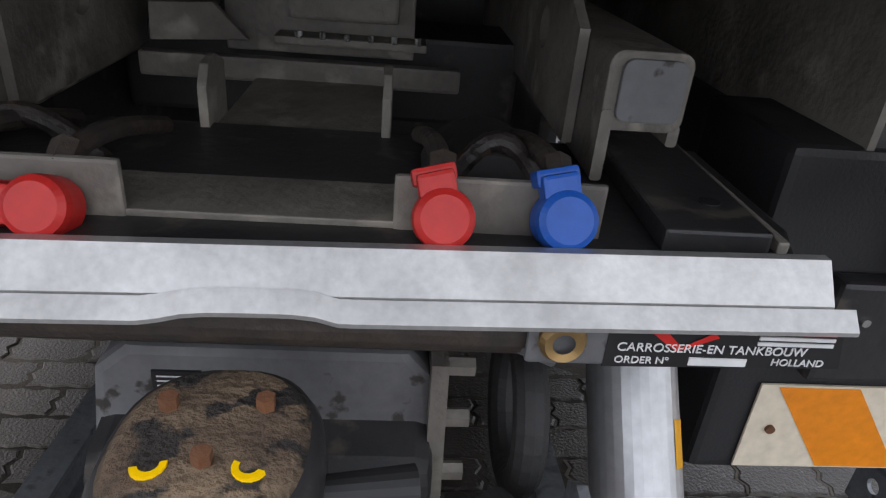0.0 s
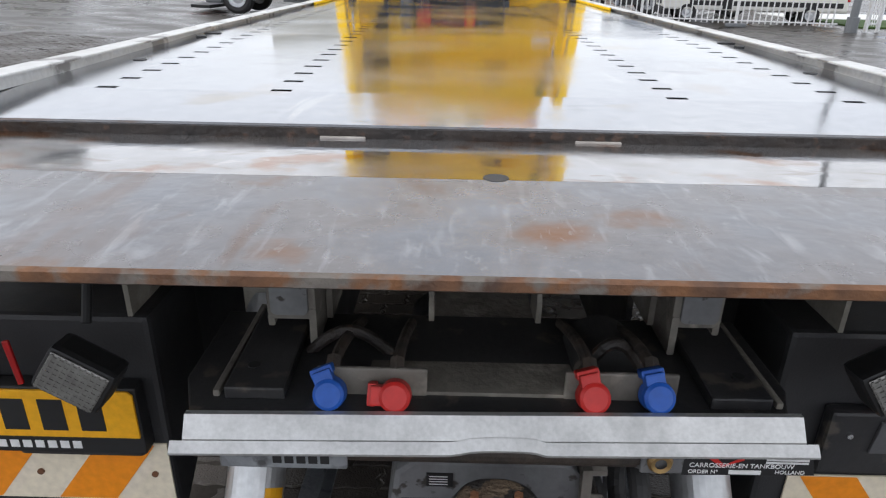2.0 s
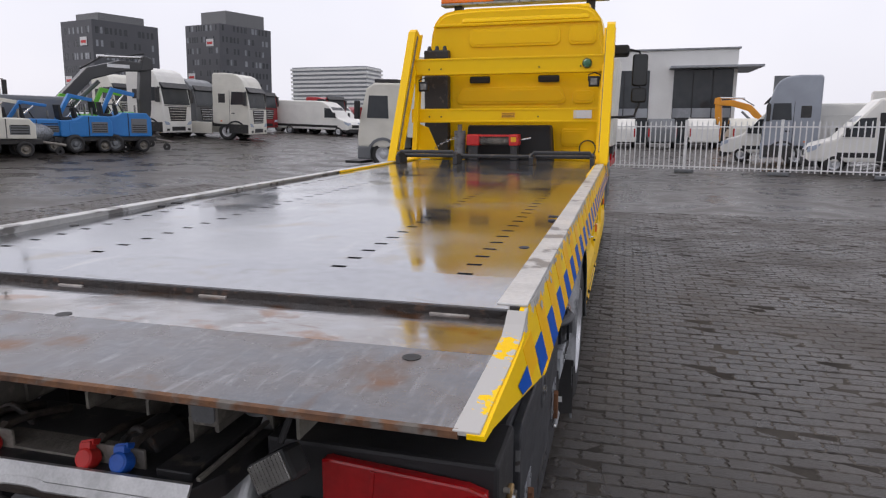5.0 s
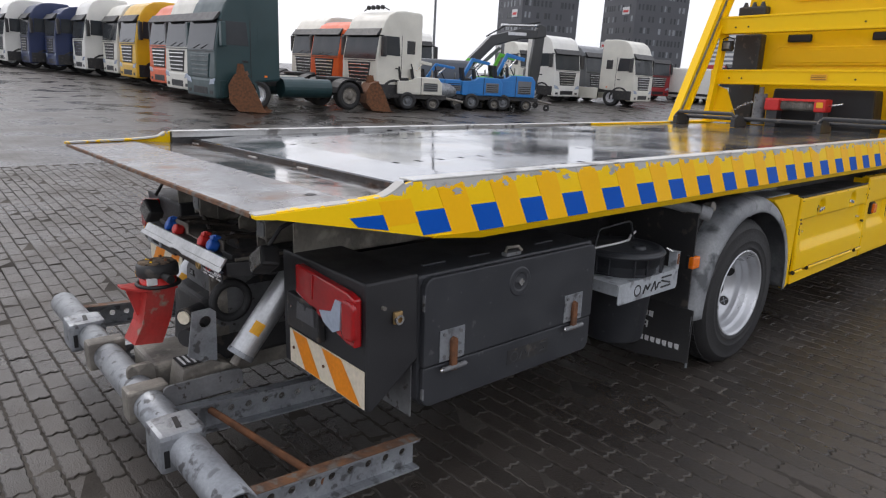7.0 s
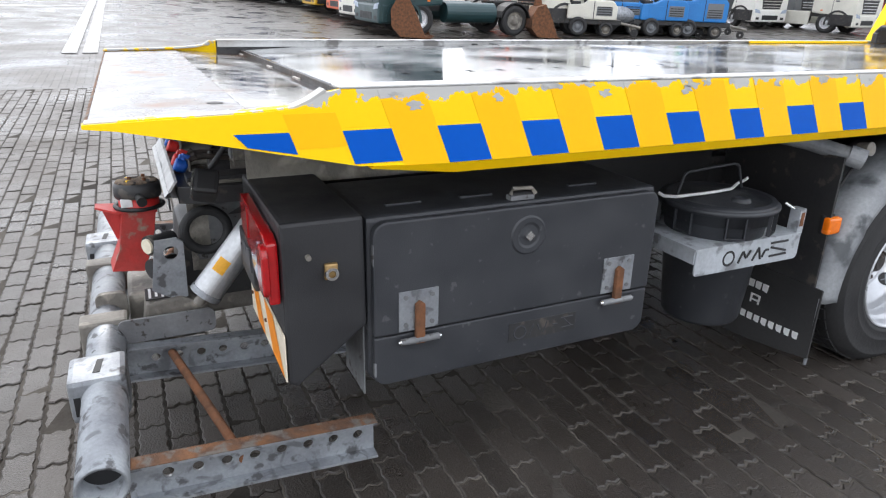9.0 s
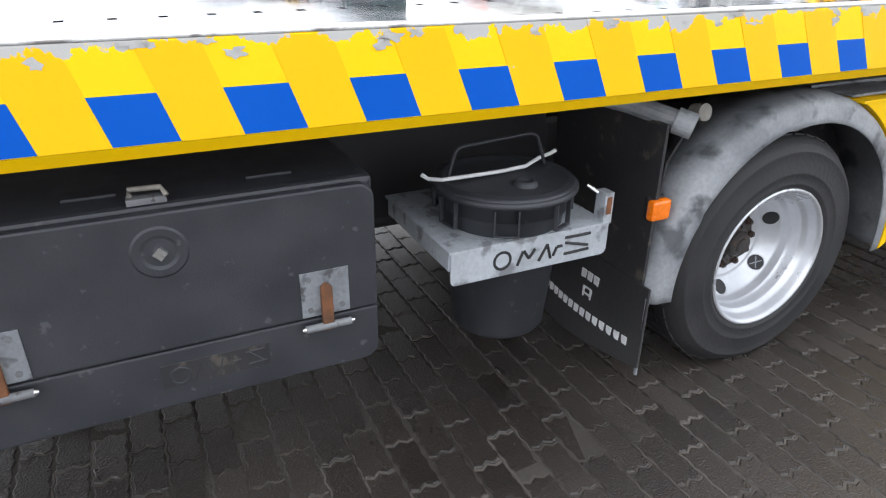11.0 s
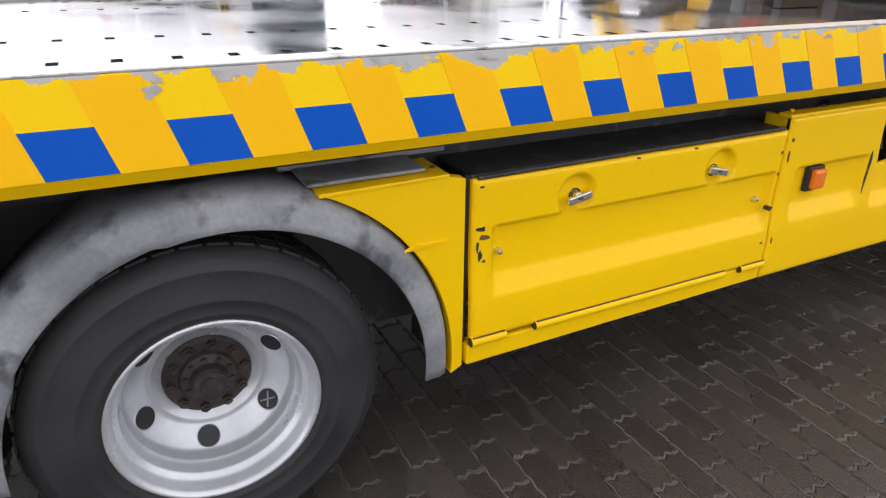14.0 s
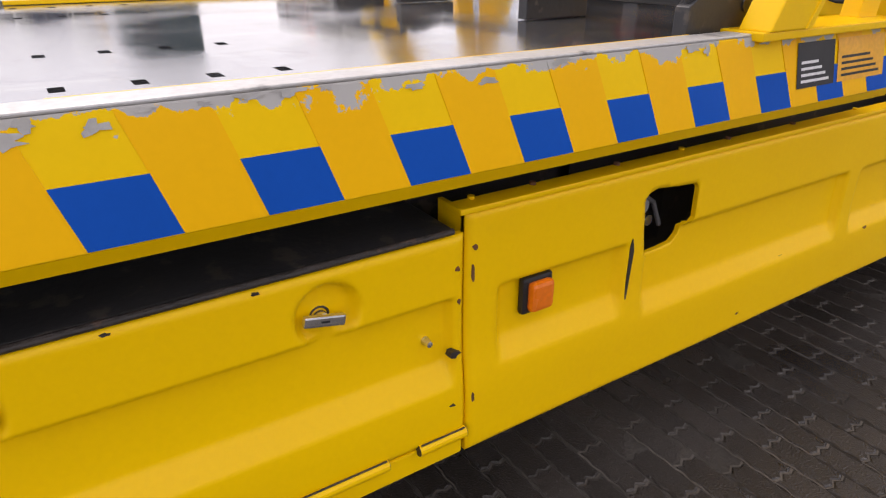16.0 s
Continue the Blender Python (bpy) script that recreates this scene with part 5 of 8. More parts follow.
def side_panels(s):
    x0, x1 = 1.20, 1.242

    def pr(name, pts, a, b, mt, parent, label="", bevel=0.004):
        lo, hi = min(s * a, s * b), max(s * a, s * b)
        return part(name, P(pts, "x", lo, hi, bevel=bevel), mt, parent, label)

    def blot(cy, cz, w, h, lift, mt, parent, seed):
        rnd = random.Random(seed)
        pts = []
        for k in range(9):
            a, q = 2 * math.pi * k / 9, rnd.uniform(0.45, 1.0)
            pts.append((cy + w * q * math.cos(a), cz + h * q * math.sin(a)))
        pr("paint_chip", pts, x1, lift, mt, parent, bevel=0)
    arc = [(3.045 + 0.697 * math.cos(radians(a)), 0.455 + 0.697 * math.sin(radians(a))) for a in range(66, -8, -4)]
    cp = pr("corner_panel", arc[::-1] + [(3.325, 1.092), (3.70, 1.096), (3.778, 1.078), (3.782, 0.405)], x0, x1, YELLOW, TRUCK, "yellow panel cut round the mudguard", bevel=0.003)
    pr("panel_flange", [(3.322, 1.086), (3.72, 1.092), (3.72, 1.102), (3.322, 1.098)], 1.06, x1 + 0.006, YELLOW, cp, bevel=0.003)
    pr("corner_rib", [(3.555, 0.872), (3.60, 0.895), (3.72, 0.889), (3.70, 0.882)], x1, x1 + 0.006, YELLOW, cp, bevel=0.002)
    pr("edge_gap", [(3.786, 0.41), (3.798, 0.41), (3.800, 1.08), (3.786, 1.08)], 1.19, 1.225, BLACK, cp, bevel=0)
    for k, y in enumerate((3.40, 3.47, 3.61, 3.70)):
        part("panel_screw", R((s * 1.17, y, 1.100), (s * 1.17, y, 1.106), 0.009, seg=10), RUST if k % 2 else YELLOW, cp)
    part("panel_top_plate", B(min(s * 0.92, s * 1.055), max(s * 0.92, s * 1.055), 3.26, 3.8, 1.112, 1.128, bevel=0.004), FENDER, TRUCK, "scuffed grey guard top")
    part("panel_top_plate", B(min(s * 1.04, s * 1.21), max(s * 1.04, s * 1.21), 3.30, 3.66, 1.106, 1.118, bevel=0.006), FENDER, TRUCK, "scuffed grey guard top")
    # locker door
    door = pressed_panel(s, "locker_door", 3.802, 5.222, 0.502, 1.070, [(3.868, 5.195, 0.908, 0.725, 0.655)], [(4.200, 0.958, 0.080), (4.868, 0.962, 0.080)], label="yellow pressed-steel locker door, chipped at its edges")
    for k, (y, tilt) in enumerate(((4.212, 10), (4.858, -12))):
        m = Matrix.Translation((s * (x1 + 0.004), y, 0.950 + 0.004 * k)) @ Matrix.Rotation(radians(tilt * s), 4, "X")
        bm = box(bmesh.new(), -0.006, 0.010, -0.048, 0.048, -0.013, 0.013, bevel=0.005, m=m)
        hd = part("latch_handle", bm, CHROME, door, "chrome turn handle")
        part("latch_shaft", R((s * (x1 - 0.03), y, 0.952), (s * (x1 + 0.002), y, 0.952), 0.016), CHROME, hd)
        part("latch_ring", L([(0.018, s * (x1 - 0.022)), (0.021, s * (x1 - 0.018)), (0.025, s * (x1 - 0.022))], (0, y, 0.952), "x", 24), GREASE_AND_GAP, hd)
        part("key_slot", B(-0.004, 0.0105, -0.010, 0.010, -0.0025, 0.0025, m=m), BLACK, hd)
    for y, z in ((3.913, 0.806), (5.125, 0.795)):
        part("door_rivet", L([(0.0, s * (x1 + 0.004)), (0.008, s * (x1 + 0.002)), (0.012, s * (x1 - 0.022))], (0, y, z), "x", 14), CHROME, door)
    for k, (y, z, w, h, up) in enumerate(((3.832, 0.905, 0.020, 0.012, 0), (3.848, 0.875, 0.026, 0.012, 0), (3.832, 0.815, 0.010, 0.030, 0), (3.822, 0.845, 0.006, 0.03, 0), (3.845, 0.79, 0.012, 0.008, 0), (3.83, 1.045, 0.014, 0.006, 0), (5.185, 0.755, 0.022, 0.012, 0.012), (5.205, 0.895, 0.007, 0.012, 0), (5.18, 0.60, 0.012, 0.010, 0.012), (5.08, 0.565, 0.018, 0.008, 0.012), (5.20, 0.985, 0.008, 0.01, 0), (4.72, 1.060, 0.012, 0.004, 0), (4.45, 1.058, 0.01, 0.004, 0))):
        blot(y, z, w, h, x1 + 0.0098 + up, RUST if k % 3 == 1 else GREASE_AND_GAP, door, 40 + k)
    # sill, hinge tubes and their grime line
    sill = pr("door_sill", [(3.790, 0.412), (5.214, 0.428), (5.214, 0.500), (3.790, 0.486)], x0, x1 + 0.016, YELLOW, TRUCK, "yellow sill below the locker", bevel=0.006)
    for y0, y1 in ((3.800, 3.935), (4.056, 4.985), (5.075, 5.218)):
        t = part("hinge_tube", R((s * (x1 + 0.022), y0, 0.503), (s * (x1 + 0.022), y1, 0.503), 0.017, seg=16), YELLOW, sill)
        part("hinge_gap", pipe(bmesh.new(), [(s * (x1 + 0.030), y0 + 0.005, 0.5205), (s * (x1 + 0.030), y1 - 0.005, 0.5205)], 0.0028, 6), GREASE_AND_GAP, t)
        for y in (y0, y1):
            part("tube_end", R((s * (x1 + 0.022), y - 0.0012, 0.503), (s * (x1 + 0.022), y + 0.0012, 0.503), 0.0165, seg=16), GREASE_AND_GAP, t)
    tp = part("locker_top", B(min(s * 0.98, s * 1.232), max(s * 0.98, s * 1.232), 3.80, 5.20, 1.066, 1.082, bevel=0.006), BLACK_STEEL, TRUCK, "black locker top with scraped edge")
    part("rubber_edge", pipe(bmesh.new(), [(s * 1.243, 3.82, 1.074), (s * 1.246, 4.3, 1.078), (s * 1.245, 4.8, 1.080), (s * 1.244, 5.19, 1.082)], 0.008, 10), GREASE_AND_GAP, tp)
    # long front panel with an opening
    hole = [(5.838, 1.030), (5.855, 1.048), (5.884, 1.056), (5.98, 1.046), (6.060, 1.040), (6.075, 1.022), (6.078, 0.925), (6.055, 0.905), (6.046, 0.868), (6.02, 0.845), (5.96, 0.838), (5.890, 0.836), (5.866, 0.85), (5.850, 0.93)]
    fp = pressed_panel(s, "front_panel", 5.226, 8.28, 0.425, 1.122, [(5.318, 5.792, 0.906, 0.735, 0.668), (5.868, 6.98, 0.912, 0.705, 0.640), (7.06, 8.16, 0.912, 0.705, 0.640)], hole=hole, step=0.011, label="yellow pressed-steel side panel with a ragged opening")
    pr("panel_flange", [(5.205, 1.118), (8.28, 1.122), (8.28, 1.137), (5.205, 1.133)], 1.19, x1 + 0.010, YELLOW, fp, bevel=0.004)
    pr("panel_return", [(5.226, 0.43), (5.226, 1.12), (5.240, 1.12), (5.240, 0.43)], 1.12, x1 - 0.004, YELLOW, fp, bevel=0.003)
    pr("panel_crease", [(5.800, 0.70), (5.806, 0.70), (5.816, 0.88), (5.806, 0.92), (5.800, 0.90)], x1, x1 + 0.0125, GREASE_AND_GAP, fp, bevel=0.001)
    for k, y in enumerate((5.27, 5.46, 5.76, 6.03, 6.25, 6.6, 7.0, 7.4)):
        part("panel_screw", R((s * 1.2, y, 1.132), (s * 1.2, y, 1.141), 0.009, seg=10), RUST if k % 3 else YELLOW, fp)
    for k, (y, z, w, h, up) in enumerate(((5.245, 0.96, 0.006, 0.03, 0), (5.25, 1.03, 0.01, 0.01, 0), (5.245, 0.60, 0.006, 0.02, 0.012), (6.62, 0.655, 0.02, 0.004, 0.0), (7.2, 0.64, 0.015, 0.01, 0.012), (6.4, 0.49, 0.014, 0.006, 0.013))):
        blot(y, z, w, h, x1 + 0.0098 + up, RUST, fp, 80 + k)
    for y in (5.465, 7.86):
        lamp = part("side_marker", B(min(s * (x1 - 0.006), s * (x1 + 0.024)), max(s * (x1 - 0.006), s * (x1 + 0.024)), y - 0.036, y + 0.040, 0.795, 0.880, bevel=0.012), ORANGE_LENS, TRUCK, "amber side marker lamp")
        part("marker_back", B(min(s * (x1 - 0.022), s * (x1 + 0.002)), max(s * (x1 - 0.022), s * (x1 + 0.002)), y - 0.052, y + 0.050, 0.783, 0.893, bevel=0.010), BLACK, lamp)
    # black sheet added behind the opening, its colour stands for the shade inside
    part("opening_shade_sheet", B(min(s * 1.02, s * 1.03), max(s * 1.02, s * 1.03), 5.75, 6.2, 0.75, 1.10), BLACK, TRUCK)
    part("valve", R((s * 1.08, 5.93, 0.965), (s * 1.17, 5.93, 0.965), 0.028), GALV, TRUCK)
    part("valve", R((s * 1.08, 5.99, 0.90), (s * 1.15, 5.99, 0.90), 0.018), CHROME, TRUCK)
    part("valve_cable", pipe(bmesh.new(), [(s * 1.15, 5.86, 1.02), (s * 1.17, 5.93, 1.0), (s * 1.15, 6.0, 0.96), (s * 1.16, 6.03, 0.88)], 0.008), MIDDLE, TRUCK)


for side in (1, -1):
    side_panels(side)

# maker's stickers on the rail
for y0, y1, mt, nm in ((6.36, 6.56, BLACK, "black maker's sticker"), (6.58, 6.86, PLATE_YELLOW, "yellow load chart sticker")):
    bm = bmesh.new()
    q = [(y0, 1.425), (y1, 1.425), (y1, 1.295), (y0, 1.295)]
    bm.faces.new([bm.verts.new((HW - 0.015 + (1.455 - z) * 0.19 + 0.004, y, z)) for y, z in q])
    st = part("sticker", bm, mt, TRUCK, nm)
    rows = [(y0 + 0.02, y1 - 0.03 - 0.02 * i, 1.31 + 0.018 * i, 1.318 + 0.018 * i) for i in range(4)]
    for u0, u1, v0, v1 in rows:
        bm = bmesh.new()
        bm.faces.new([bm.verts.new((HW - 0.015 + (1.455 - q) * 0.19 + 0.0048, p, q)) for p, q in ((u0, v0), (u1, v0), (u1, v1), (u0, v1))])
        part("sticker_bar", bm, PRINT if mt is BLACK else BLACK, st)


# headboard, winch and roller bars
def headboard():
    for s in (-1, 1):
        sx = lambda a, b: (min(s * a, s * b), max(s * a, s * b))
        post = part("headboard_post", P([(6.16, 1.468), (6.33, 1.468), (7.24, 3.08), (7.13, 3.14), (7.05, 3.10)], "x", *sx(1.225, 1.325), bevel=0.006), YELLOW, TRUCK, "yellow raked headboard post")
        part("post_groove", P([(6.265, 1.60), (6.295, 1.585), (7.13, 3.03), (7.10, 3.05)], "x", *sx(1.215, 1.2245)), DIRTY_STEEL, post)
        part("post_flange", P([(6.325, 1.47), (6.35, 1.47), (7.26, 3.07), (7.235, 3.085)], "x", *sx(1.19, 1.33), bevel=0.003), YELLOW, post)
        for k in range(3):
            yk, zk = 6.56 + 0.265 * k, 2.02 + 0.45 * k
            part("flange_slot", B(*sx(1.3305, 1.332), yk + 0.0, yk + 0.035, zk - 0.06, zk + 0.06), SCUFF, post)
        part("post_brace", P([(6.98, 2.80), (7.16, 3.0), (7.24, 2.45), (7.19, 2.45)], "x", *sx(1.235, 1.31), bevel=0.004), YELLOW, post)
        part("rear_strut", P([(6.80, 1.44), (6.92, 1.44), (7.12, 2.56), (7.02, 2.56)], "x", *sx(1.16, 1.222), bevel=0.004), YELLOW, TRUCK)
        part("post_foot", B(*sx(1.13, 1.32), 6.14, 6.95, 1.444, 1.468, bevel=0.004), YELLOW, TRUCK)
        part("gusset", P([(s * 1.21, 1.45), (s * 0.86, 1.45), (s * 0.93, 1.60), (s * 1.05, 1.86), (s * 1.21, 1.92)], "y", 7.02, 7.034), YELLOW, TRUCK)
    for z0, z1, y in ((1.925, 2.105, 6.98), (2.535, 2.745, 6.98)):
        bmb = part("headboard_beam", P([(y, z0), (y, z1), (y + 0.10, z1), (y + 0.10, z1 - 0.02), (y + 0.02, z1 - 0.03), (y + 0.02, z0 + 0.03), (y + 0.10, z0 + 0.02), (y + 0.10, z0)], "x", -1.27, 1.27, bevel=0.004), YELLOW, TRUCK, "yellow folded headboard beam")
        part("beam_lip", B(-1.25, 1.25, y - 0.010, y - 0.0005, z1 - 0.026, z1 - 0.004, bevel=0.003), YELLOW, bmb)
        part("beam_lip", B(-1.25, 1.25, y - 0.010, y - 0.0005, z0 + 0.004, z0 + 0.026, bevel=0.003), YELLOW, bmb)
        for x in (-1.02, -0.86, 0.42, 0.93):
            part("beam_bolt", R((x, y - 0.008, z0 + 0.075), (x, y + 0.002, z0 + 0.075), 0.011, seg=6), RUSTY_NUT, bmb)
    lens = part("beacon_lens", L([(0.0, 6.936), (0.035, 6.939), (0.050, 6.953), (0.053, 6.972)], (1.01, 0, 2.640), "y", 24), surface("green_lens", (0.02, 0.16, 0.07), (0.015, 0.12, 0.05), 0.15, bump=0, coat=0.5), TRUCK, "round green lens")
    part("lens_ring", L([(0.053, 6.960), (0.060, 6.962), (0.060, 6.972)], (1.01, 0, 2.640), "y", 24), BLACK, lens)
    for s, z in ((1, 2.430), (-1, 2.400)):
        wl_ = part("work_lamp", B(s * 1.10 - 0.065, s * 1.10 + 0.065, 6.96, 7.04, z - 0.07, z + 0.055, bevel=0.014), BLACK, TRUCK, "small black work lamp hanging from the beam")
        part("lamp_glass", B(s * 1.10 - 0.042, s * 1.10 + 0.042, 6.952, 6.962, z - 0.050, z + 0.030, bevel=0.004), LAMP_GLASS, wl_)
        part("lamp_bracket", pipe(bmesh.new(), [(s * 1.10 - 0.07, 7.0, z), (s * 1.10 - 0.07, 7.0, z + 0.075), (s * 1.10, 7.0, z + 0.10), (s * 1.10 + 0.07, 7.0, z + 0.075), (s * 1.10 + 0.07, 7.0, z)], 0.008, 8), BLACK, wl_)
    lab = part("paper_label", B(0.90, 1.09, 6.9655, 6.9685, 1.975, 2.075), PRINT, TRUCK)
    part("label_edge", B(0.865, 0.90, 6.9655, 6.9685, 1.975, 2.075), CREAM, lab)
    lab = part("type_label", B(-0.05, 0.13, 6.9655, 6.9685, 1.985, 2.055), PLATE_YELLOW, TRUCK)
    bars("label_bars", [(-0.04, 0.12, 1.995 + 0.018 * i, 2.002 + 0.018 * i) for i in range(3)], lambda a, b: (a, 6.9650, b), RUST, lab)
    # winch
    w = part("winch", R((-0.40, 7.0, 1.70), (0.12, 7.0, 1.70), 0.055, seg=28), DIRTY_STEEL, TRUCK, "cable winch with red gear cases")
    for x0, x1 in ((-0.50, -0.33), (0.06, 0.19)):
        part("winch_case", B(x0, x1, 6.90, 7.10, 1.63, 1.775, bevel=0.02), RED, w)
        part("winch_foot", B(x0 + 0.02, x1 - 0.02, 6.93, 7.07, 1.44, 1.64, bevel=0.01), BLACK_STEEL, w)
    part("winch_sticker", B(0.09, 0.16, 6.896, 6.90, 1.68, 1.74), PLATE_YELLOW, w)
    part("winch_tie", B(-0.34, 0.07, 6.92, 6.95, 1.745, 1.772, bevel=0.004), RED, w)
    for i in range(14):
        part("cable_turn", L([(0.058 + 0.008 * math.cos(a), -0.31 + i * 0.026 + 0.008 * math.sin(a)) for a in [2 * math.pi * k / 6 for k in range(7)]], (0, 7.0, 1.70), "x", 20), DIRTY_STEEL, w)
    part("pump_motor", R((-0.62, 7.05, 1.45), (-0.62, 7.05, 1.82), 0.075), GREY_PAINT, TRUCK, "grey cylindrical motor")
    part("motor_cap", R((-0.62, 7.05, 1.82), (-0.62, 7.05, 1.9), 0.03), DIRTY_STEEL, TRUCK)
    part("lock_lever", R((0.18, 7.0, 1.70), (0.34, 6.98, 1.73), 0.010), CHROME, TRUCK)
    for i in range(9):
        k = i / 8
        cz = 1.56 + 0.16 * math.sin(k * 1.5)
        part("chain_link", L([(0.013 + 0.0045 * math.cos(a), 0.0045 * math.sin(a)) for a in [2 * math.pi * q / 6 for q in range(7)]], (-0.98 + 0.32 * k, 7.0, cz), "y" if i % 2 else "z", 12), CHROME, w)
    # roller bars lying on the deck
    part("roller_bar", R((-1.19, 6.24, 1.530), (1.19, 6.24, 1.530), 0.022), BLACK_STEEL, TRUCK, "long black roller bar")
    for x0, x1 in ((-1.13, -0.42), (0.48, 1.16)):
        rb = part("hoop_bar", pipe(bmesh.new(), [(x0, 6.02, 1.45), (x0, 6.02, 1.55), (x0 + 0.03, 6.02, 1.585), (x1 - 0.03, 6.02, 1.585), (x1, 6.02, 1.55), (x1, 6.02, 1.45)], 0.022, 14), BLACK_STEEL, TRUCK, "black steel hoop bar")
        for x in (x0, x1):
            part("hoop_arm", P([(5.99, 1.443), (6.28, 1.443), (6.28, 1.53), (6.06, 1.58), (5.99, 1.53)], "x", x - 0.024, x + 0.024, bevel=0.004), BLACK_STEEL, rb)
    part("cable_loop", L([(0.10 + 0.008 * math.cos(a), 0.008 * math.sin(a)) for a in [2 * math.pi * k / 8 for k in range(9)]], (1.05, 7.0, 1.60), "y", 26), BLACK, TRUCK)


headboard()


# cab
def cab():
    yr = 7.56
    half = [(0.50, 3.445), (0.82, 3.43), (0.96, 3.405), (1.05, 3.355), (1.115, 3.27), (1.155, 3.14), (1.19, 2.88), (1.21, 2.5), (1.22, 2.2), (1.215, 1.7), (1.20, 1.15)]
    prof = [(-x, z) for x, z in half[::-1]] + half
    bm = bmesh.new()
    rings = []
    for y, k, top in ((yr, 1.0, 0.0), (8.2, 1.01, 0.05), (9.3, 1.01, 0.03), (9.85, 0.99, -0.25), (10.1, 0.96, -0.75), (10.15, 0.95, -1.0)):
        rings.append([bm.verts.new((x * k, y, z if z < 2.3 else min(z + top, 2.3 + (z - 2.3) * (1 + top / 1.16)))) for x, z in prof])
    for a, b in zip(rings, rings[1:]):
        for i in range(len(prof)):
            j = (i + 1) % len(prof)
            bm.faces.new((a[i], a[j], b[j], b[i]))
    bm.faces.new(rings[0])
    bm.faces.new(rings[-1][::-1])
    bmesh.ops.recalc_face_normals(bm, faces=bm.faces)
    bmesh.ops.bevel(bm, geom=[e for e in bm.edges if len(e.link_faces) == 2 and e.calc_face_angle() > 0.9], offset=0.05, segments=3, affect="EDGES")
    c = part("cab", bm, YELLOW, TRUCK, "yellow truck cab with pressed rear wall")
    # pressed rear wall
    y = yr
    def press(x0, x1, z0, z1, r=0.05, deep=0.022, cut=0.0):
        ring = [(x0 + r, z0), (x1 - r, z0), (x1, z0 + r), (x1 - cut, z1 - r), (x1 - r - cut, z1), (x0 + r + cut, z1), (x0 + cut, z1 - r), (x0, z0 + r)]
        part("wall_press", P(ring, "y", y - deep, y + 0.01, bevel=0.012), YELLOW, c)
        inner = [(x0 + r + 0.035, z0 + 0.035), (x1 - r - 0.035, z0 + 0.035), (x1 - 0.035, z0 + r + 0.02), (x1 - cut - 0.035, z1 - r - 0.02), (x1 - r - cut - 0.02, z1 - 0.035), (x0 + r + cut + 0.02, z1 - 0.035), (x0 + cut + 0.035, z1 - r - 0.02), (x0 + 0.035, z0 + r + 0.02)]
        if z1 - z0 > 0.16:
            part("press_field", P(inner, "y", y - deep - 0.007, y - deep + 0.004, bevel=0.006), YELLOW, c)
    press(-0.62, 0.62, 2.93, 3.17)
    press(0.72, 1.08, 2.93, 3.17, r=0.04)
    press(-0.80, 0.72, 2.17, 2.40, cut=0.05)
    press(-0.72, 0.62, 2.11, 2.15, r=0.012)
    press(-0.45, 0.74, 2.60, 2.64, r=0.012)
    press(0.66, 1.06, 1.60, 1.84, r=0.04)
    press(0.66, 1.06, 1.38, 1.56, r=0.04)
    press(0.80, 1.08, 2.17, 2.34, r=0.04)
    part("roof_ridge", P([(-1.13, 3.21), (1.13, 3.21), (1.08, 3.25), (-1.08, 3.25)], "y", y - 0.035, y + 0.02, bevel=0.012), YELLOW, c)
    part("roof_shoulder", P([(y - 0.04, 3.26), (y + 0.10, 3.46), (y + 0.4, 3.475), (y + 0.4, 3.30), (y, 3.24)], "x", -0.72, 0.98, bevel=0.03), YELLOW, c)
    for x in (-0.60, 0.34):
        part("vent_slot", B(x, x + 0.28, y - 0.034, y - 0.015, 2.455, 2.545, bevel=0.02), BLACK, c)
    part("air_intake", B(-1.22, -0.88, 7.40, y - 0.001, 1.45, 2.56, bevel=0.02), BLACK_STEEL, c, "black air intake panel")
    top = part("air_intake", B(-1.23, -0.88, 7.42, y - 0.001, 2.78, 2.90, bevel=0.02), BLACK_STEEL, c)
    for x in (-1.16, -1.05, -0.94):
        part("intake_lug", R((x, 7.46, 2.90), (x, 7.46, 2.955), 0.035, 0.018, seg=12), BLACK_STEEL, top)
    # black block added in place of the dark opening behind the winch
    part("dark_opening_block", P([(-0.62, 1.30), (0.60, 1.30), (0.55, 1.89), (-0.56, 1.89)], "y", 7.25, y - 0.001, bevel=0.03), BLACK, c)
    part("cab_base", B(-1.15, 1.15, 7.58, 10.05, 0.95, 1.16, bevel=0.02), BLACK_STEEL, c)
    for s in (-1, 1):
        sx = lambda a, b: (min(s * a, s * b), max(s * a, s * b))
        part("door_window", P([(8.75, 2.22), (9.72, 2.18), (9.52, 2.86), (8.75, 2.92)], "x", *sx(1.20, 1.240)), GLASS, c)
        part("door_pillar", P([(8.64, 2.12), (8.74, 2.12), (8.74, 2.96), (8.64, 2.96)], "x", *sx(1.20, 1.245)), BLACK, c)
        part("window_trim", P([(8.73, 2.90), (9.54, 2.85), (9.52, 2.92), (8.73, 2.97)], "x", *sx(1.20, 1.243)), BLACK, c)
        part("door_seam", P([(8.62, 1.30), (8.635, 1.30), (8.635, 2.96), (8.62, 2.96)], "x", *sx(1.20, 1.2365)), BLACK, c)
        part("side_swage", P([(7.62, 2.10), (8.60, 2.10), (8.60, 2.125), (7.62, 2.125)], "x", *sx(1.20, 1.2395), bevel=0.004), YELLOW, c)
        part("door_handle", B(*sx(1.225, 1.250), 8.36, 8.44, 1.66, 1.92, bevel=0.01), BLACK, c)
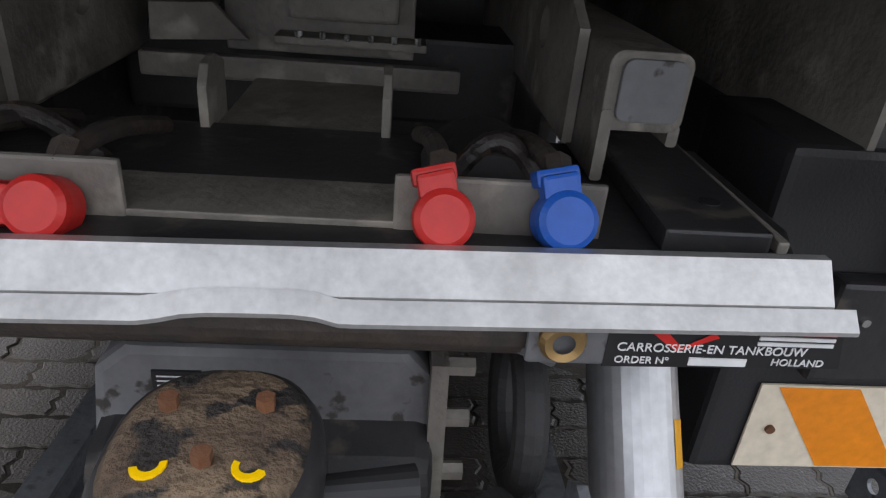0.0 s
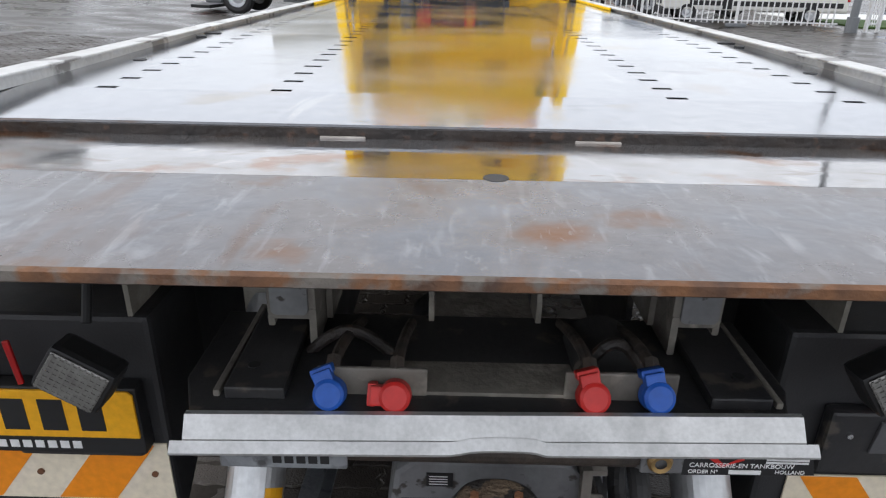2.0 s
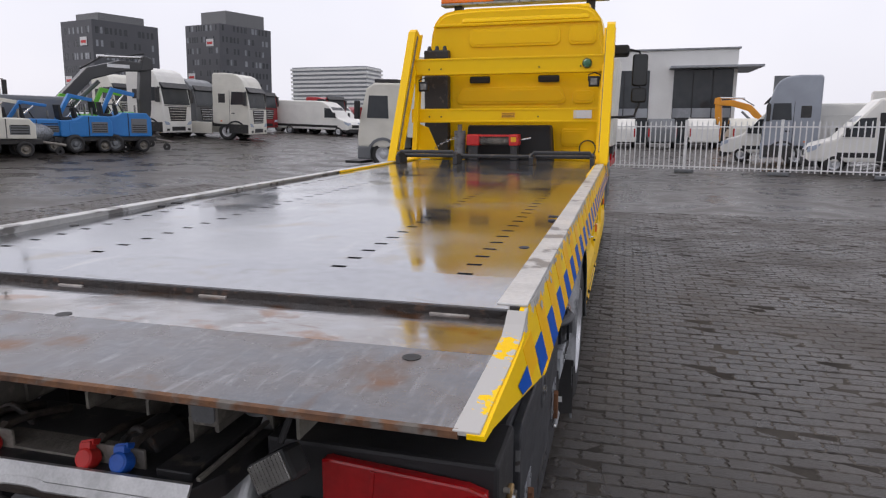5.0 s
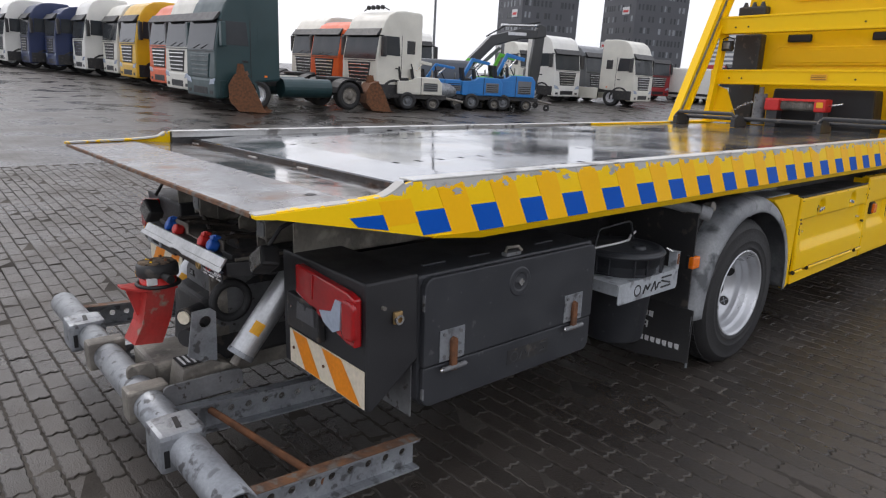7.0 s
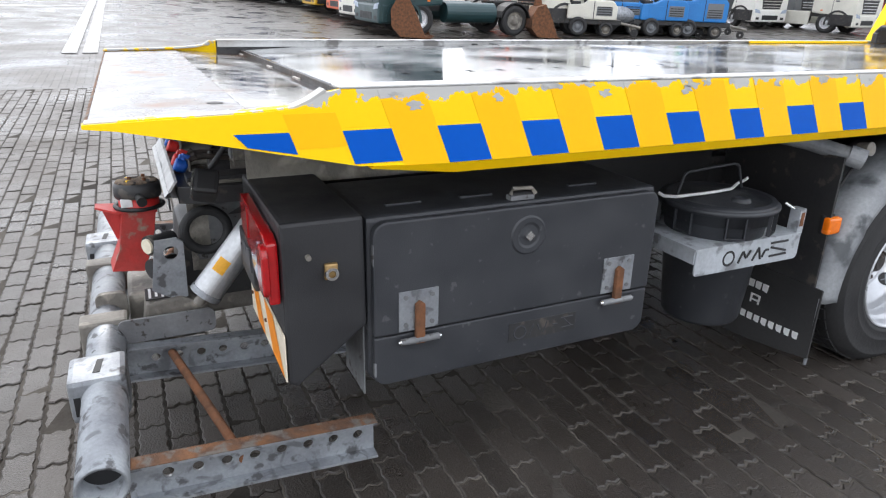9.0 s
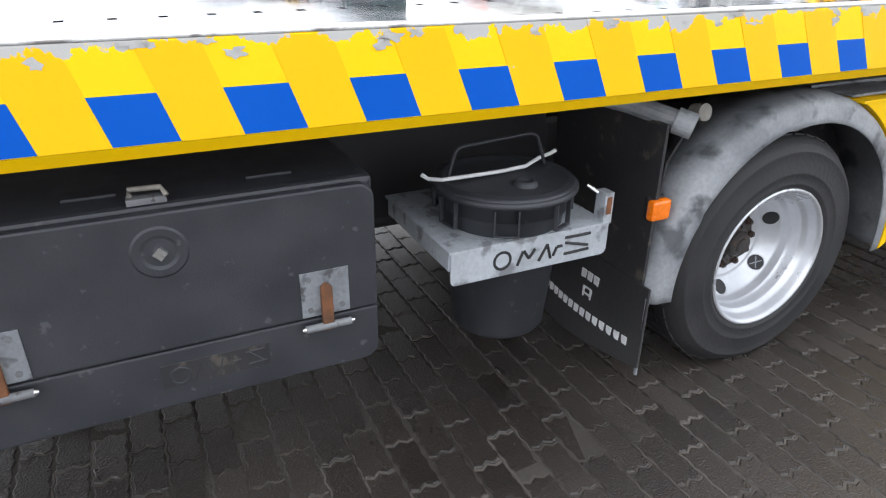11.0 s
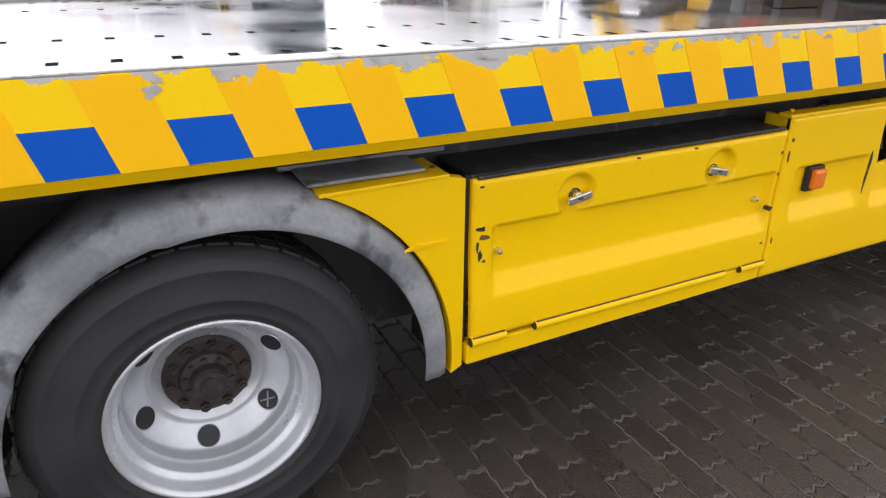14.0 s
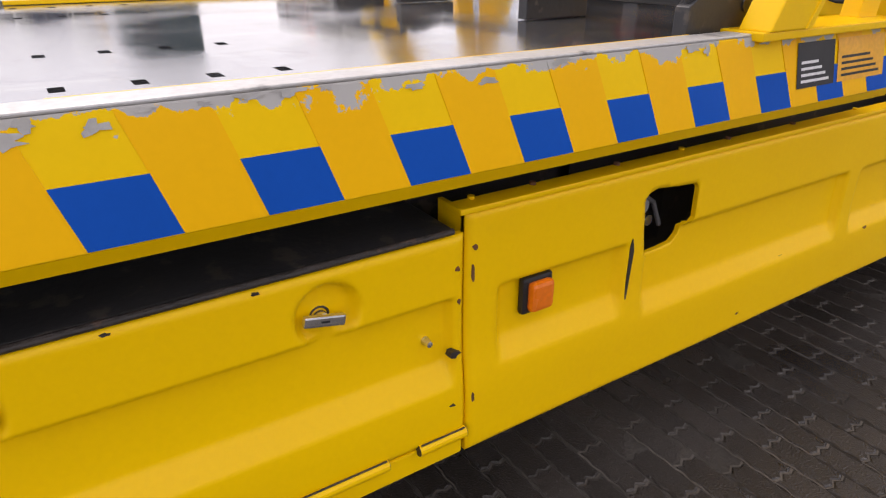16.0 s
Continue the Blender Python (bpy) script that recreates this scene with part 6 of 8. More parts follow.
        part("grab_rail", pipe(bmesh.new(), [(s * 1.225, 8.56, 1.42), (s * 1.262, 8.56, 1.46), (s * 1.262, 8.56, 2.06), (s * 1.225, 8.56, 2.10)], 0.012, 8), YELLOW, c)
        part("wheel_arch", P([(8.75, 0.7), (8.78, 1.1), (8.95, 1.3), (9.6, 1.3), (9.85, 1.1), (9.9, 0.7), (9.8, 0.7), (9.74, 1.05), (9.55, 1.18), (9.02, 1.18), (8.9, 1.05), (8.86, 0.7)], "x", *sx(1.0, 1.28), bevel=0.01), FENDER, c)
        part("corner_cover", B(*sx(1.06, 1.29), 8.1, 8.78, 1.14, 1.42, bevel=0.06), FENDER, c)
        part("step_box", B(*sx(0.9, 1.22), 9.9, 10.1, 0.45, 1.1, bevel=0.04), BLACK, c)
        mr = part("mirror_arm", pipe(bmesh.new(), [(s * 1.20, 9.65, 3.0), (s * 1.46, 9.80, 3.08), (s * 1.66, 9.85, 3.04), (s * 1.69, 9.85, 2.9), (s * 1.69, 9.85, 2.2), (s * 1.62, 9.83, 2.02), (s * 1.20, 9.65, 2.0)], 0.020), BLACK, c, "black mirror bracket with two mirrors")
        part("mirror", P(rounded(min(s * 1.56, s * 1.80), max(s * 1.56, s * 1.80), 2.50, 3.00, 0.05), "y", 9.80, 9.92, bevel=0.02), BLACK, mr)
        part("mirror_glass", P(rounded(min(s * 1.58, s * 1.78), max(s * 1.58, s * 1.78), 2.52, 2.98, 0.045), "y", 9.792, 9.799), GLASS, mr)
        part("mirror", P(rounded(min(s * 1.56, s * 1.80), max(s * 1.56, s * 1.80), 2.24, 2.47, 0.05), "y", 9.80, 9.92, bevel=0.02), BLACK, mr)
        part("mirror_glass", P(rounded(min(s * 1.58, s * 1.78), max(s * 1.58, s * 1.78), 2.26, 2.45, 0.045), "y", 9.792, 9.799), GLASS, mr)
        part("sun_visor_end", P(rounded(min(s * 1.22, s * 1.50), max(s * 1.22, s * 1.50), 2.96, 3.12, 0.05), "y", 9.5, 9.9, bevel=0.03), BLACK, c)
    part("windscreen", P([(-1.05, 2.15), (1.05, 2.15), (0.98, 3.0), (-0.98, 3.0)], "y", 10.1, 10.22), GLASS, c)
    # roof light bar
    lb = part("light_bar", B(-1.20, 1.20, 8.20, 8.42, 3.60, 3.635, bevel=0.01), GALV, TRUCK, "amber roof light bar with clear middle")
    for x0, x1, mt in ((-1.2, -0.42, ORANGE_LENS), (0.42, 1.2, ORANGE_LENS), (-0.415, -0.14, GREY_PAINT), (0.14, 0.415, GREY_PAINT), (-0.135, 0.135, PRINT)):
        part("bar_lens", B(x0, x1, 8.21, 8.41, 3.636, 3.745, bevel=0.015), mt, lb)
    for x in (-0.95, 0.95):
        part("bar_foot", B(x - 0.06, x + 0.06, 8.25, 8.37, 3.42, 3.60, bevel=0.01), BLACK, lb)


cab()


# rear underrun frame
def underrun():
    u = part("underrun_tube", L([(0.060, -1.28), (0.070, -1.30), (0.070, 1.30), (0.060, 1.30), (0.060, 0.9)], (0, -0.585, 0.415), "x", 36), GALV, TRUCK, "scuffed galvanised underrun tube", smooth=True)
    part("tube_bore", L([(0.0, 1.20), (0.0605, 1.20), (0.0605, 1.299)], (0, -0.585, 0.415), "x", 30), BLACK, u)
    for x in (0.72, -0.72):
        sl = part("tube_sleeve", B(x - 0.07, x + 0.11, -0.69, -0.51, 0.34, 0.50, bevel=0.02), GALV, u)
        part("sleeve_slot", B(x + 0.109, x + 0.1115, -0.675, -0.655, 0.37, 0.44), BLACK, sl)
        part("slot_notch", P([(x - 0.02, -0.60), (x + 0.07, -0.612), (x + 0.07, -0.590), (x - 0.02, -0.580)], "z", 0.4995, 0.502), BLACK, sl)
    for x in (0.33, -0.33):
        part("tube_clamp", B(x - 0.05, x + 0.05, -0.675, -0.50, 0.35, 0.495, bevel=0.015), DIRTY_STEEL, u)
    for s in (-1, 1):
        for x, y1 in ((1.20, 0.23), (0.45, 0.75)):
            xx = s * x
            zf = -0.06 * (y1 + 0.53)
            nh = int((y1 + 0.45) / 0.085)
            arm = part("underrun_arm", plate_with_holes(xx - 0.028, [(-0.53, 0.263), (y1, 0.263 + zf), (y1, 0.402 + zf), (-0.53, 0.402)], [(-0.42 + 0.085 * k, 0.337 - 0.06 * (0.11 + 0.085 * k), 0.017) for k in range(nh)], 0.009, lambda a, b, c: (c, a, b)), GALV, TRUCK, "galvanised channel arm with punched holes")
            for z0 in (0.263, 0.393):
                part("arm_flange", P([(-0.53, z0), (y1, z0 + zf), (y1, z0 + 0.009 + zf), (-0.53, z0 + 0.009)], "x", xx - 0.0185, xx + 0.028), GALV, arm)
            part("rusty_flange", P([(-0.53, 0.4022), (y1, 0.4022 + zf), (y1, 0.4045 + zf), (-0.53, 0.4045)], "x", xx - 0.029, xx + 0.029), MOTTLED_RUST if x > 1 else GALV, arm)
    part("rusty_rod", R((0.47, -0.36, 0.36), (1.18, -0.20, 0.31), 0.016), RUST, TRUCK, "rusty tie rod")
    part("rusty_rod", R((-0.47, -0.36, 0.36), (-1.18, -0.20, 0.31), 0.016), RUST, TRUCK, "rusty tie rod")
    bf = part("boom_foot", B(-0.16, 0.16, -0.50, 0.4, 0.36, 0.50, bevel=0.02), DIRTY_STEEL, TRUCK, "grimy boom foot")
    part("foot_block", P([(-0.46, 0.36), (-0.22, 0.36), (-0.20, 0.50), (-0.30, 0.545), (-0.43, 0.53)], "x", 0.20, 0.36, bevel=0.012), DIRTY_STEEL, bf)
    dp = part("data_plate", P([(0.225, -0.43), (0.345, -0.43), (0.345, -0.32), (0.225, -0.32)], "z", 0.540, 0.5445), BLACK, bf, "black data plate with pale print bars")
    for k in range(4):
        part("print_bar", B(0.235, 0.335 - 0.012 * (k % 2), -0.418 + 0.024 * k, -0.408 + 0.024 * k, 0.5446, 0.546), PRINT, dp)
    part("foot_cheek", P(rounded(-0.54, -0.18, 0.40, 0.50, 0.028), "x", 0.405, 0.417, bevel=0.003), GREY_PAINT, bf)
    part("clamp_ear", P(rounded(-0.62, -0.50, 0.40, 0.53, 0.03), "x", 0.16, 0.19, bevel=0.004), DIRTY_STEEL, bf)
    part("side_plate", plate_with_holes(0.335, [(-0.40, 0.58), (-0.30, 0.52), (-0.27, 0.54), (-0.265, 0.77), (-0.29, 0.79), (-0.37, 0.785)], [(-0.315, 0.73, 0.028)], 0.012, lambda a, b, c: (c, a, b)), GALV, TRUCK, "galvanised side plate with a hole")
    part("pivot_housing", P([(-0.30, 0.45), (0.35, 0.45), (0.35, 0.84), (0.0, 0.86), (-0.27, 0.78)], "x", -0.17, 0.19, bevel=0.02), BLACK_STEEL, TRUCK)
    for z, capped in ((0.755, True), (0.655, False)):
        sk = part("power_socket", R((0.24, -0.30, z), (0.30, -0.385, z), 0.036, seg=22), BLACK, TRUCK, "black power socket")
        part("socket_ring", R((0.292, -0.374, z), (0.305, -0.392, z), 0.041, seg=22), BLACK_STEEL, sk)
        if capped:
            part("socket_lid", R((0.305, -0.393, z), (0.310, -0.400, z), 0.030, seg=22), CREAM, sk, "cream socket lid")
    # red fork holder with a corroded black knob
    kx, ky = 0.012, -0.405
    egg = lambda rx, ry, z, dx=0.0, dy=0.0: [(kx + dx + rx * math.copysign(abs(math.cos(a)) ** 0.8, math.cos(a)), ky + dy + ry * math.copysign(abs(math.sin(a)) ** 0.8, math.sin(a)), z) for a in (2 * math.pi * k / 32 for k in range(32))]
    rf = part("fork_holder", loft([[(0.075, -0.345, 0.835), (0.075, -0.475, 0.835), (-0.065, -0.475, 0.835), (-0.065, -0.345, 0.835)], [(0.07, -0.36, 0.75), (0.07, -0.49, 0.75), (-0.05, -0.50, 0.75), (-0.05, -0.37, 0.75)], [(0.065, -0.375, 0.68), (0.065, -0.505, 0.67), (-0.055, -0.515, 0.67), (-0.055, -0.39, 0.68)], [(0.06, -0.42, 0.562), (0.055, -0.545, 0.575), (-0.075, -0.555, 0.575), (-0.065, -0.435, 0.562)]]), RED_PAINT, TRUCK, "worn red fork holder with corroded black knob")
    part("holder_wing", loft([[(0.085, -0.34, 0.838), (-0.07, -0.34, 0.838), (-0.07, -0.34, 0.828), (0.085, -0.34, 0.828)], [(0.075, -0.50, 0.842), (-0.065, -0.50, 0.842), (-0.065, -0.50, 0.832), (0.075, -0.50, 0.832)], [(0.03, -0.575, 0.856), (-0.03, -0.575, 0.856), (-0.03, -0.575, 0.848), (0.03, -0.575, 0.848)]]), RED_PAINT, rf)
    part("wing_rib", P([(-0.555, 0.845), (-0.48, 0.832), (-0.49, 0.72), (-0.51, 0.70)], "x", -0.004, 0.008, bevel=0.002), RED_PAINT, rf)
    part("holder_collar", loft([egg(0.080, 0.082, 0.836), egg(0.076, 0.080, 0.85), egg(0.074, 0.080, 0.895)]), RED, rf, smooth=True)
    part("holder_ring", L([(0.088, 0.838), (0.100, 0.842), (0.104, 0.850), (0.098, 0.857), (0.086, 0.855)], (kx, ky, 0), "z", 32), BLACK, rf, smooth=True)
    lichen = surface("lichen_rust", (0.19, 0.135, 0.085), (0.075, 0.05, 0.035), 0.75, 0.0, scale=18, fine=140, bump=0.9, spots=(0.025, 0.021, 0.018), spot_scale=26, spot_at=(0.54, 0.58))
    part("holder_cap", loft([egg(0.078, 0.090, 0.888), egg(0.082, 0.094, 0.90), egg(0.080, 0.092, 0.935), egg(0.072, 0.085, 0.950)]), BLACK_STEEL, rf, smooth=True)
    top = part("cap_top", loft([egg(0.072, 0.085, 0.9485), egg(0.060, 0.076, 0.957), egg(0.035, 0.045, 0.960), egg(0.004, 0.004, 0.961)]), lichen, rf, "corroded cast knob top with bolts and yellow paint dabs", smooth=True)
    for dx, dy in ((-0.036, 0.028), (0.034, 0.030), (0.002, -0.026)):
        part("cap_bolt", R((kx + dx, ky + dy, 0.952), (kx + dx, ky + dy, 0.970), 0.0075, seg=6), RUST, top)
    for dx, tw in ((-0.032, 0.3), (0.034, -0.4)):
        m = Matrix.Translation((kx + dx, ky - 0.030, 0.0)) @ Matrix.Rotation(tw, 4, "Z")
        bm = L([(0.007, 0.9615), (0.012, 0.9618), (0.0135, 0.952)], (0, 0, 0), "z", 14)
        bmesh.ops.delete(bm, geom=[v for v in bm.verts if v.co.y > 0.001], context="VERTS")
        bmesh.ops.transform(bm, matrix=m, verts=bm.verts)
        part("paint_dab", bm, YELLOW, top)
    part("holder_label", B(0.070, 0.0885, -0.475, -0.430, 0.858, 0.893, bevel=0.003, m=Matrix.Identity(4)), PRINT, rf)
    part("rubber_grip", R((kx + 0.075, ky + 0.0, 0.900), (kx + 0.15, ky + 0.012, 0.895), 0.015, 0.020), BLACK, rf)
    part("side_knob", R((kx - 0.075, ky - 0.02, 0.885), (kx - 0.115, ky - 0.05, 0.885), 0.022, seg=16), BLACK, rf)
    part("knob_face", R((kx - 0.08, ky - 0.045, 0.885), (kx - 0.085, ky - 0.075, 0.885), 0.016, seg=16), PLATE_YELLOW, rf)


underrun()


# ---- the yard: parked vehicles, machines, buildings, fence ----
LEAN = Matrix.Rotation(radians(2.0), 4, "Y")


def stand(x, y, turn, z=None, lean=True):
    """A pose on the ground at x, y, turned by degrees about the upright; yard things stand square to its slope."""
    z = ground_height(x, y) if z is None else z
    return Matrix.Translation((x, y, z - 0.01)) @ (LEAN if lean and x < -3 else Matrix.Identity(4)) @ Matrix.Rotation(radians(turn), 4, "Z")


def road_wheel(parent, x, y, r=0.5, w=0.3, rim=RIM):
    """Wheel of a parked vehicle, its axle along y; the outer side faces away from the middle."""
    s = 1 if y > 0 else -1
    t = part("tyre", L([(r * 0.58, s * 0.0), (r * 0.8, s * 0.02), (r * 0.95, s * -0.01), (r, s * -0.05), (r, s * (-w)), (r * 0.6, s * (-w))], (x, y, r), "y", 26), RUBBER, parent)
    part("rim", L([(r * 0.60, s * 0.005), (r * 0.52, s * -0.05), (r * 0.35, s * -0.06), (r * 0.22, s * 0.02), (0.0, s * 0.03)], (x, y, r), "y", 22), rim, t)


def tractor(m, col, name="truck_tractor", label="", roof=3.75, chassis_len=6.0, tank=True, grille=BLACK, low=BLACK_STEEL, wide=2.46, lamps=False, group="trucks parked in the yard"):
    """A parked tractor unit that faces local +x, its front bumper at x = 0."""
    t = thing(name, label, "truck", group, m)
    h = wide / 2
    prof = [(-0.05, 0.75), (0.0, 1.0), (-0.02, 1.86), (-0.19, 2.78), (-0.25, 2.95), (-0.40, roof - 0.42), (-0.58, roof - 0.20), (-0.88, roof - 0.05), (-1.3, roof), (-2.12, roof - 0.02), (-2.2, roof - 0.12), (-2.22, 0.95)]
    part("cab", P(prof, "y", -h, h, bevel=0.07), col, t)
    part("windscreen", P([(-0.006, 1.84), (-0.178, 2.78), (-0.25, 2.78), (-0.10, 1.84)], "y", -h + 0.10, h - 0.10), GLASS, t)
    for y0 in (-0.55, 0.1):
        part("wiper", R((0.004, y0, 1.86), (-0.03, y0 + 0.5, 1.99), 0.012, seg=6), BLACK, t)
    part("sun_visor", P([(-0.20, 2.80), (-0.02, 2.70), (0.0, 2.72), (-0.22, 2.99), (-0.27, 2.98)], "y", -h + 0.06, h - 0.06, bevel=0.015), BLACK_STEEL, t)
    part("grille", P([(-0.80, 1.72), (0.80, 1.72), (0.66, 0.98), (-0.66, 0.98)], "x", -0.06, 0.014, bevel=0.02), BLACK if grille is BLACK else low, t)
    part("front_panel_seam", B(-0.02, 0.006, -h + 0.12, h - 0.12, 1.775, 1.80), BLACK, t)
    for i in range(5):
        wd = 0.64 + 0.028 * i
        part("grille_bar", B(0.008, 0.030, -wd, wd, 1.04 + i * 0.14, 1.085 + i * 0.14, bevel=0.008), CHROME if grille is BLACK else GREEN_TRIM, t)
    bump = part("bumper", B(-0.45, 0.02, -h, h, 0.35, 0.95, bevel=0.08), col, t)
    part("bumper_intake", B(-0.1, 0.026, -0.6, 0.6, 0.45, 0.68, bevel=0.02), BLACK, bump)
    for s in (-1, 1):
        part("headlight", P([(s * 0.74, 0.76), (s * 1.16, 0.80), (s * 1.18, 0.98), (s * 0.86, 0.92)], "x", -0.10, 0.030, bevel=0.012), CLEAR_LENS, bump)
        part("fog_lamp", B(-0.1, 0.026, min(s * 0.80, s * 1.05), max(s * 0.80, s * 1.05), 0.46, 0.58, bevel=0.015), BLACK, bump)
        part("side_window", P([(-0.35, 2.02), (-0.38, 2.72), (-1.05, 2.72), (-1.12, 2.0)], "y", min(s * (h - 0.02), s * (h + 0.012)), max(s * (h - 0.02), s * (h + 0.012))), GLASS, t)
        part("door_seam", B(-1.20, -1.18, min(s * (h - 0.01), s * (h + 0.006)), max(s * (h - 0.01), s * (h + 0.006)), 1.0, 2.78), BLACK, t)
        part("marker_lamp", B(-1.75, -1.65, min(s * (h - 0.01), s * (h + 0.015)), max(s * (h - 0.01), s * (h + 0.015)), 1.05, 1.11), ORANGE_LENS, t)
        part("rear_panel_window", P([(-1.45, 2.1), (-1.45, 2.6), (-1.85, 2.6), (-1.85, 2.1)], "y", min(s * (h - 0.02), s * (h + 0.008)), max(s * (h - 0.02), s * (h + 0.008))), low, t)
        part("door_handle", B(-1.08, -0.9, min(s * h, s * (h + 0.02)), max(s * h, s * (h + 0.02)), 1.5, 1.56, bevel=0.006), BLACK, t)
        part("step_well", B(-1.25, -0.1, min(s * (h - 0.03), s * (h + 0.01)), max(s * (h - 0.03), s * (h + 0.01)), 0.4, 0.92, bevel=0.02), low, t)
        mi = part("mirror", B(-0.28, -0.12, min(s * (h + 0.08), s * (h + 0.3)), max(s * (h + 0.08), s * (h + 0.3)), 1.95, 2.7, bevel=0.04), low, t)
        part("mirror_arm", R((-0.2, s * (h - 0.05), 2.72), (-0.2, s * (h + 0.15), 2.72), 0.025), BLACK, mi)
        part("wheel_arch", P([(-0.85 - 0.62 * math.cos(radians(a)), 0.5 + 0.62 * math.sin(radians(a))) for a in range(-10, 191, 20)] + [(-0.85 - 0.53 * math.cos(radians(a)), 0.5 + 0.53 * math.sin(radians(a))) for a in range(190, -11, -20)], "y", min(s * (h - 0.25), s * (h + 0.03)), max(s * (h - 0.25), s * (h + 0.03))), low, t)
        road_wheel(t, -0.85 - 0.55, s * (h - 0.02))
        road_wheel(t, -chassis_len + 1.0, s * (h - 0.05), rim=DIRTY_STEEL)
        part("side_skirt", B(-chassis_len + 1.7, -2.3, min(s * (h - 0.12), s * (h - 0.02)), max(s * (h - 0.12), s * (h - 0.02)), 0.35, 1.0, bevel=0.03), col if not tank else GALV, t) if not tank else part("fuel_tank", R((-chassis_len + 1.75, s * 0.88, 0.72), (-2.4, s * 0.88, 0.72), 0.33, seg=22), col if col is GREEN else GALV, t)
        part("rear_guard", P([(-chassis_len + 1.0 - 0.6 * math.cos(radians(a)), 0.5 + 0.6 * math.sin(radians(a))) for a in range(10, 171, 20)] + [(-chassis_len + 1.0 - 0.56 * math.cos(radians(a)), 0.5 + 0.56 * math.sin(radians(a))) for a in range(170, 9, -20)], "y", min(s * 0.6, s * (h - 0.02)), max(s * 0.6, s * (h - 0.02))), BLACK, t)
        part("frame_rail", B(-chassis_len, -1.8, min(s * 0.36, s * 0.43), max(s * 0.36, s * 0.43), 0.75, 1.0), BLACK_STEEL, t)
    part("coupling_plate", B(-chassis_len + 0.5, -chassis_len + 1.5, -0.45, 0.45, 1.02, 1.14, bevel=0.04), BLACK_STEEL, t)
    if lamps:
        bar = part("lamp_bar", pipe(bmesh.new(), [(-0.8, -0.85, roof + 0.0), (-0.78, -0.6, roof + 0.09), (-0.78, 0.6, roof + 0.09), (-0.8, 0.85, roof + 0.0)], 0.025, 8), BLACK, t)
        for i in range(4):
            part("roof_lamp", R((-0.80, -0.48 + i * 0.32, roof + 0.11), (-0.70, -0.48 + i * 0.32, roof + 0.11), 0.085, seg=14), BLACK, bar)
    return t


GREEN_TRIM = paint("green_grille_trim", (0.05, 0.075, 0.08))
GREEN = paint("dark_green_paint", (0.012, 0.045, 0.05))
ORANGE = paint("orange_paint", (0.75, 0.10, 0.008))
NAVY = paint("navy_paint", (0.015, 0.03, 0.10))
SILVER = paint("silver_paint", (0.30, 0.33, 0.38))
DEEP_RED = paint("deep_red_paint", (0.30, 0.012, 0.016))
SKY_BLUE = paint("machine_blue_paint", (0.02, 0.20, 0.55))
MACHINE_YELLOW = paint("machine_yellow_paint", (0.65, 0.26, 0.01))
LIME = paint("lime_paint", (0.10, 0.45, 0.02))
IVORY = paint("ivory_paint", (0.72, 0.70, 0.62))
TRUCK_YELLOW = paint("truck_yellow_paint", (0.72, 0.42, 0.01))
MID_GREY = paint("mid_grey_paint", (0.16, 0.17, 0.18))

BOOM = paint("charcoal_paint", (0.035, 0.036, 0.038))

# front row, all facing the same way
tractor(stand(-18.9, 7.0, -90), GREEN, label="dark green tractor unit with high roof and dark tank", roof=3.7, low=GREEN, grille=GREEN)
tractor(stand(-22.2, 7.4, -90), IVORY, label="white tractor unit in the parked row", tank=False)
tractor(stand(-25.4, 7.8, -90), ORANGE, label="orange tractor unit in the parked row", roof=3.5)
tractor(stand(-29.0, 7.6, -90), TRUCK_YELLOW, label="yellow tractor unit with dark grille", roof=3.6, low=BLACK)
for i, c in enumerate((IVORY, WHITE, NAVY, NAVY, WHITE, MID_GREY, IVORY, DEEP_RED, MID_GREY, WHITE, DEEP_RED, WHITE, NAVY)):
    tractor(stand(-32.6 - 2.9 * i, 7.8 - 0.72 * i, -90), c, label="parked tractor unit far along the row", roof=(3.6, 3.8, 3.4)[i % 3], chassis_len=5.8)
# second row
tractor(stand(-19.6, 13.6, -90), IVORY, label="ivory tractor unit with high roof lamps", lamps=True, roof=3.7)
tractor(stand(-23.3, 14.2, -90), ORANGE, label="bright orange tractor unit with black grille", roof=3.35)
tractor(stand(-26.6, 15.0, -90), IVORY, label="white tractor unit behind an orange one", roof=3.6)
# right-hand group, side on
tractor(stand(-19.3, 33.2, 8), IVORY, label="white tractor unit with side skirts, seen side on", tank=False, chassis_len=6.2)
tractor(stand(-22.2, 29.8, 2), WHITE, label="white tractor unit beside the excavator", tank=False)
tractor(stand(-22.9, 33.6, 0), MID_GREY, label="dark grey tractor unit between white ones", roof=3.4)
tractor(stand(-30.5, 36.0, -12), IVORY, label="white tractor unit in the back row", roof=3.6)
tractor(stand(-25.0, 44.0, -10), DEEP_RED, label="red tractor unit further back", roof=3.0)
tractor(stand(-21.0, 48.0, -10), DEEP_RED, label="red tractor unit further back", roof=2.9)
tractor(stand(-30.0, 24.5, -25), WHITE, label="white tractor unit behind the blue machines", roof=3.5)
tractor(stand(-28.5, 21.2, -25), MID_GREY, label="grey tractor unit behind the blue machines", roof=3.4)


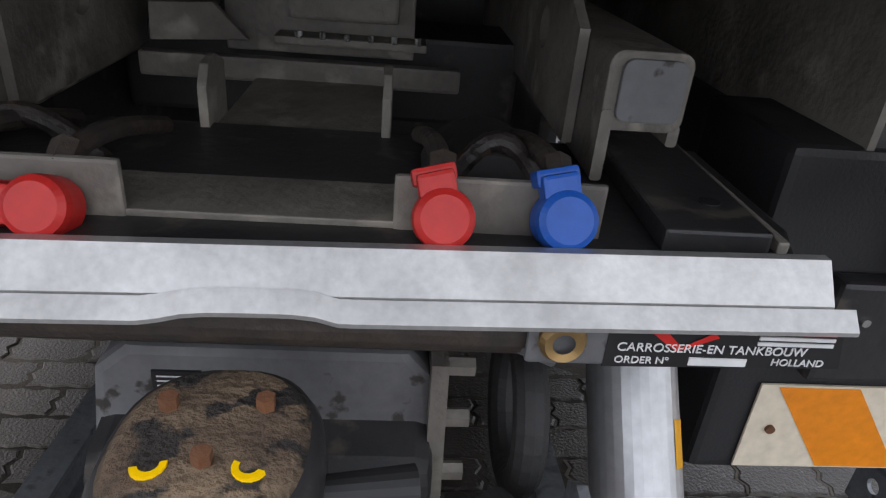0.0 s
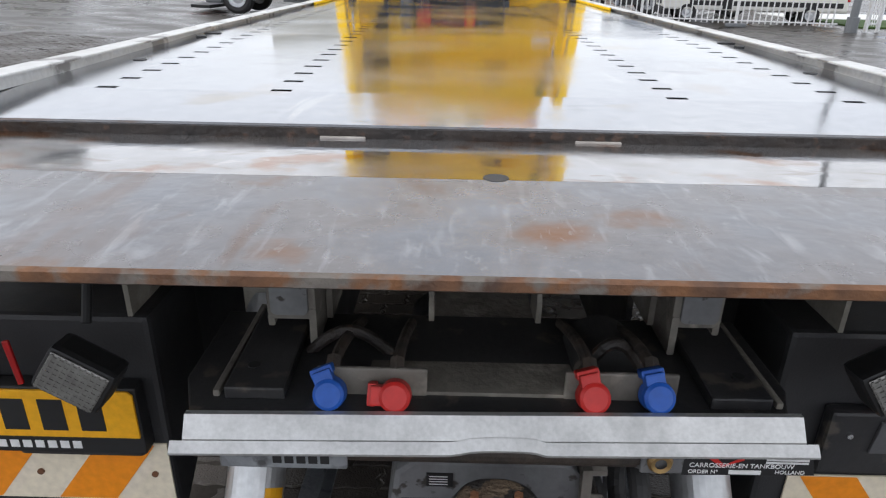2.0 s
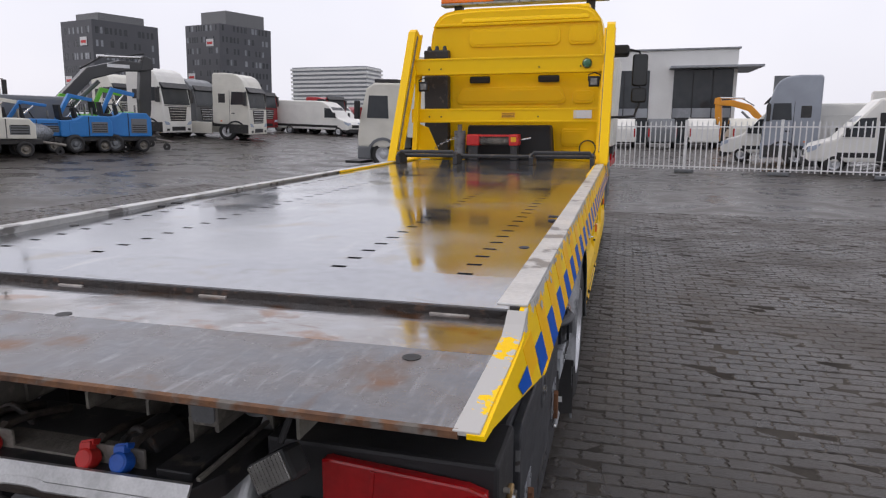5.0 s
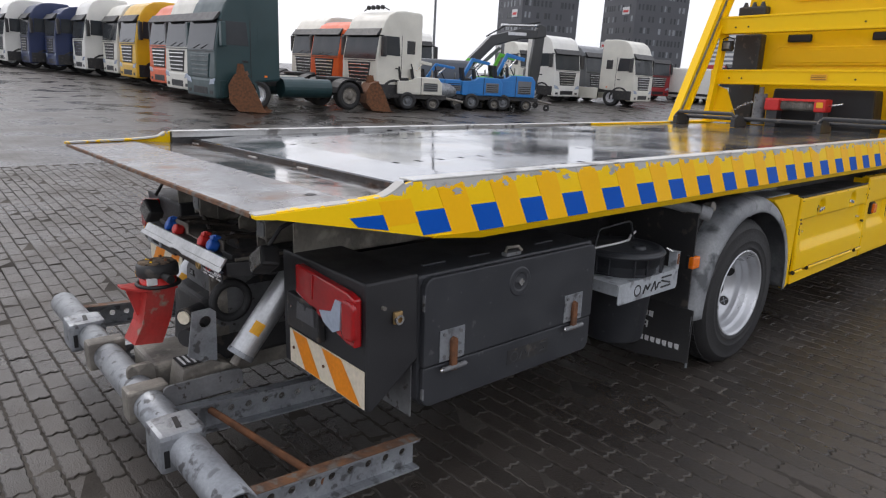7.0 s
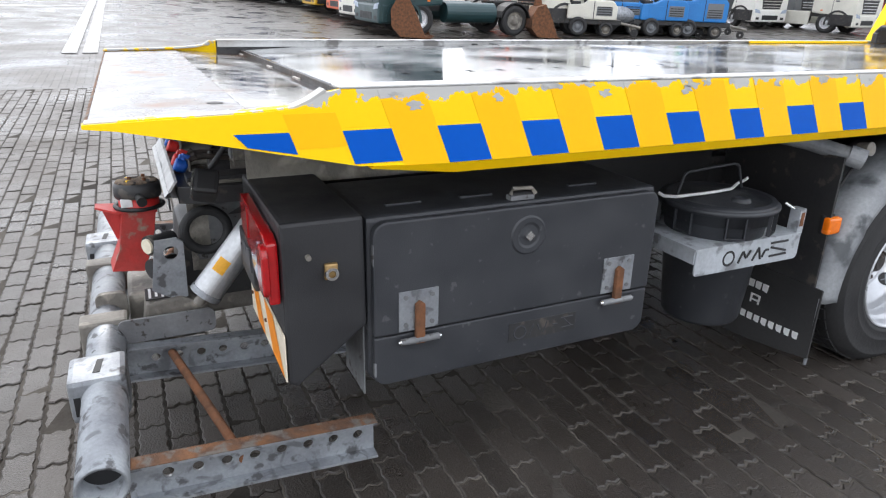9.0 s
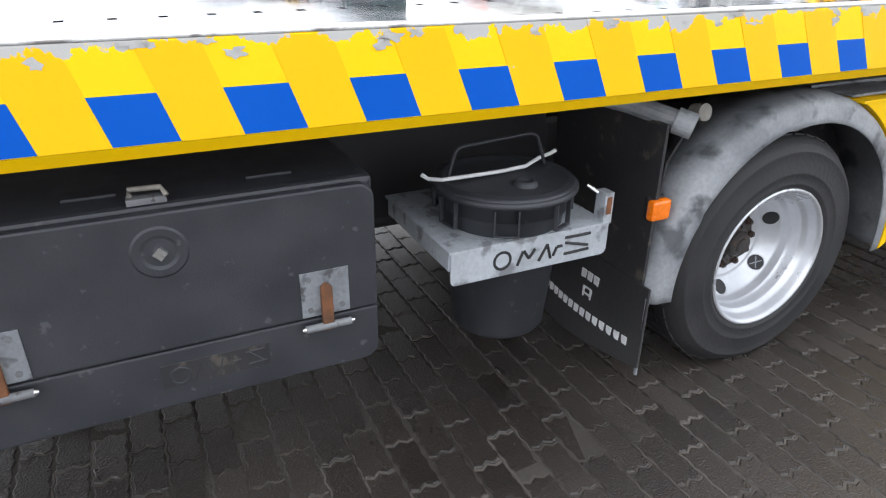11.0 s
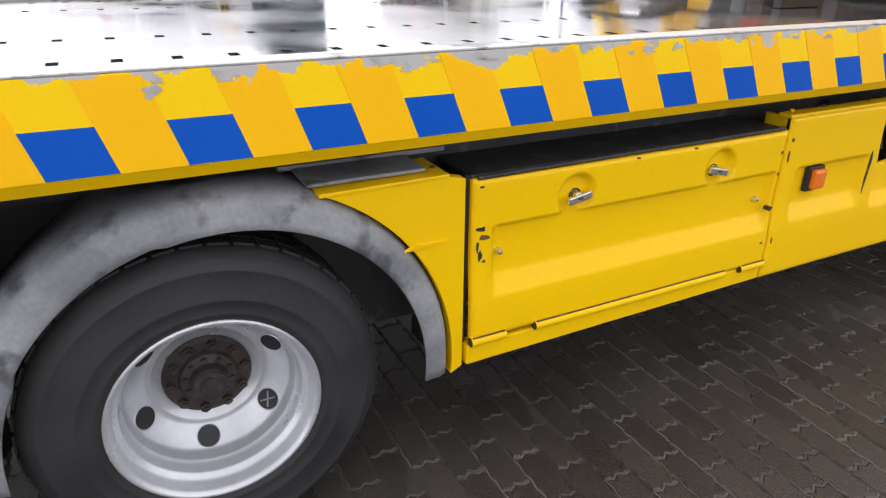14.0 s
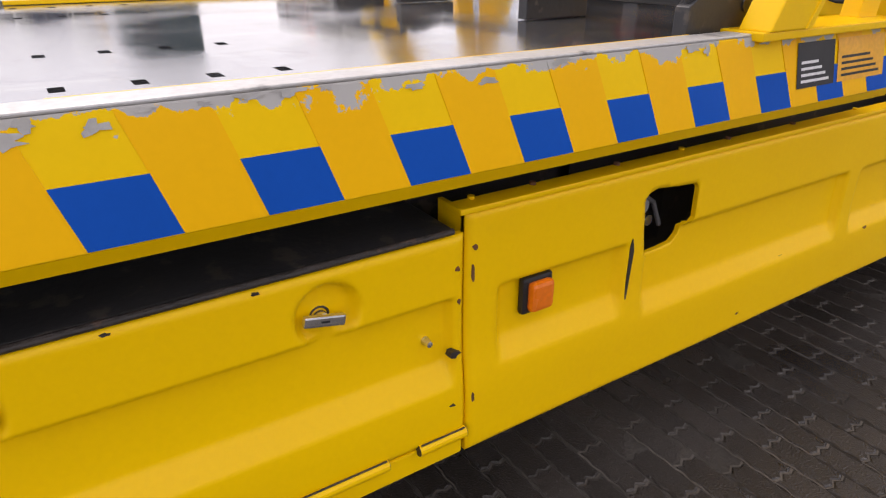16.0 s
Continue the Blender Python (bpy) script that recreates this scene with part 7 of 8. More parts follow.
def van(m, col=WHITE, long_=6.6, high=2.75, label="white high-roof panel van", group="parked vans", open_door=False):
    t = thing("panel_van", label, "van", group, m)
    prof = [(-0.02, 0.45), (0.0, 0.85), (-0.25, 1.12), (-0.95, 1.32), (-1.75, 2.2), (-2.2, high - 0.1), (-2.8, high), (-long_ + 0.15, high), (-long_, high - 0.25), (-long_, 0.45)]
    part("body", P(prof, "y", -1.0, 1.0, bevel=0.09), col, t)
    part("windscreen", P([(-0.98, 1.34), (-1.70, 2.15), (-1.76, 2.12), (-1.06, 1.30)], "y", -0.82, 0.82), GLASS, t)
    part("grille", B(-0.1, 0.012, -0.55, 0.55, 0.62, 0.86, bevel=0.03), BLACK, t)
    part("front_bumper", B(-0.3, 0.03, -0.98, 0.98, 0.25, 0.55, bevel=0.06), BLACK, t)
    for s in (-1, 1):
        part("headlight", P([(-0.02, 0.78), (-0.03, 0.98), (-0.45, 1.12), (-0.35, 0.92)], "y", min(s * 0.62, s * 1.012), max(s * 0.62, s * 1.012)), CLEAR_LENS, t)
        part("side_window", P([(-1.12, 1.38), (-1.66, 2.05), (-2.15, 2.08), (-2.15, 1.36)], "y", min(s * 0.98, s * 1.012), max(s * 0.98, s * 1.012)), GLASS, t)
        part("side_strip", B(-long_ + 0.2, -1.0, min(s * 0.98, s * 1.02), max(s * 0.98, s * 1.02), 0.62, 0.80, bevel=0.01), BLACK, t)
        part("roof_swage", B(-long_ + 0.5, -2.7, min(s * 0.98, s * 1.012), max(s * 0.98, s * 1.012), 2.2, 2.23, bevel=0.006), col, t)
        part("tail_light", B(-long_ - 0.01, -long_ + 0.1, min(s * 0.88, s * 1.01), max(s * 0.88, s * 1.01), 0.85, 1.45, bevel=0.02), RED_LENS, t)
        part("mirror", B(-1.3, -1.15, min(s * 1.04, s * 1.22), max(s * 1.04, s * 1.22), 1.4, 1.75, bevel=0.03), BLACK, t)
        road_wheel(t, -0.95, s * 1.0, 0.35, 0.24)
        road_wheel(t, -long_ + 1.3, s * 1.0, 0.35, 0.24)
    if open_door:
        part("open_doorway", B(-2.62, -2.25, 0.985, 1.014, 0.5, 2.25), BLACK, t)
        part("open_doorway", B(-2.62, -2.25, -1.014, -0.985, 0.5, 2.25), BLACK, t)
    return t


van(stand(8.3, 27.3, 172), long_=6.8, high=2.85, label="white high-roof panel van behind the fence", open_door=True)
van(stand(6.3, 34.6, 165), label="second white panel van behind a silver truck")
van(stand(-18.6, 46.0, -6), label="white panel van in the far row", high=2.6)
van(stand(-20.0, 50.5, -6), label="white panel van in the far row", high=2.6)
van(stand(-19.5, 46.5 + 14, 40), col=DEEP_RED, label="red panel van in the far row", high=2.3, long_=5.5)
for i in range(4):
    van(stand(1.2 + 2.9 * i, 54.0, 90), col=(WHITE, MID_GREY, WHITE, IVORY)[i], long_=4.4, high=1.7, label="small car parked before the white building", group="cars before the building")


def box_truck(m, col=IVORY, length=7.9, label="white box lorry with side guards"):
    t = thing("box_lorry", label, "truck", m=m)
    part("cab", P([(0.0, 0.75), (0.02, 1.1), (-0.05, 1.75), (-0.30, 2.85), (-0.6, 3.05), (-1.75, 3.05), (-1.8, 0.75)], "y", -1.2, 1.2, bevel=0.07), col, t)
    part("windscreen", P([(-0.03, 1.78), (-0.27, 2.7), (-0.34, 2.7), (-0.12, 1.78)], "y", -1.08, 1.08), GLASS, t)
    part("bumper", B(-0.5, 0.03, -1.2, 1.2, 0.3, 0.78, bevel=0.06), MID_GREY, t)
    part("step_plate", B(-0.1, 0.55, -1.15, 1.15, 0.12, 0.22, bevel=0.02), BLACK, t)
    part("roof_rack", B(-1.4, -0.5, -0.9, 0.9, 3.06, 3.2, bevel=0.03), BLACK, t)
    part("cargo_box", B(-length, -1.95, -1.27, 1.27, 1.15, 3.95, bevel=0.03), col, t)
    for s in (-1, 1):
        a, b = min(s * 1.19, s * 1.21), max(s * 1.19, s * 1.21)
        part("side_window", P([(-0.35, 1.8), (-0.42, 2.6), (-1.15, 2.6), (-1.2, 1.8)], "y", a, b), GLASS, t)
        part("wheel_arch", P([(-1.0 - 0.62 * math.cos(radians(k)), 0.5 + 0.62 * math.sin(radians(k))) for k in range(-5, 186, 19)] + [(-1.0 - 0.52 * math.cos(radians(k)), 0.5 + 0.52 * math.sin(radians(k))) for k in range(185, -6, -19)], "y", min(s * 1.0, s * 1.235), max(s * 1.0, s * 1.235)), MID_GREY, t)
        for z in (0.55, 0.92):
            part("side_guard", B(-length + 2.9, -2.6, min(s * 1.15, s * 1.2), max(s * 1.15, s * 1.2), z, z + 0.10, bevel=0.01), WHITE, t)
        for x in (-3.0, -3.9, -4.8):
            part("guard_post", B(x - 0.04, x + 0.04, min(s * 1.1, s * 1.15), max(s * 1.1, s * 1.15), 0.5, 1.15), WHITE, t)
        part("mirror", B(-0.12, 0.06, min(s * 1.26, s * 1.45), max(s * 1.26, s * 1.45), 1.75, 2.4, bevel=0.04), BLACK, t)
        part("tool_box", B(-3.3, -2.5, min(s * 0.7, s * 1.15), max(s * 0.7, s * 1.15), 0.45, 0.9, bevel=0.03), MID_GREY, t)
        road_wheel(t, -1.0, s * 1.18, 0.5)
        road_wheel(t, -length + 2.2, s * 1.18, 0.5)
        part("tail_light", B(-length - 0.02, -length + 0.05, min(s * 0.7, s * 1.1), max(s * 0.7, s * 1.1), 0.7, 0.9), RED_LENS, t)
    part("rear_bumper", B(-length - 0.03, -length + 0.08, -1.2, 1.2, 0.5, 0.68, bevel=0.02), RED_PAINT, t)
    part("frame_rail", B(-length, -1.6, -0.45, 0.45, 0.8, 1.14), BLACK_STEEL, t)
    return t


box_truck(stand(-8.0, 22.4, 178), length=9.1)
tractor(stand(7.5, 31.6, 170), SILVER, label="silver tractor unit with blue graphics behind the fence", roof=3.9, tank=False, name="truck_tractor")
bt = thing("box_trailer", "white box trailer standing far off", "trailer", m=stand(15.0, 42.0, 165))
part("cargo_box", B(-6, 0, -1.25, 1.25, 1.1, 3.6, bevel=0.04), WHITE, bt)
for s in (-1, 1):
    road_wheel(bt, -5, s * 1.15)
bt = thing("box_trailer", "white box trailer beside the road", "trailer", m=stand(42.0, 50.0, 10))
part("cargo_box", B(-10, 0, -1.25, 1.25, 1.1, 3.4, bevel=0.04), WHITE, bt)
for s in (-1, 1):
    road_wheel(bt, -8, s * 1.15)


# rusty excavator buckets
def bucket(m, size):
    t = thing("digger_bucket", "rusty excavator bucket lying on the ground", "bucket", "loose excavator buckets", m)
    prof = [(0.0, 0.0), (0.75, 0.02), (1.0, 0.3), (1.02, 0.75), (0.85, 1.05), (0.55, 1.15), (0.5, 1.05), (0.75, 0.95), (0.9, 0.7), (0.88, 0.35), (0.7, 0.1), (0.0, 0.04)]
    part("shell", P([(a * size, b * size) for a, b in prof], "y", -0.6 * size, 0.6 * size), RUST, t)
    side = [(0.0, 0.0), (0.75, 0.02), (1.0, 0.3), (1.02, 0.75), (0.85, 1.05), (0.55, 1.15), (0.3, 0.7)]
    for s in (-1, 1):
        part("side_plate", P([(a * size, b * size) for a, b in side], "y", min(s * 0.6 * size, s * 0.64 * size), max(s * 0.6 * size, s * 0.64 * size)), RUST, t)
        part("lug", P([(0.6 * size, 1.1 * size), (0.85 * size, 1.05 * size), (0.8 * size, 1.35 * size), (0.65 * size, 1.35 * size)], "y", min(s * 0.15 * size, s * 0.2 * size), max(s * 0.15 * size, s * 0.2 * size)), RUST, t)
    for i in range(5):
        part("tooth", P([(-0.14 * size, -0.01 + 0.005), (0.05 * size, 0.0), (0.05 * size, 0.06 * size)], "y", (-0.52 + 0.24 * i) * size, (-0.44 + 0.24 * i) * size), RUST, t)
    return t


bucket(stand(-17.4, 8.6, -120), 1.1)
bucket(stand(-17.6, 13.6, -110), 0.95)


# excavator with folded arm
def excavator(m, col, label, arm=BOOM, cabin=True):
    t = thing("excavator", label, "excavator", m=m)
    for s in (-1, 1):
        part("track", P([(-1.6, 0.1), (-1.4, 0.0), (1.4, 0.0), (1.6, 0.1), (1.75, 0.4), (1.5, 0.75), (-1.5, 0.75), (-1.75, 0.4)], "y", min(s * 0.8, s * 1.25), max(s * 0.8, s * 1.25), bevel=0.05), RUBBER, t)
    part("upper_body", B(-1.9, 0.7, -1.2, 1.2, 0.95, 2.0, bevel=0.12), col, t)
    if cabin:
        part("cabin", P([(-0.4, 1.4), (1.0, 1.4), (0.95, 2.3), (0.7, 2.95), (-0.4, 2.95)], "y", -1.2, -0.2, bevel=0.06), GLASS, t)
        part("cabin_roof", B(-0.45, 0.8, -1.22, -0.18, 2.95, 3.05, bevel=0.03), col, t)
    b = part("boom", P([(0.2, 1.5), (0.5, 1.2), (2.0, 2.75), (3.3, 3.15), (4.2, 3.2), (4.15, 3.55), (3.2, 3.6), (1.8, 3.2)], "y", 0.0, 0.45, bevel=0.05), arm, t)
    part("stick", P([(4.0, 3.65), (4.45, 3.5), (4.35, 1.6), (4.1, 0.35), (3.9, 0.4), (3.85, 2.0)], "y", 0.05, 0.40, bevel=0.04), arm, t)
    part("link_plate", P([(3.95, 3.2), (4.5, 3.3), (4.45, 3.75), (4.1, 3.85)], "y", -0.02, 0.47, bevel=0.03), arm, t)
    part("arm_hose", pipe(bmesh.new(), [(1.6, 0.2, 3.15), (2.6, 0.2, 3.75), (3.6, 0.2, 3.82), (4.2, 0.2, 3.95)], 0.035, 8), BLACK, t)
    part("stick_ram", R((2.3, 0.22, 3.7), (4.1, 0.22, 3.78), 0.07), CHROME, t)
    part("boom_ram", R((0.9, 0.5, 1.3), (2.4, 0.5, 2.7), 0.09), MID_GREY, t)
    part("boom_emblem", B(2.6, 3.5, -0.006, -0.001, 3.28, 3.42), PRINT, b)
    return t


excavator(stand(-20.6, 19.4, 62), MID_GREY, "dark tracked excavator with folded arm", cabin=False)
excavator(stand(12.5, 54.0, 160, lean=False), MACHINE_YELLOW, "yellow excavator beside the white building", arm=MACHINE_YELLOW)
excavator(stand(24.0, 46.0, 185), MACHINE_YELLOW, "yellow machine behind the fence", arm=MACHINE_YELLOW)
excavator(stand(21.0, 44.5, 185), MID_GREY, "dark machine behind the fence")


# small site machines
def site_machine(m, col, label, l=1.9, w=1.2, h=1.1, group="blue site machines", big=False):
    """A small towed or self-driving machine; the hood slopes, the working arm is folded over it."""
    t = thing("site_machine", label, "machine", group, m)
    z1 = 0.58 + h * 0.62
    part("hood", P([(-l / 2, 0.60), (l / 2, 0.60), (l / 2, z1 - 0.20), (l / 2 - 0.18, z1), (-l * 0.08, z1), (-l * 0.20, z1 - 0.14), (-l / 2, z1 - 0.18)], "y", -w / 2, w / 2, bevel=0.04), col, t)
    part("frame", B(-l / 2 - 0.2, l / 2 + 0.2, -w / 2 + 0.1, w / 2 - 0.1, 0.42, 0.60, bevel=0.02), BLACK_STEEL, t)
    part("hood_seam", B(l * 0.02, l * 0.035, -w / 2 - 0.006, w / 2 + 0.006, 0.62, z1 - 0.02), BLACK, t)
    grill = part("side_grille", B(l * 0.08, l * 0.40, -w / 2 - 0.014, -w / 2 + 0.004, 0.74, z1 - 0.22, bevel=0.01), MID_GREY, t)
    for i in range(4):
        part("grille_slat", B(l * 0.10, l * 0.38, -w / 2 - 0.024, -w / 2 - 0.012, 0.77 + i * 0.085, 0.80 + i * 0.085), BLACK, grill)
    part("access_door", B(-l * 0.34, -l * 0.05, -w / 2 - 0.010, -w / 2 + 0.004, 0.68, z1 - 0.24, bevel=0.008), col, t)
    part("tow_bar", R((l / 2 + 0.1, 0, 0.5), (l / 2 + 1.0, 0, 0.35), 0.05), DIRTY_STEEL, t)
    part("jack_wheel", L([(0.05, -0.04), (0.14, -0.04), (0.15, 0.0), (0.14, 0.04), (0.05, 0.04)], (l / 2 + 0.8, 0, 0.15), "y", 16), RUBBER, t)
    part("working_arm", P([(-l * 0.42, z1 - 0.16), (-l * 0.34, z1 - 0.16), (-l * 0.10, z1 + h * 0.52), (l * 0.30, z1 + h * 0.42), (l * 0.32, z1 + h * 0.52), (-l * 0.14, z1 + h * 0.64)], "y", 0.10, 0.26, bevel=0.02), col, t)
    part("arm_ram", R((-l * 0.22, 0.06, z1 - 0.10), (l * 0.08, 0.06, z1 + h * 0.46), 0.035, seg=10), CHROME, t)
    part("seat", B(-l * 0.44, -l * 0.24, -0.42, -0.02, z1 - 0.17, z1 - 0.05, bevel=0.03), BLACK, t)
    part("seat_back", P([(-l * 0.46, z1 - 0.10), (-l * 0.40, z1 - 0.10), (-l * 0.44, z1 + 0.38), (-l * 0.49, z1 + 0.38)], "y", -0.42, -0.02, bevel=0.02), BLACK, t)
    part("control_column", P([(-l * 0.16, z1 - 0.12), (-l * 0.10, z1 - 0.12), (-l * 0.14, z1 + 0.30), (-l * 0.19, z1 + 0.30)], "y", -0.34, -0.10, bevel=0.02), BLACK, t)
    for k in (-0.30, -0.16):
        part("control_lever", R((-l * 0.15, k, z1 + 0.28), (-l * 0.18, k, z1 + 0.50), 0.016, seg=8), BLACK, t)
    part("exhaust", R((l * 0.34, w * 0.25, z1 - 0.05), (l * 0.34, w * 0.25, z1 + 0.30), 0.035), DIRTY_STEEL, t)
    part("hose", pipe(bmesh.new(), [(-l * 0.30, 0.3, z1 - 0.12), (-l * 0.20, 0.34, z1 + 0.30), (0.0, 0.30, z1 + 0.34), (l * 0.1, 0.26, z1 - 0.02)], 0.025, 8), BLACK, t)
    part("prop_leg", R((l * 0.45, 0.2, 0.02), (l * 0.45, 0.2, 0.6), 0.03), GALV, t)
    rr = 0.52 if big else 0.34
    for s in (-1, 1):
        road_wheel(t, -l * 0.27, s * (w / 2 + 0.12), rr, 0.26, rim=MID_GREY)
        road_wheel(t, l * 0.3, s * (w / 2 + 0.06), 0.26, 0.18, rim=DIRTY_STEEL)
    return t


site_machine(stand(-18.3, 15.6, 60), IVORY, "white road compressor with side grille", l=1.8, group="")
for i, (x, y, c) in enumerate(((-19.2, 17.6, SKY_BLUE), (-18.4, 19.0, SKY_BLUE), (-17.9, 20.6, SKY_BLUE), (-20.6, 18.4, MACHINE_YELLOW), (-20.0, 20.2, LIME), (-19.3, 21.6, LIME), (-21.6, 17.2, MACHINE_YELLOW))):
    site_machine(stand(x, y, 60 + 10 * (i % 2)), c, ("blue", "yellow", "lime green")[0 if c is SKY_BLUE else 1 if c is MACHINE_YELLOW else 2] + " site machine with black controls", h=1.0 + 0.25 * (i % 3), big=i in (0, 3))
site_machine(stand(27.5, 41.5, 200), SKY_BLUE, "blue fork-lift truck by the road", l=2.2, h=1.7, group="")


# towers and low buildings
def tower(m, wx, wy, h, label, pent):
    t = thing("office_tower", label, "building", "dark office towers", m)
    part("wall", B(0, wx, 0, wy, 0, h, bevel=0.05), DARK_WALL, t)
    part("roof_house", B(*pent), GREY_PAINT, t)
    random.seed(int(h * 10))
    for f in range(int(h // 2.35)):
        z = 1.9 + f * 2.32
        for face, run in (("front", wx), ("side", wy)):
            for i in range(13):
                if random.random() < 0.30:
                    continue
                a = 0.6 + i * (run - 1.2) / 13
                wide = random.choice((0.42, 0.42, 0.62))
                mt = PANE_LIGHT if random.random() < 0.28 else GLASS
                if face == "front":
                    part("pane", B(a, a + wide, -0.03, 0.01, z, z + 1.15), mt, t)
                else:
                    part("pane", B(wx - 0.01, wx + 0.03, a, a + wide, z, z + 1.15), mt, t)
    for z, c in ((h - 4.5, 0.62), (h - 11.5, 0.05)):
        part("sign_board", B(wx * c, wx * c + 2.4, -0.1, -0.04, z, z + 1.5), PRINT, t)
        part("sign_bar", B(wx * c + 0.3, wx * c + 2.1, -0.12, -0.1, z + 0.4, z + 0.9), RED, t)
    return t


tower(Matrix.Translation((-104.3, 105.0, 0.3)) @ LEAN @ Matrix.Rotation(radians(-20), 4, "Z"), 11.5, 13.0, 20.5, "dark grey office tower with small windows", (2, 10, 2, 11, 20.5, 22.0))
tower(Matrix.Translation((-93.0, 127.2, 0.8)) @ LEAN @ Matrix.Rotation(radians(-20), 4, "Z"), 12.0, 13.5, 21.8, "dark grey office tower with roof house", (3, 11.5, 2, 12, 21.8, 24.6))
hz = thing("far_block", "pale glass block far off in the haze", "building", m=Matrix.Translation((-118, 222, 0)))
for f in range(13):
    part("storey_band", B(0, 30, 0, 16, 3 + f * 1.45, 3.75 + f * 1.45), WHITE_WALL, hz)
part("core", B(0.5, 29.5, 0.5, 15.5, 0, 21.6), PANE_LIGHT, hz)


def showroom():
    t = thing("showroom", "low white building with tall dark windows and flat canopy", "building", m=Matrix.Translation((-16.0, 60.2, -0.02)))
    part("wall", B(0, 26.4, 0, 14, 0, 8.0, bevel=0.03), WHITE_WALL, t)
    part("roof_edge", B(-0.15, 26.55, -0.15, 14.1, 8.0, 8.14, bevel=0.02), GALV, t)
    for a, b in ((12.3, 14.9), (16.1, 19.3), (21.3, 26.1)):
        w = part("window", B(a, b, -0.06, 0.05, 0.1, 6.35), GLASS, t)
        for k in range(1, 3):
            part("mullion", B(a + (b - a) * k / 3 - 0.04, a + (b - a) * k / 3 + 0.04, -0.09, -0.05, 0.1, 6.35), BLACK, w)
        part("transom", B(a, b, -0.09, -0.05, 2.1, 2.25), BLACK, w)
        part("blind_band", B(a + 0.05, b - 0.05, -0.064, -0.0605, 2.3, 3.1), PANE_LIGHT, w)
    part("canopy", B(20.9, 28.2, -1.6, 6, 6.38, 6.58, bevel=0.03), GALV, t)


showroom()
sg = thing("roadside_sign", "grey and white roadside sign board with number", "sign", m=Matrix.Translation((14.6, 67.0, 0)))
part("board", B(0, 3.5, 0, 0.25, 3.2, 6.1, bevel=0.03), WHITE_WALL, sg)
part("board_corner", P([(0, 3.2), (0.5, 3.2), (1.3, 6.1), (0, 6.1)], "y", -0.02, -0.004), MID_GREY, sg)
lettering("number", "2A", 1.6, Matrix.Translation((1.45, -0.012, 4.2)) @ Matrix.Rotation(radians(90), 4, "X"), MID_GREY, sg)
part("sign_post", B(0.4, 0.6, 0.3, 0.5, 0, 6.0), GALV, sg)
part("sign_post", B(2.9, 3.1, 0.3, 0.5, 0, 6.0), GALV, sg)


def pole(x, y, h, r=0.07, lean=True, arm=0.0, mt=GALV, label="tall slim lamp post"):
    t = thing("lamp_post", label, "lamp post", "lamp posts", stand(x, y, 0, lean=lean))
    part("mast", R((0, 0, 0), (0, 0, h), r, r * 0.6, seg=12), mt, t)
    part("foot", R((0, 0, 0), (0, 0, 0.5), r * 1.5, seg=12), mt, t)
    if arm:
        part("arm", R((0, 0, h), (arm, 0, h + 0.1), r * 0.5), mt, t)
        part("lantern", B(arm - 0.1, arm + 0.5, -0.12, 0.12, h + 0.05, h + 0.17, bevel=0.03), mt, t)
    return t


pole(-43.3, 37.0, 19, 0.12, mt=MID_GREY)
pole(25.4, 53.0, 6.0, 0.08, lean=False, arm=0.9)
pole(13.3, 22.1, 8.0, 0.13, mt=MID_GREY, lean=False, label="dark grey lamp post beside the fence")


# picket fence on loose feet
def fence():
    a, b = Vector((0.6, 26.45, 0)), Vector((13.2, 22.75, 0))
    d = (b - a).normalized()
    turn = math.degrees(math.atan2(d.y, d.x))
    length = (b - a).length
    n = 4
    pan = length / n
    me_picket = None
    for i in range(n):
        t = thing("fence_panel", "white steel picket fence panel on loose feet", "fence", "fence panels round the yard", Matrix.Translation(a + d * pan * i) @ Matrix.Rotation(radians(turn), 4, "Z"))
        part("post", B(-0.05, 0.05, -0.05, 0.05, 0.06, 2.0, bevel=0.006), PRINT, t)
        part("foot", B(-0.35, 0.35, -0.12, 0.12, 0.0, 0.13, bevel=0.03), MID_GREY, t)
        for z in (0.2, 1.72):
            part("rail", B(0.03, pan - 0.03, -0.02, 0.02, z, z + 0.045), PRINT, t)
        k = int(pan / 0.19)
        for j in range(1, k):
            x = j * pan / k
            if me_picket is None:
                o = part("picket", P([(-0.022, 0.12), (0.022, 0.12), (0.022, 1.90), (0.0, 1.96), (-0.022, 1.90)], "y", -0.010, 0.010), PRINT, t)
                o.location = (x, 0, 0)
                me_picket = o.data
            else:
                o = new("picket", me_picket)
                o.parent, o.location = t, (x, 0, 0)
    g = thing("gate", "white steel gate standing open", "gate", m=Matrix.Translation((13.9, 22.3, 0)) @ Matrix.Rotation(radians(20), 4, "Z"))
    for x in (0, 0.55):
        part("gate_post", B(x - 0.05, x + 0.05, -0.05, 0.05, 0, 2.1, bevel=0.01), PRINT, g)
    for z in (0.25, 1.35, 1.9):
        part("gate_rail", B(0.05, 0.5, -0.02, 0.02, z, z + 0.05), PRINT, g)
    for j in range(4):
        part("picket", B(0.1 + j * 0.11, 0.13 + j * 0.11, -0.01, 0.01, 0.2, 1.9), PRINT, g)


fence()

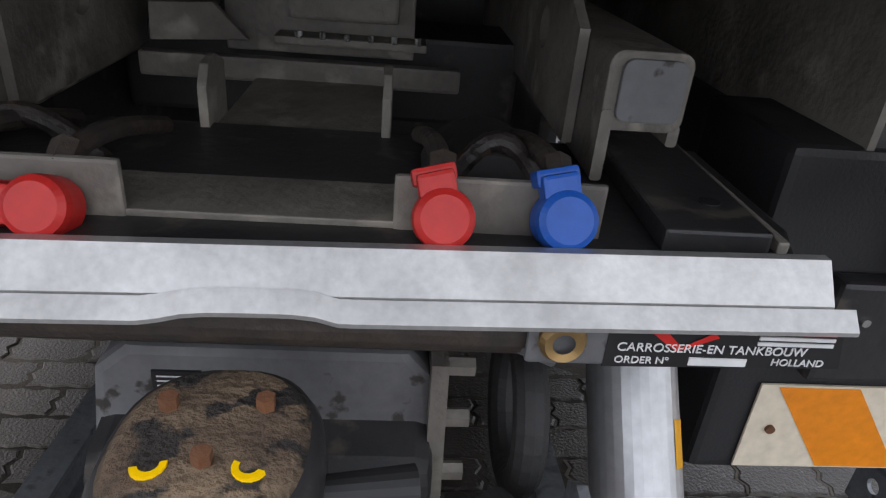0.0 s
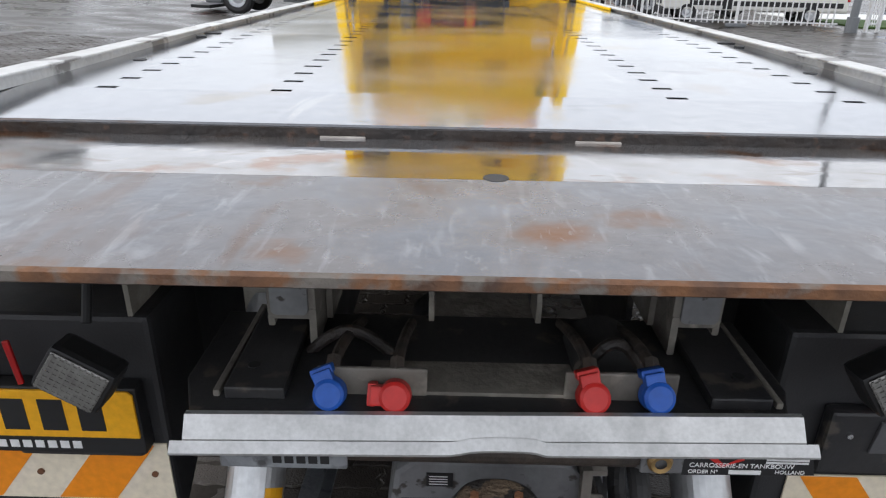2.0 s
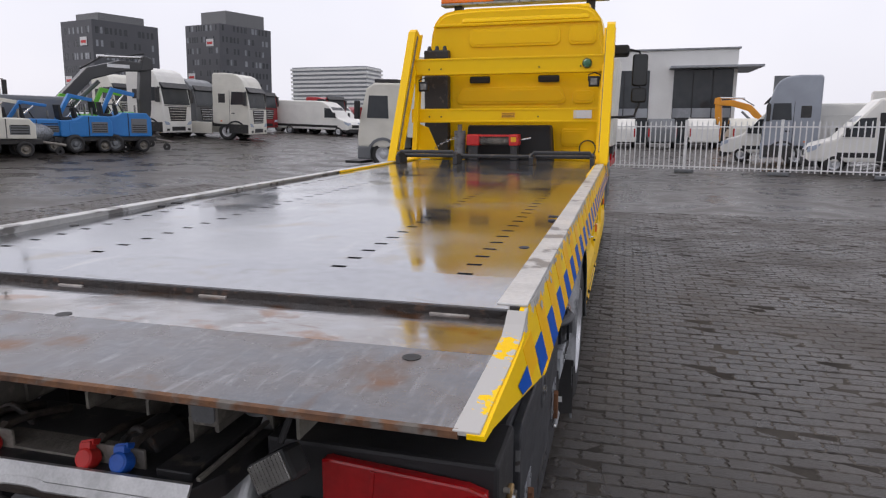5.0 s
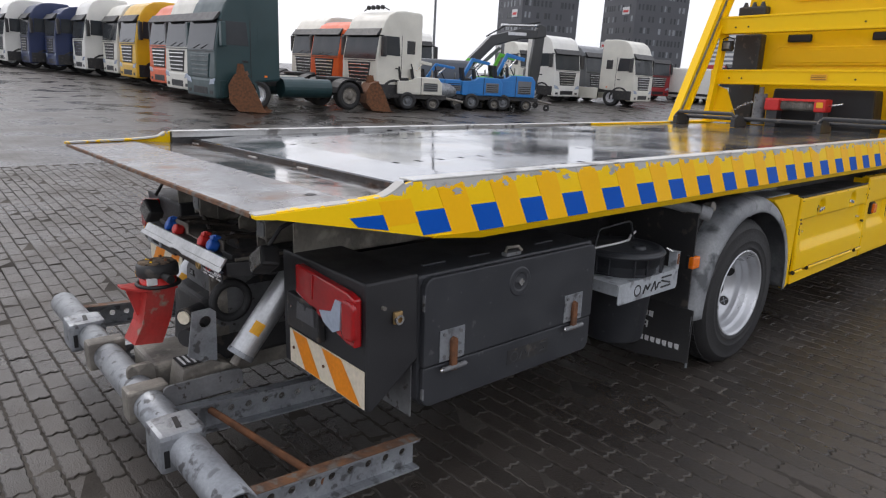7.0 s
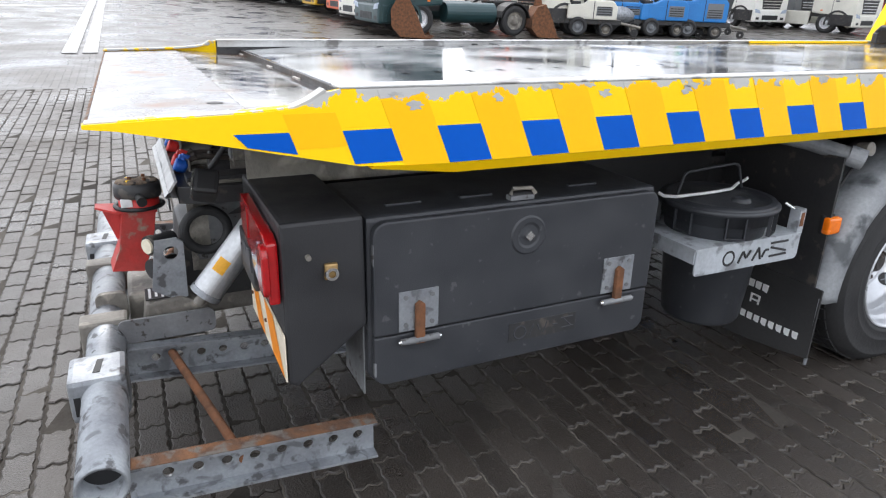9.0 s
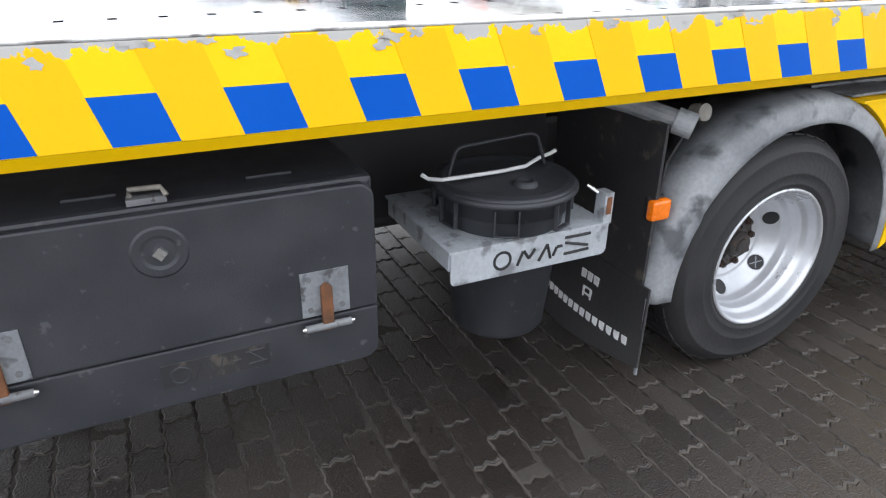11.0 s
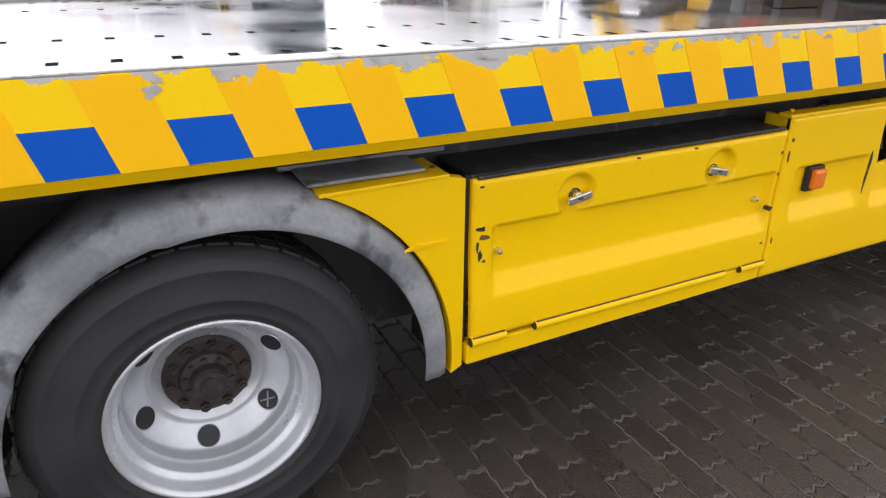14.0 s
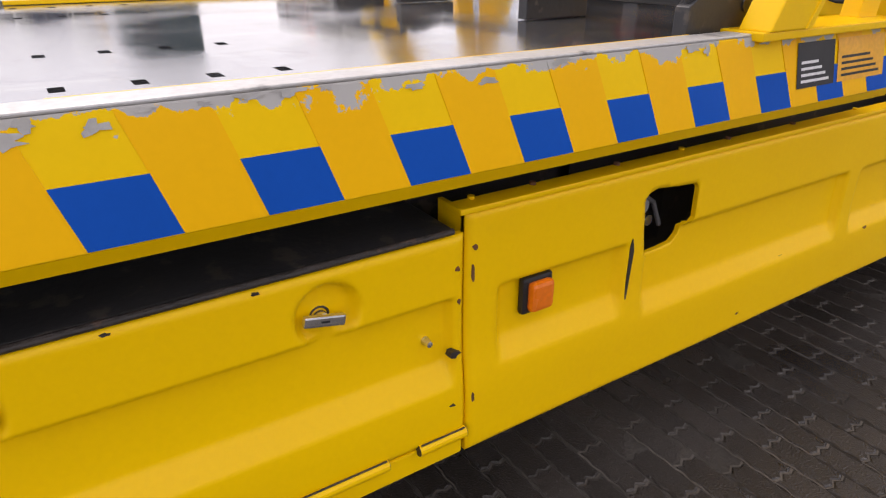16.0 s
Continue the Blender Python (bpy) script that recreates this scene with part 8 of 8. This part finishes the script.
# verge and drain
vg = part("verge", B(14.9, 60, 24.2, 28.5, -0.02, 0.05, bevel=0.02), GRASS)
tagged(vg, "short green grass verge beside the yard", "grass", kind="structure")
pv = part("far_road", B(14.9, 70, 29.5, 33.5, -0.02, 0.02), WHITE_WALL)
tagged(pv, "pale concrete road strip beyond the verge", "road", kind="structure")
SLAB = surface("pale_wet_concrete", (0.34, 0.34, 0.33), (0.26, 0.26, 0.25), 0.35, bump=0.2)
dr = thing("drain_channel", "pale concrete drain strips let into the paving", "drain")
for y0 in (-1.62, -1.22):
    for k in range(12):
        x0 = -13.6 - 2.0 * k
        bm = bmesh.new()
        for d in (0.0, 0.012):
            q = [(x0, y0), (x0 - 1.96, y0), (x0 - 1.96, y0 + 0.3), (x0, y0 + 0.3)]
            bm.faces.new([bm.verts.new((qx, qy, ground_height(qx, qy) + 0.006 - d)) for qx, qy in q])
        bmesh.ops.bridge_loops(bm, edges=list(bm.edges))
        bmesh.ops.recalc_face_normals(bm, faces=bm.faces)
        part("drain_slab", bm, SLAB, dr)
mh = thing("manhole_cover", "square iron manhole cover in the paving", "manhole", m=Matrix.Translation((-4.9, 13.2, ground_height(-4.9, 13))))
part("cover", B(-0.6, 0.6, -0.5, 0.5, -0.03, 0.004, bevel=0.004), DIRTY_STEEL, mh)
part("cover_frame", B(-0.68, 0.68, -0.58, 0.58, -0.04, -0.006), BLACK_STEEL, mh)

# ---- single pavers, last ----
def pavers():
    rnd = random.Random(5)
    zig = ((0.0, 0.0), (0.25, 0.010), (0.5, -0.008), (0.75, 0.009), (1.0, 0.0))
    wave = ((0.0, 0.0), (0.18, 0.0045), (0.32, -0.003), (0.5, 0.005), (0.68, -0.003), (0.82, 0.0045), (1.0, 0.0))

    def outline(x, y, inset=0.0):
        g, e = 0.0048 + inset, 0.0050 + inset
        w, h = LONG - 2 * g, ROW - 2 * e
        lft = [(x + g + d, y + e + h * k) for k, d in zig]
        top = [(x + g + w * k, y + e + h + d) for k, d in wave[1:-1]]
        rgt = [(x + g + w + d, y + e + h * k) for k, d in zig]
        low = [(x + g + w * k, y + e + d) for k, d in wave[1:-1]]
        return lft + top + rgt[::-1] + low[::-1]
    bm = bmesh.new()
    bed = [[bm.verts.new((x, yy, ground_height(x, yy) - 0.0045)) for yy in PY] for x in (PX[0], -2.0, PX[1])]
    for a, c in zip(bed, bed[1:]):
        bm.faces.new((a[0], c[0], c[1], a[1]))
    part("joint_sand", bm, JOINT, GROUND)
    verts, faces = [], []
    near = 0
    me_one = None
    nx, ny = int((PX[1] - PX[0]) / LONG), int((PY[1] - PY[0]) / ROW)
    for j in range(ny):
        y = PY[0] + j * ROW
        for i in range(nx):
            x = PX[0] + i * LONG + (LONG / 2 if j % 2 else 0)
            dz = rnd.uniform(-0.0022, 0.0022)
            if 1.30 < x < 1.95 and 2.0 < y < 8.2 and near < 300 and (x - 1.30) < 0.72:
                near += 1
                if me_one is None:
                    bm = bmesh.new()
                    rings = [[bm.verts.new((p[0], p[1], z)) for p in o] for o, z in ((outline(0, 0, 0.006), 0.0), (outline(0, 0), -0.0045), (outline(0, 0), -0.012))]
                    bm.faces.new(rings[0])
                    for ra, rb in zip(rings, rings[1:]):
                        for k in range(len(ra)):
                            bm.faces.new((ra[k], ra[(k + 1) % len(ra)], rb[(k + 1) % len(ra)], rb[k]))
                    bmesh.ops.recalc_face_normals(bm, faces=bm.faces)
                    o = part("paver", bm, PAVER_ONE, GROUND)
                    me_one = o.data
                else:
                    o = new("paver", me_one)
                    o.parent = GROUND
                o.location = (x, y, dz)
                continue
            o = outline(x, y)
            if x < -2.3:
                o = [o[0], o[4], o[10], o[14]]
            base = len(verts)
            tilt, roll_ = rnd.uniform(-0.005, 0.005), rnd.uniform(-0.004, 0.004)
            zs = [ground_height(p[0], p[1]) + dz + tilt * (p[0] - x) / LONG + roll_ * (p[1] - y) / ROW for p in o]
            n = len(o)
            top = outline(x, y, 0.006)
            if x < -2.3:
                top = [top[0], top[4], top[10], top[14]]
            verts += [(p[0], p[1], z) for p, z in zip(top, zs)] + [(p[0], p[1], z - 0.0045) for p, z in zip(o, zs)] + [(p[0], p[1], z - 0.012) for p, z in zip(o, zs)]
            faces.append(tuple(range(base, base + n))[::-1])
            for r0 in (base, base + n):
                faces += [(r0 + k, r0 + (k + 1) % n, r0 + n + (k + 1) % n, r0 + n + k) for k in range(n)]
    # silt washed into the short joints
    sv, sf = [], []
    for j in range(ny):
        yy = PY[0] + j * ROW
        for i in range(nx):
            x = PX[0] + i * LONG + (LONG / 2 if j % 2 else 0)
            if x < 0.6 or rnd.random() < 0.12:
                continue
            w0 = rnd.uniform(0.003, 0.006)
            base = len(sv)
            for k, d in zig:
                sv += [(x + d - w0, yy + 0.004 + (ROW - 0.008) * k, -0.0016), (x + d + w0, yy + 0.004 + (ROW - 0.008) * k, -0.0016)]
            sf += [(base + 2 * k, base + 2 * k + 1, base + 2 * k + 3, base + 2 * k + 2) for k in range(4)]
            if rnd.random() < 0.55:
                h0 = rnd.uniform(0.0025, 0.0048)
                base = len(sv)
                for k, d in wave:
                    sv += [(x + LONG * k, yy + d - h0, -0.0022), (x + LONG * k, yy + d + h0, -0.0022)]
                sf += [(base + 2 * k, base + 2 * k + 2, base + 2 * k + 3, base + 2 * k + 1) for k in range(len(wave) - 1)]
    ms = bpy.data.meshes.new("joint_silt")
    ms.from_pydata(sv, [], sf)
    ms.materials.append(SILT)
    silt = new("joint_silt", ms)
    silt.parent = GROUND
    silt["kind"] = "stuff"
    me = bpy.data.meshes.new("paving")
    me.from_pydata(verts, [], faces)
    me.materials.append(PAVER)
    bm = bmesh.new()
    bm.from_mesh(me)
    bmesh.ops.recalc_face_normals(bm, faces=bm.faces)
    bm.to_mesh(me)
    bm.free()
    ob = new("paving", me)
    ob.parent = GROUND
    ob["kind"] = "stuff"


pavers()
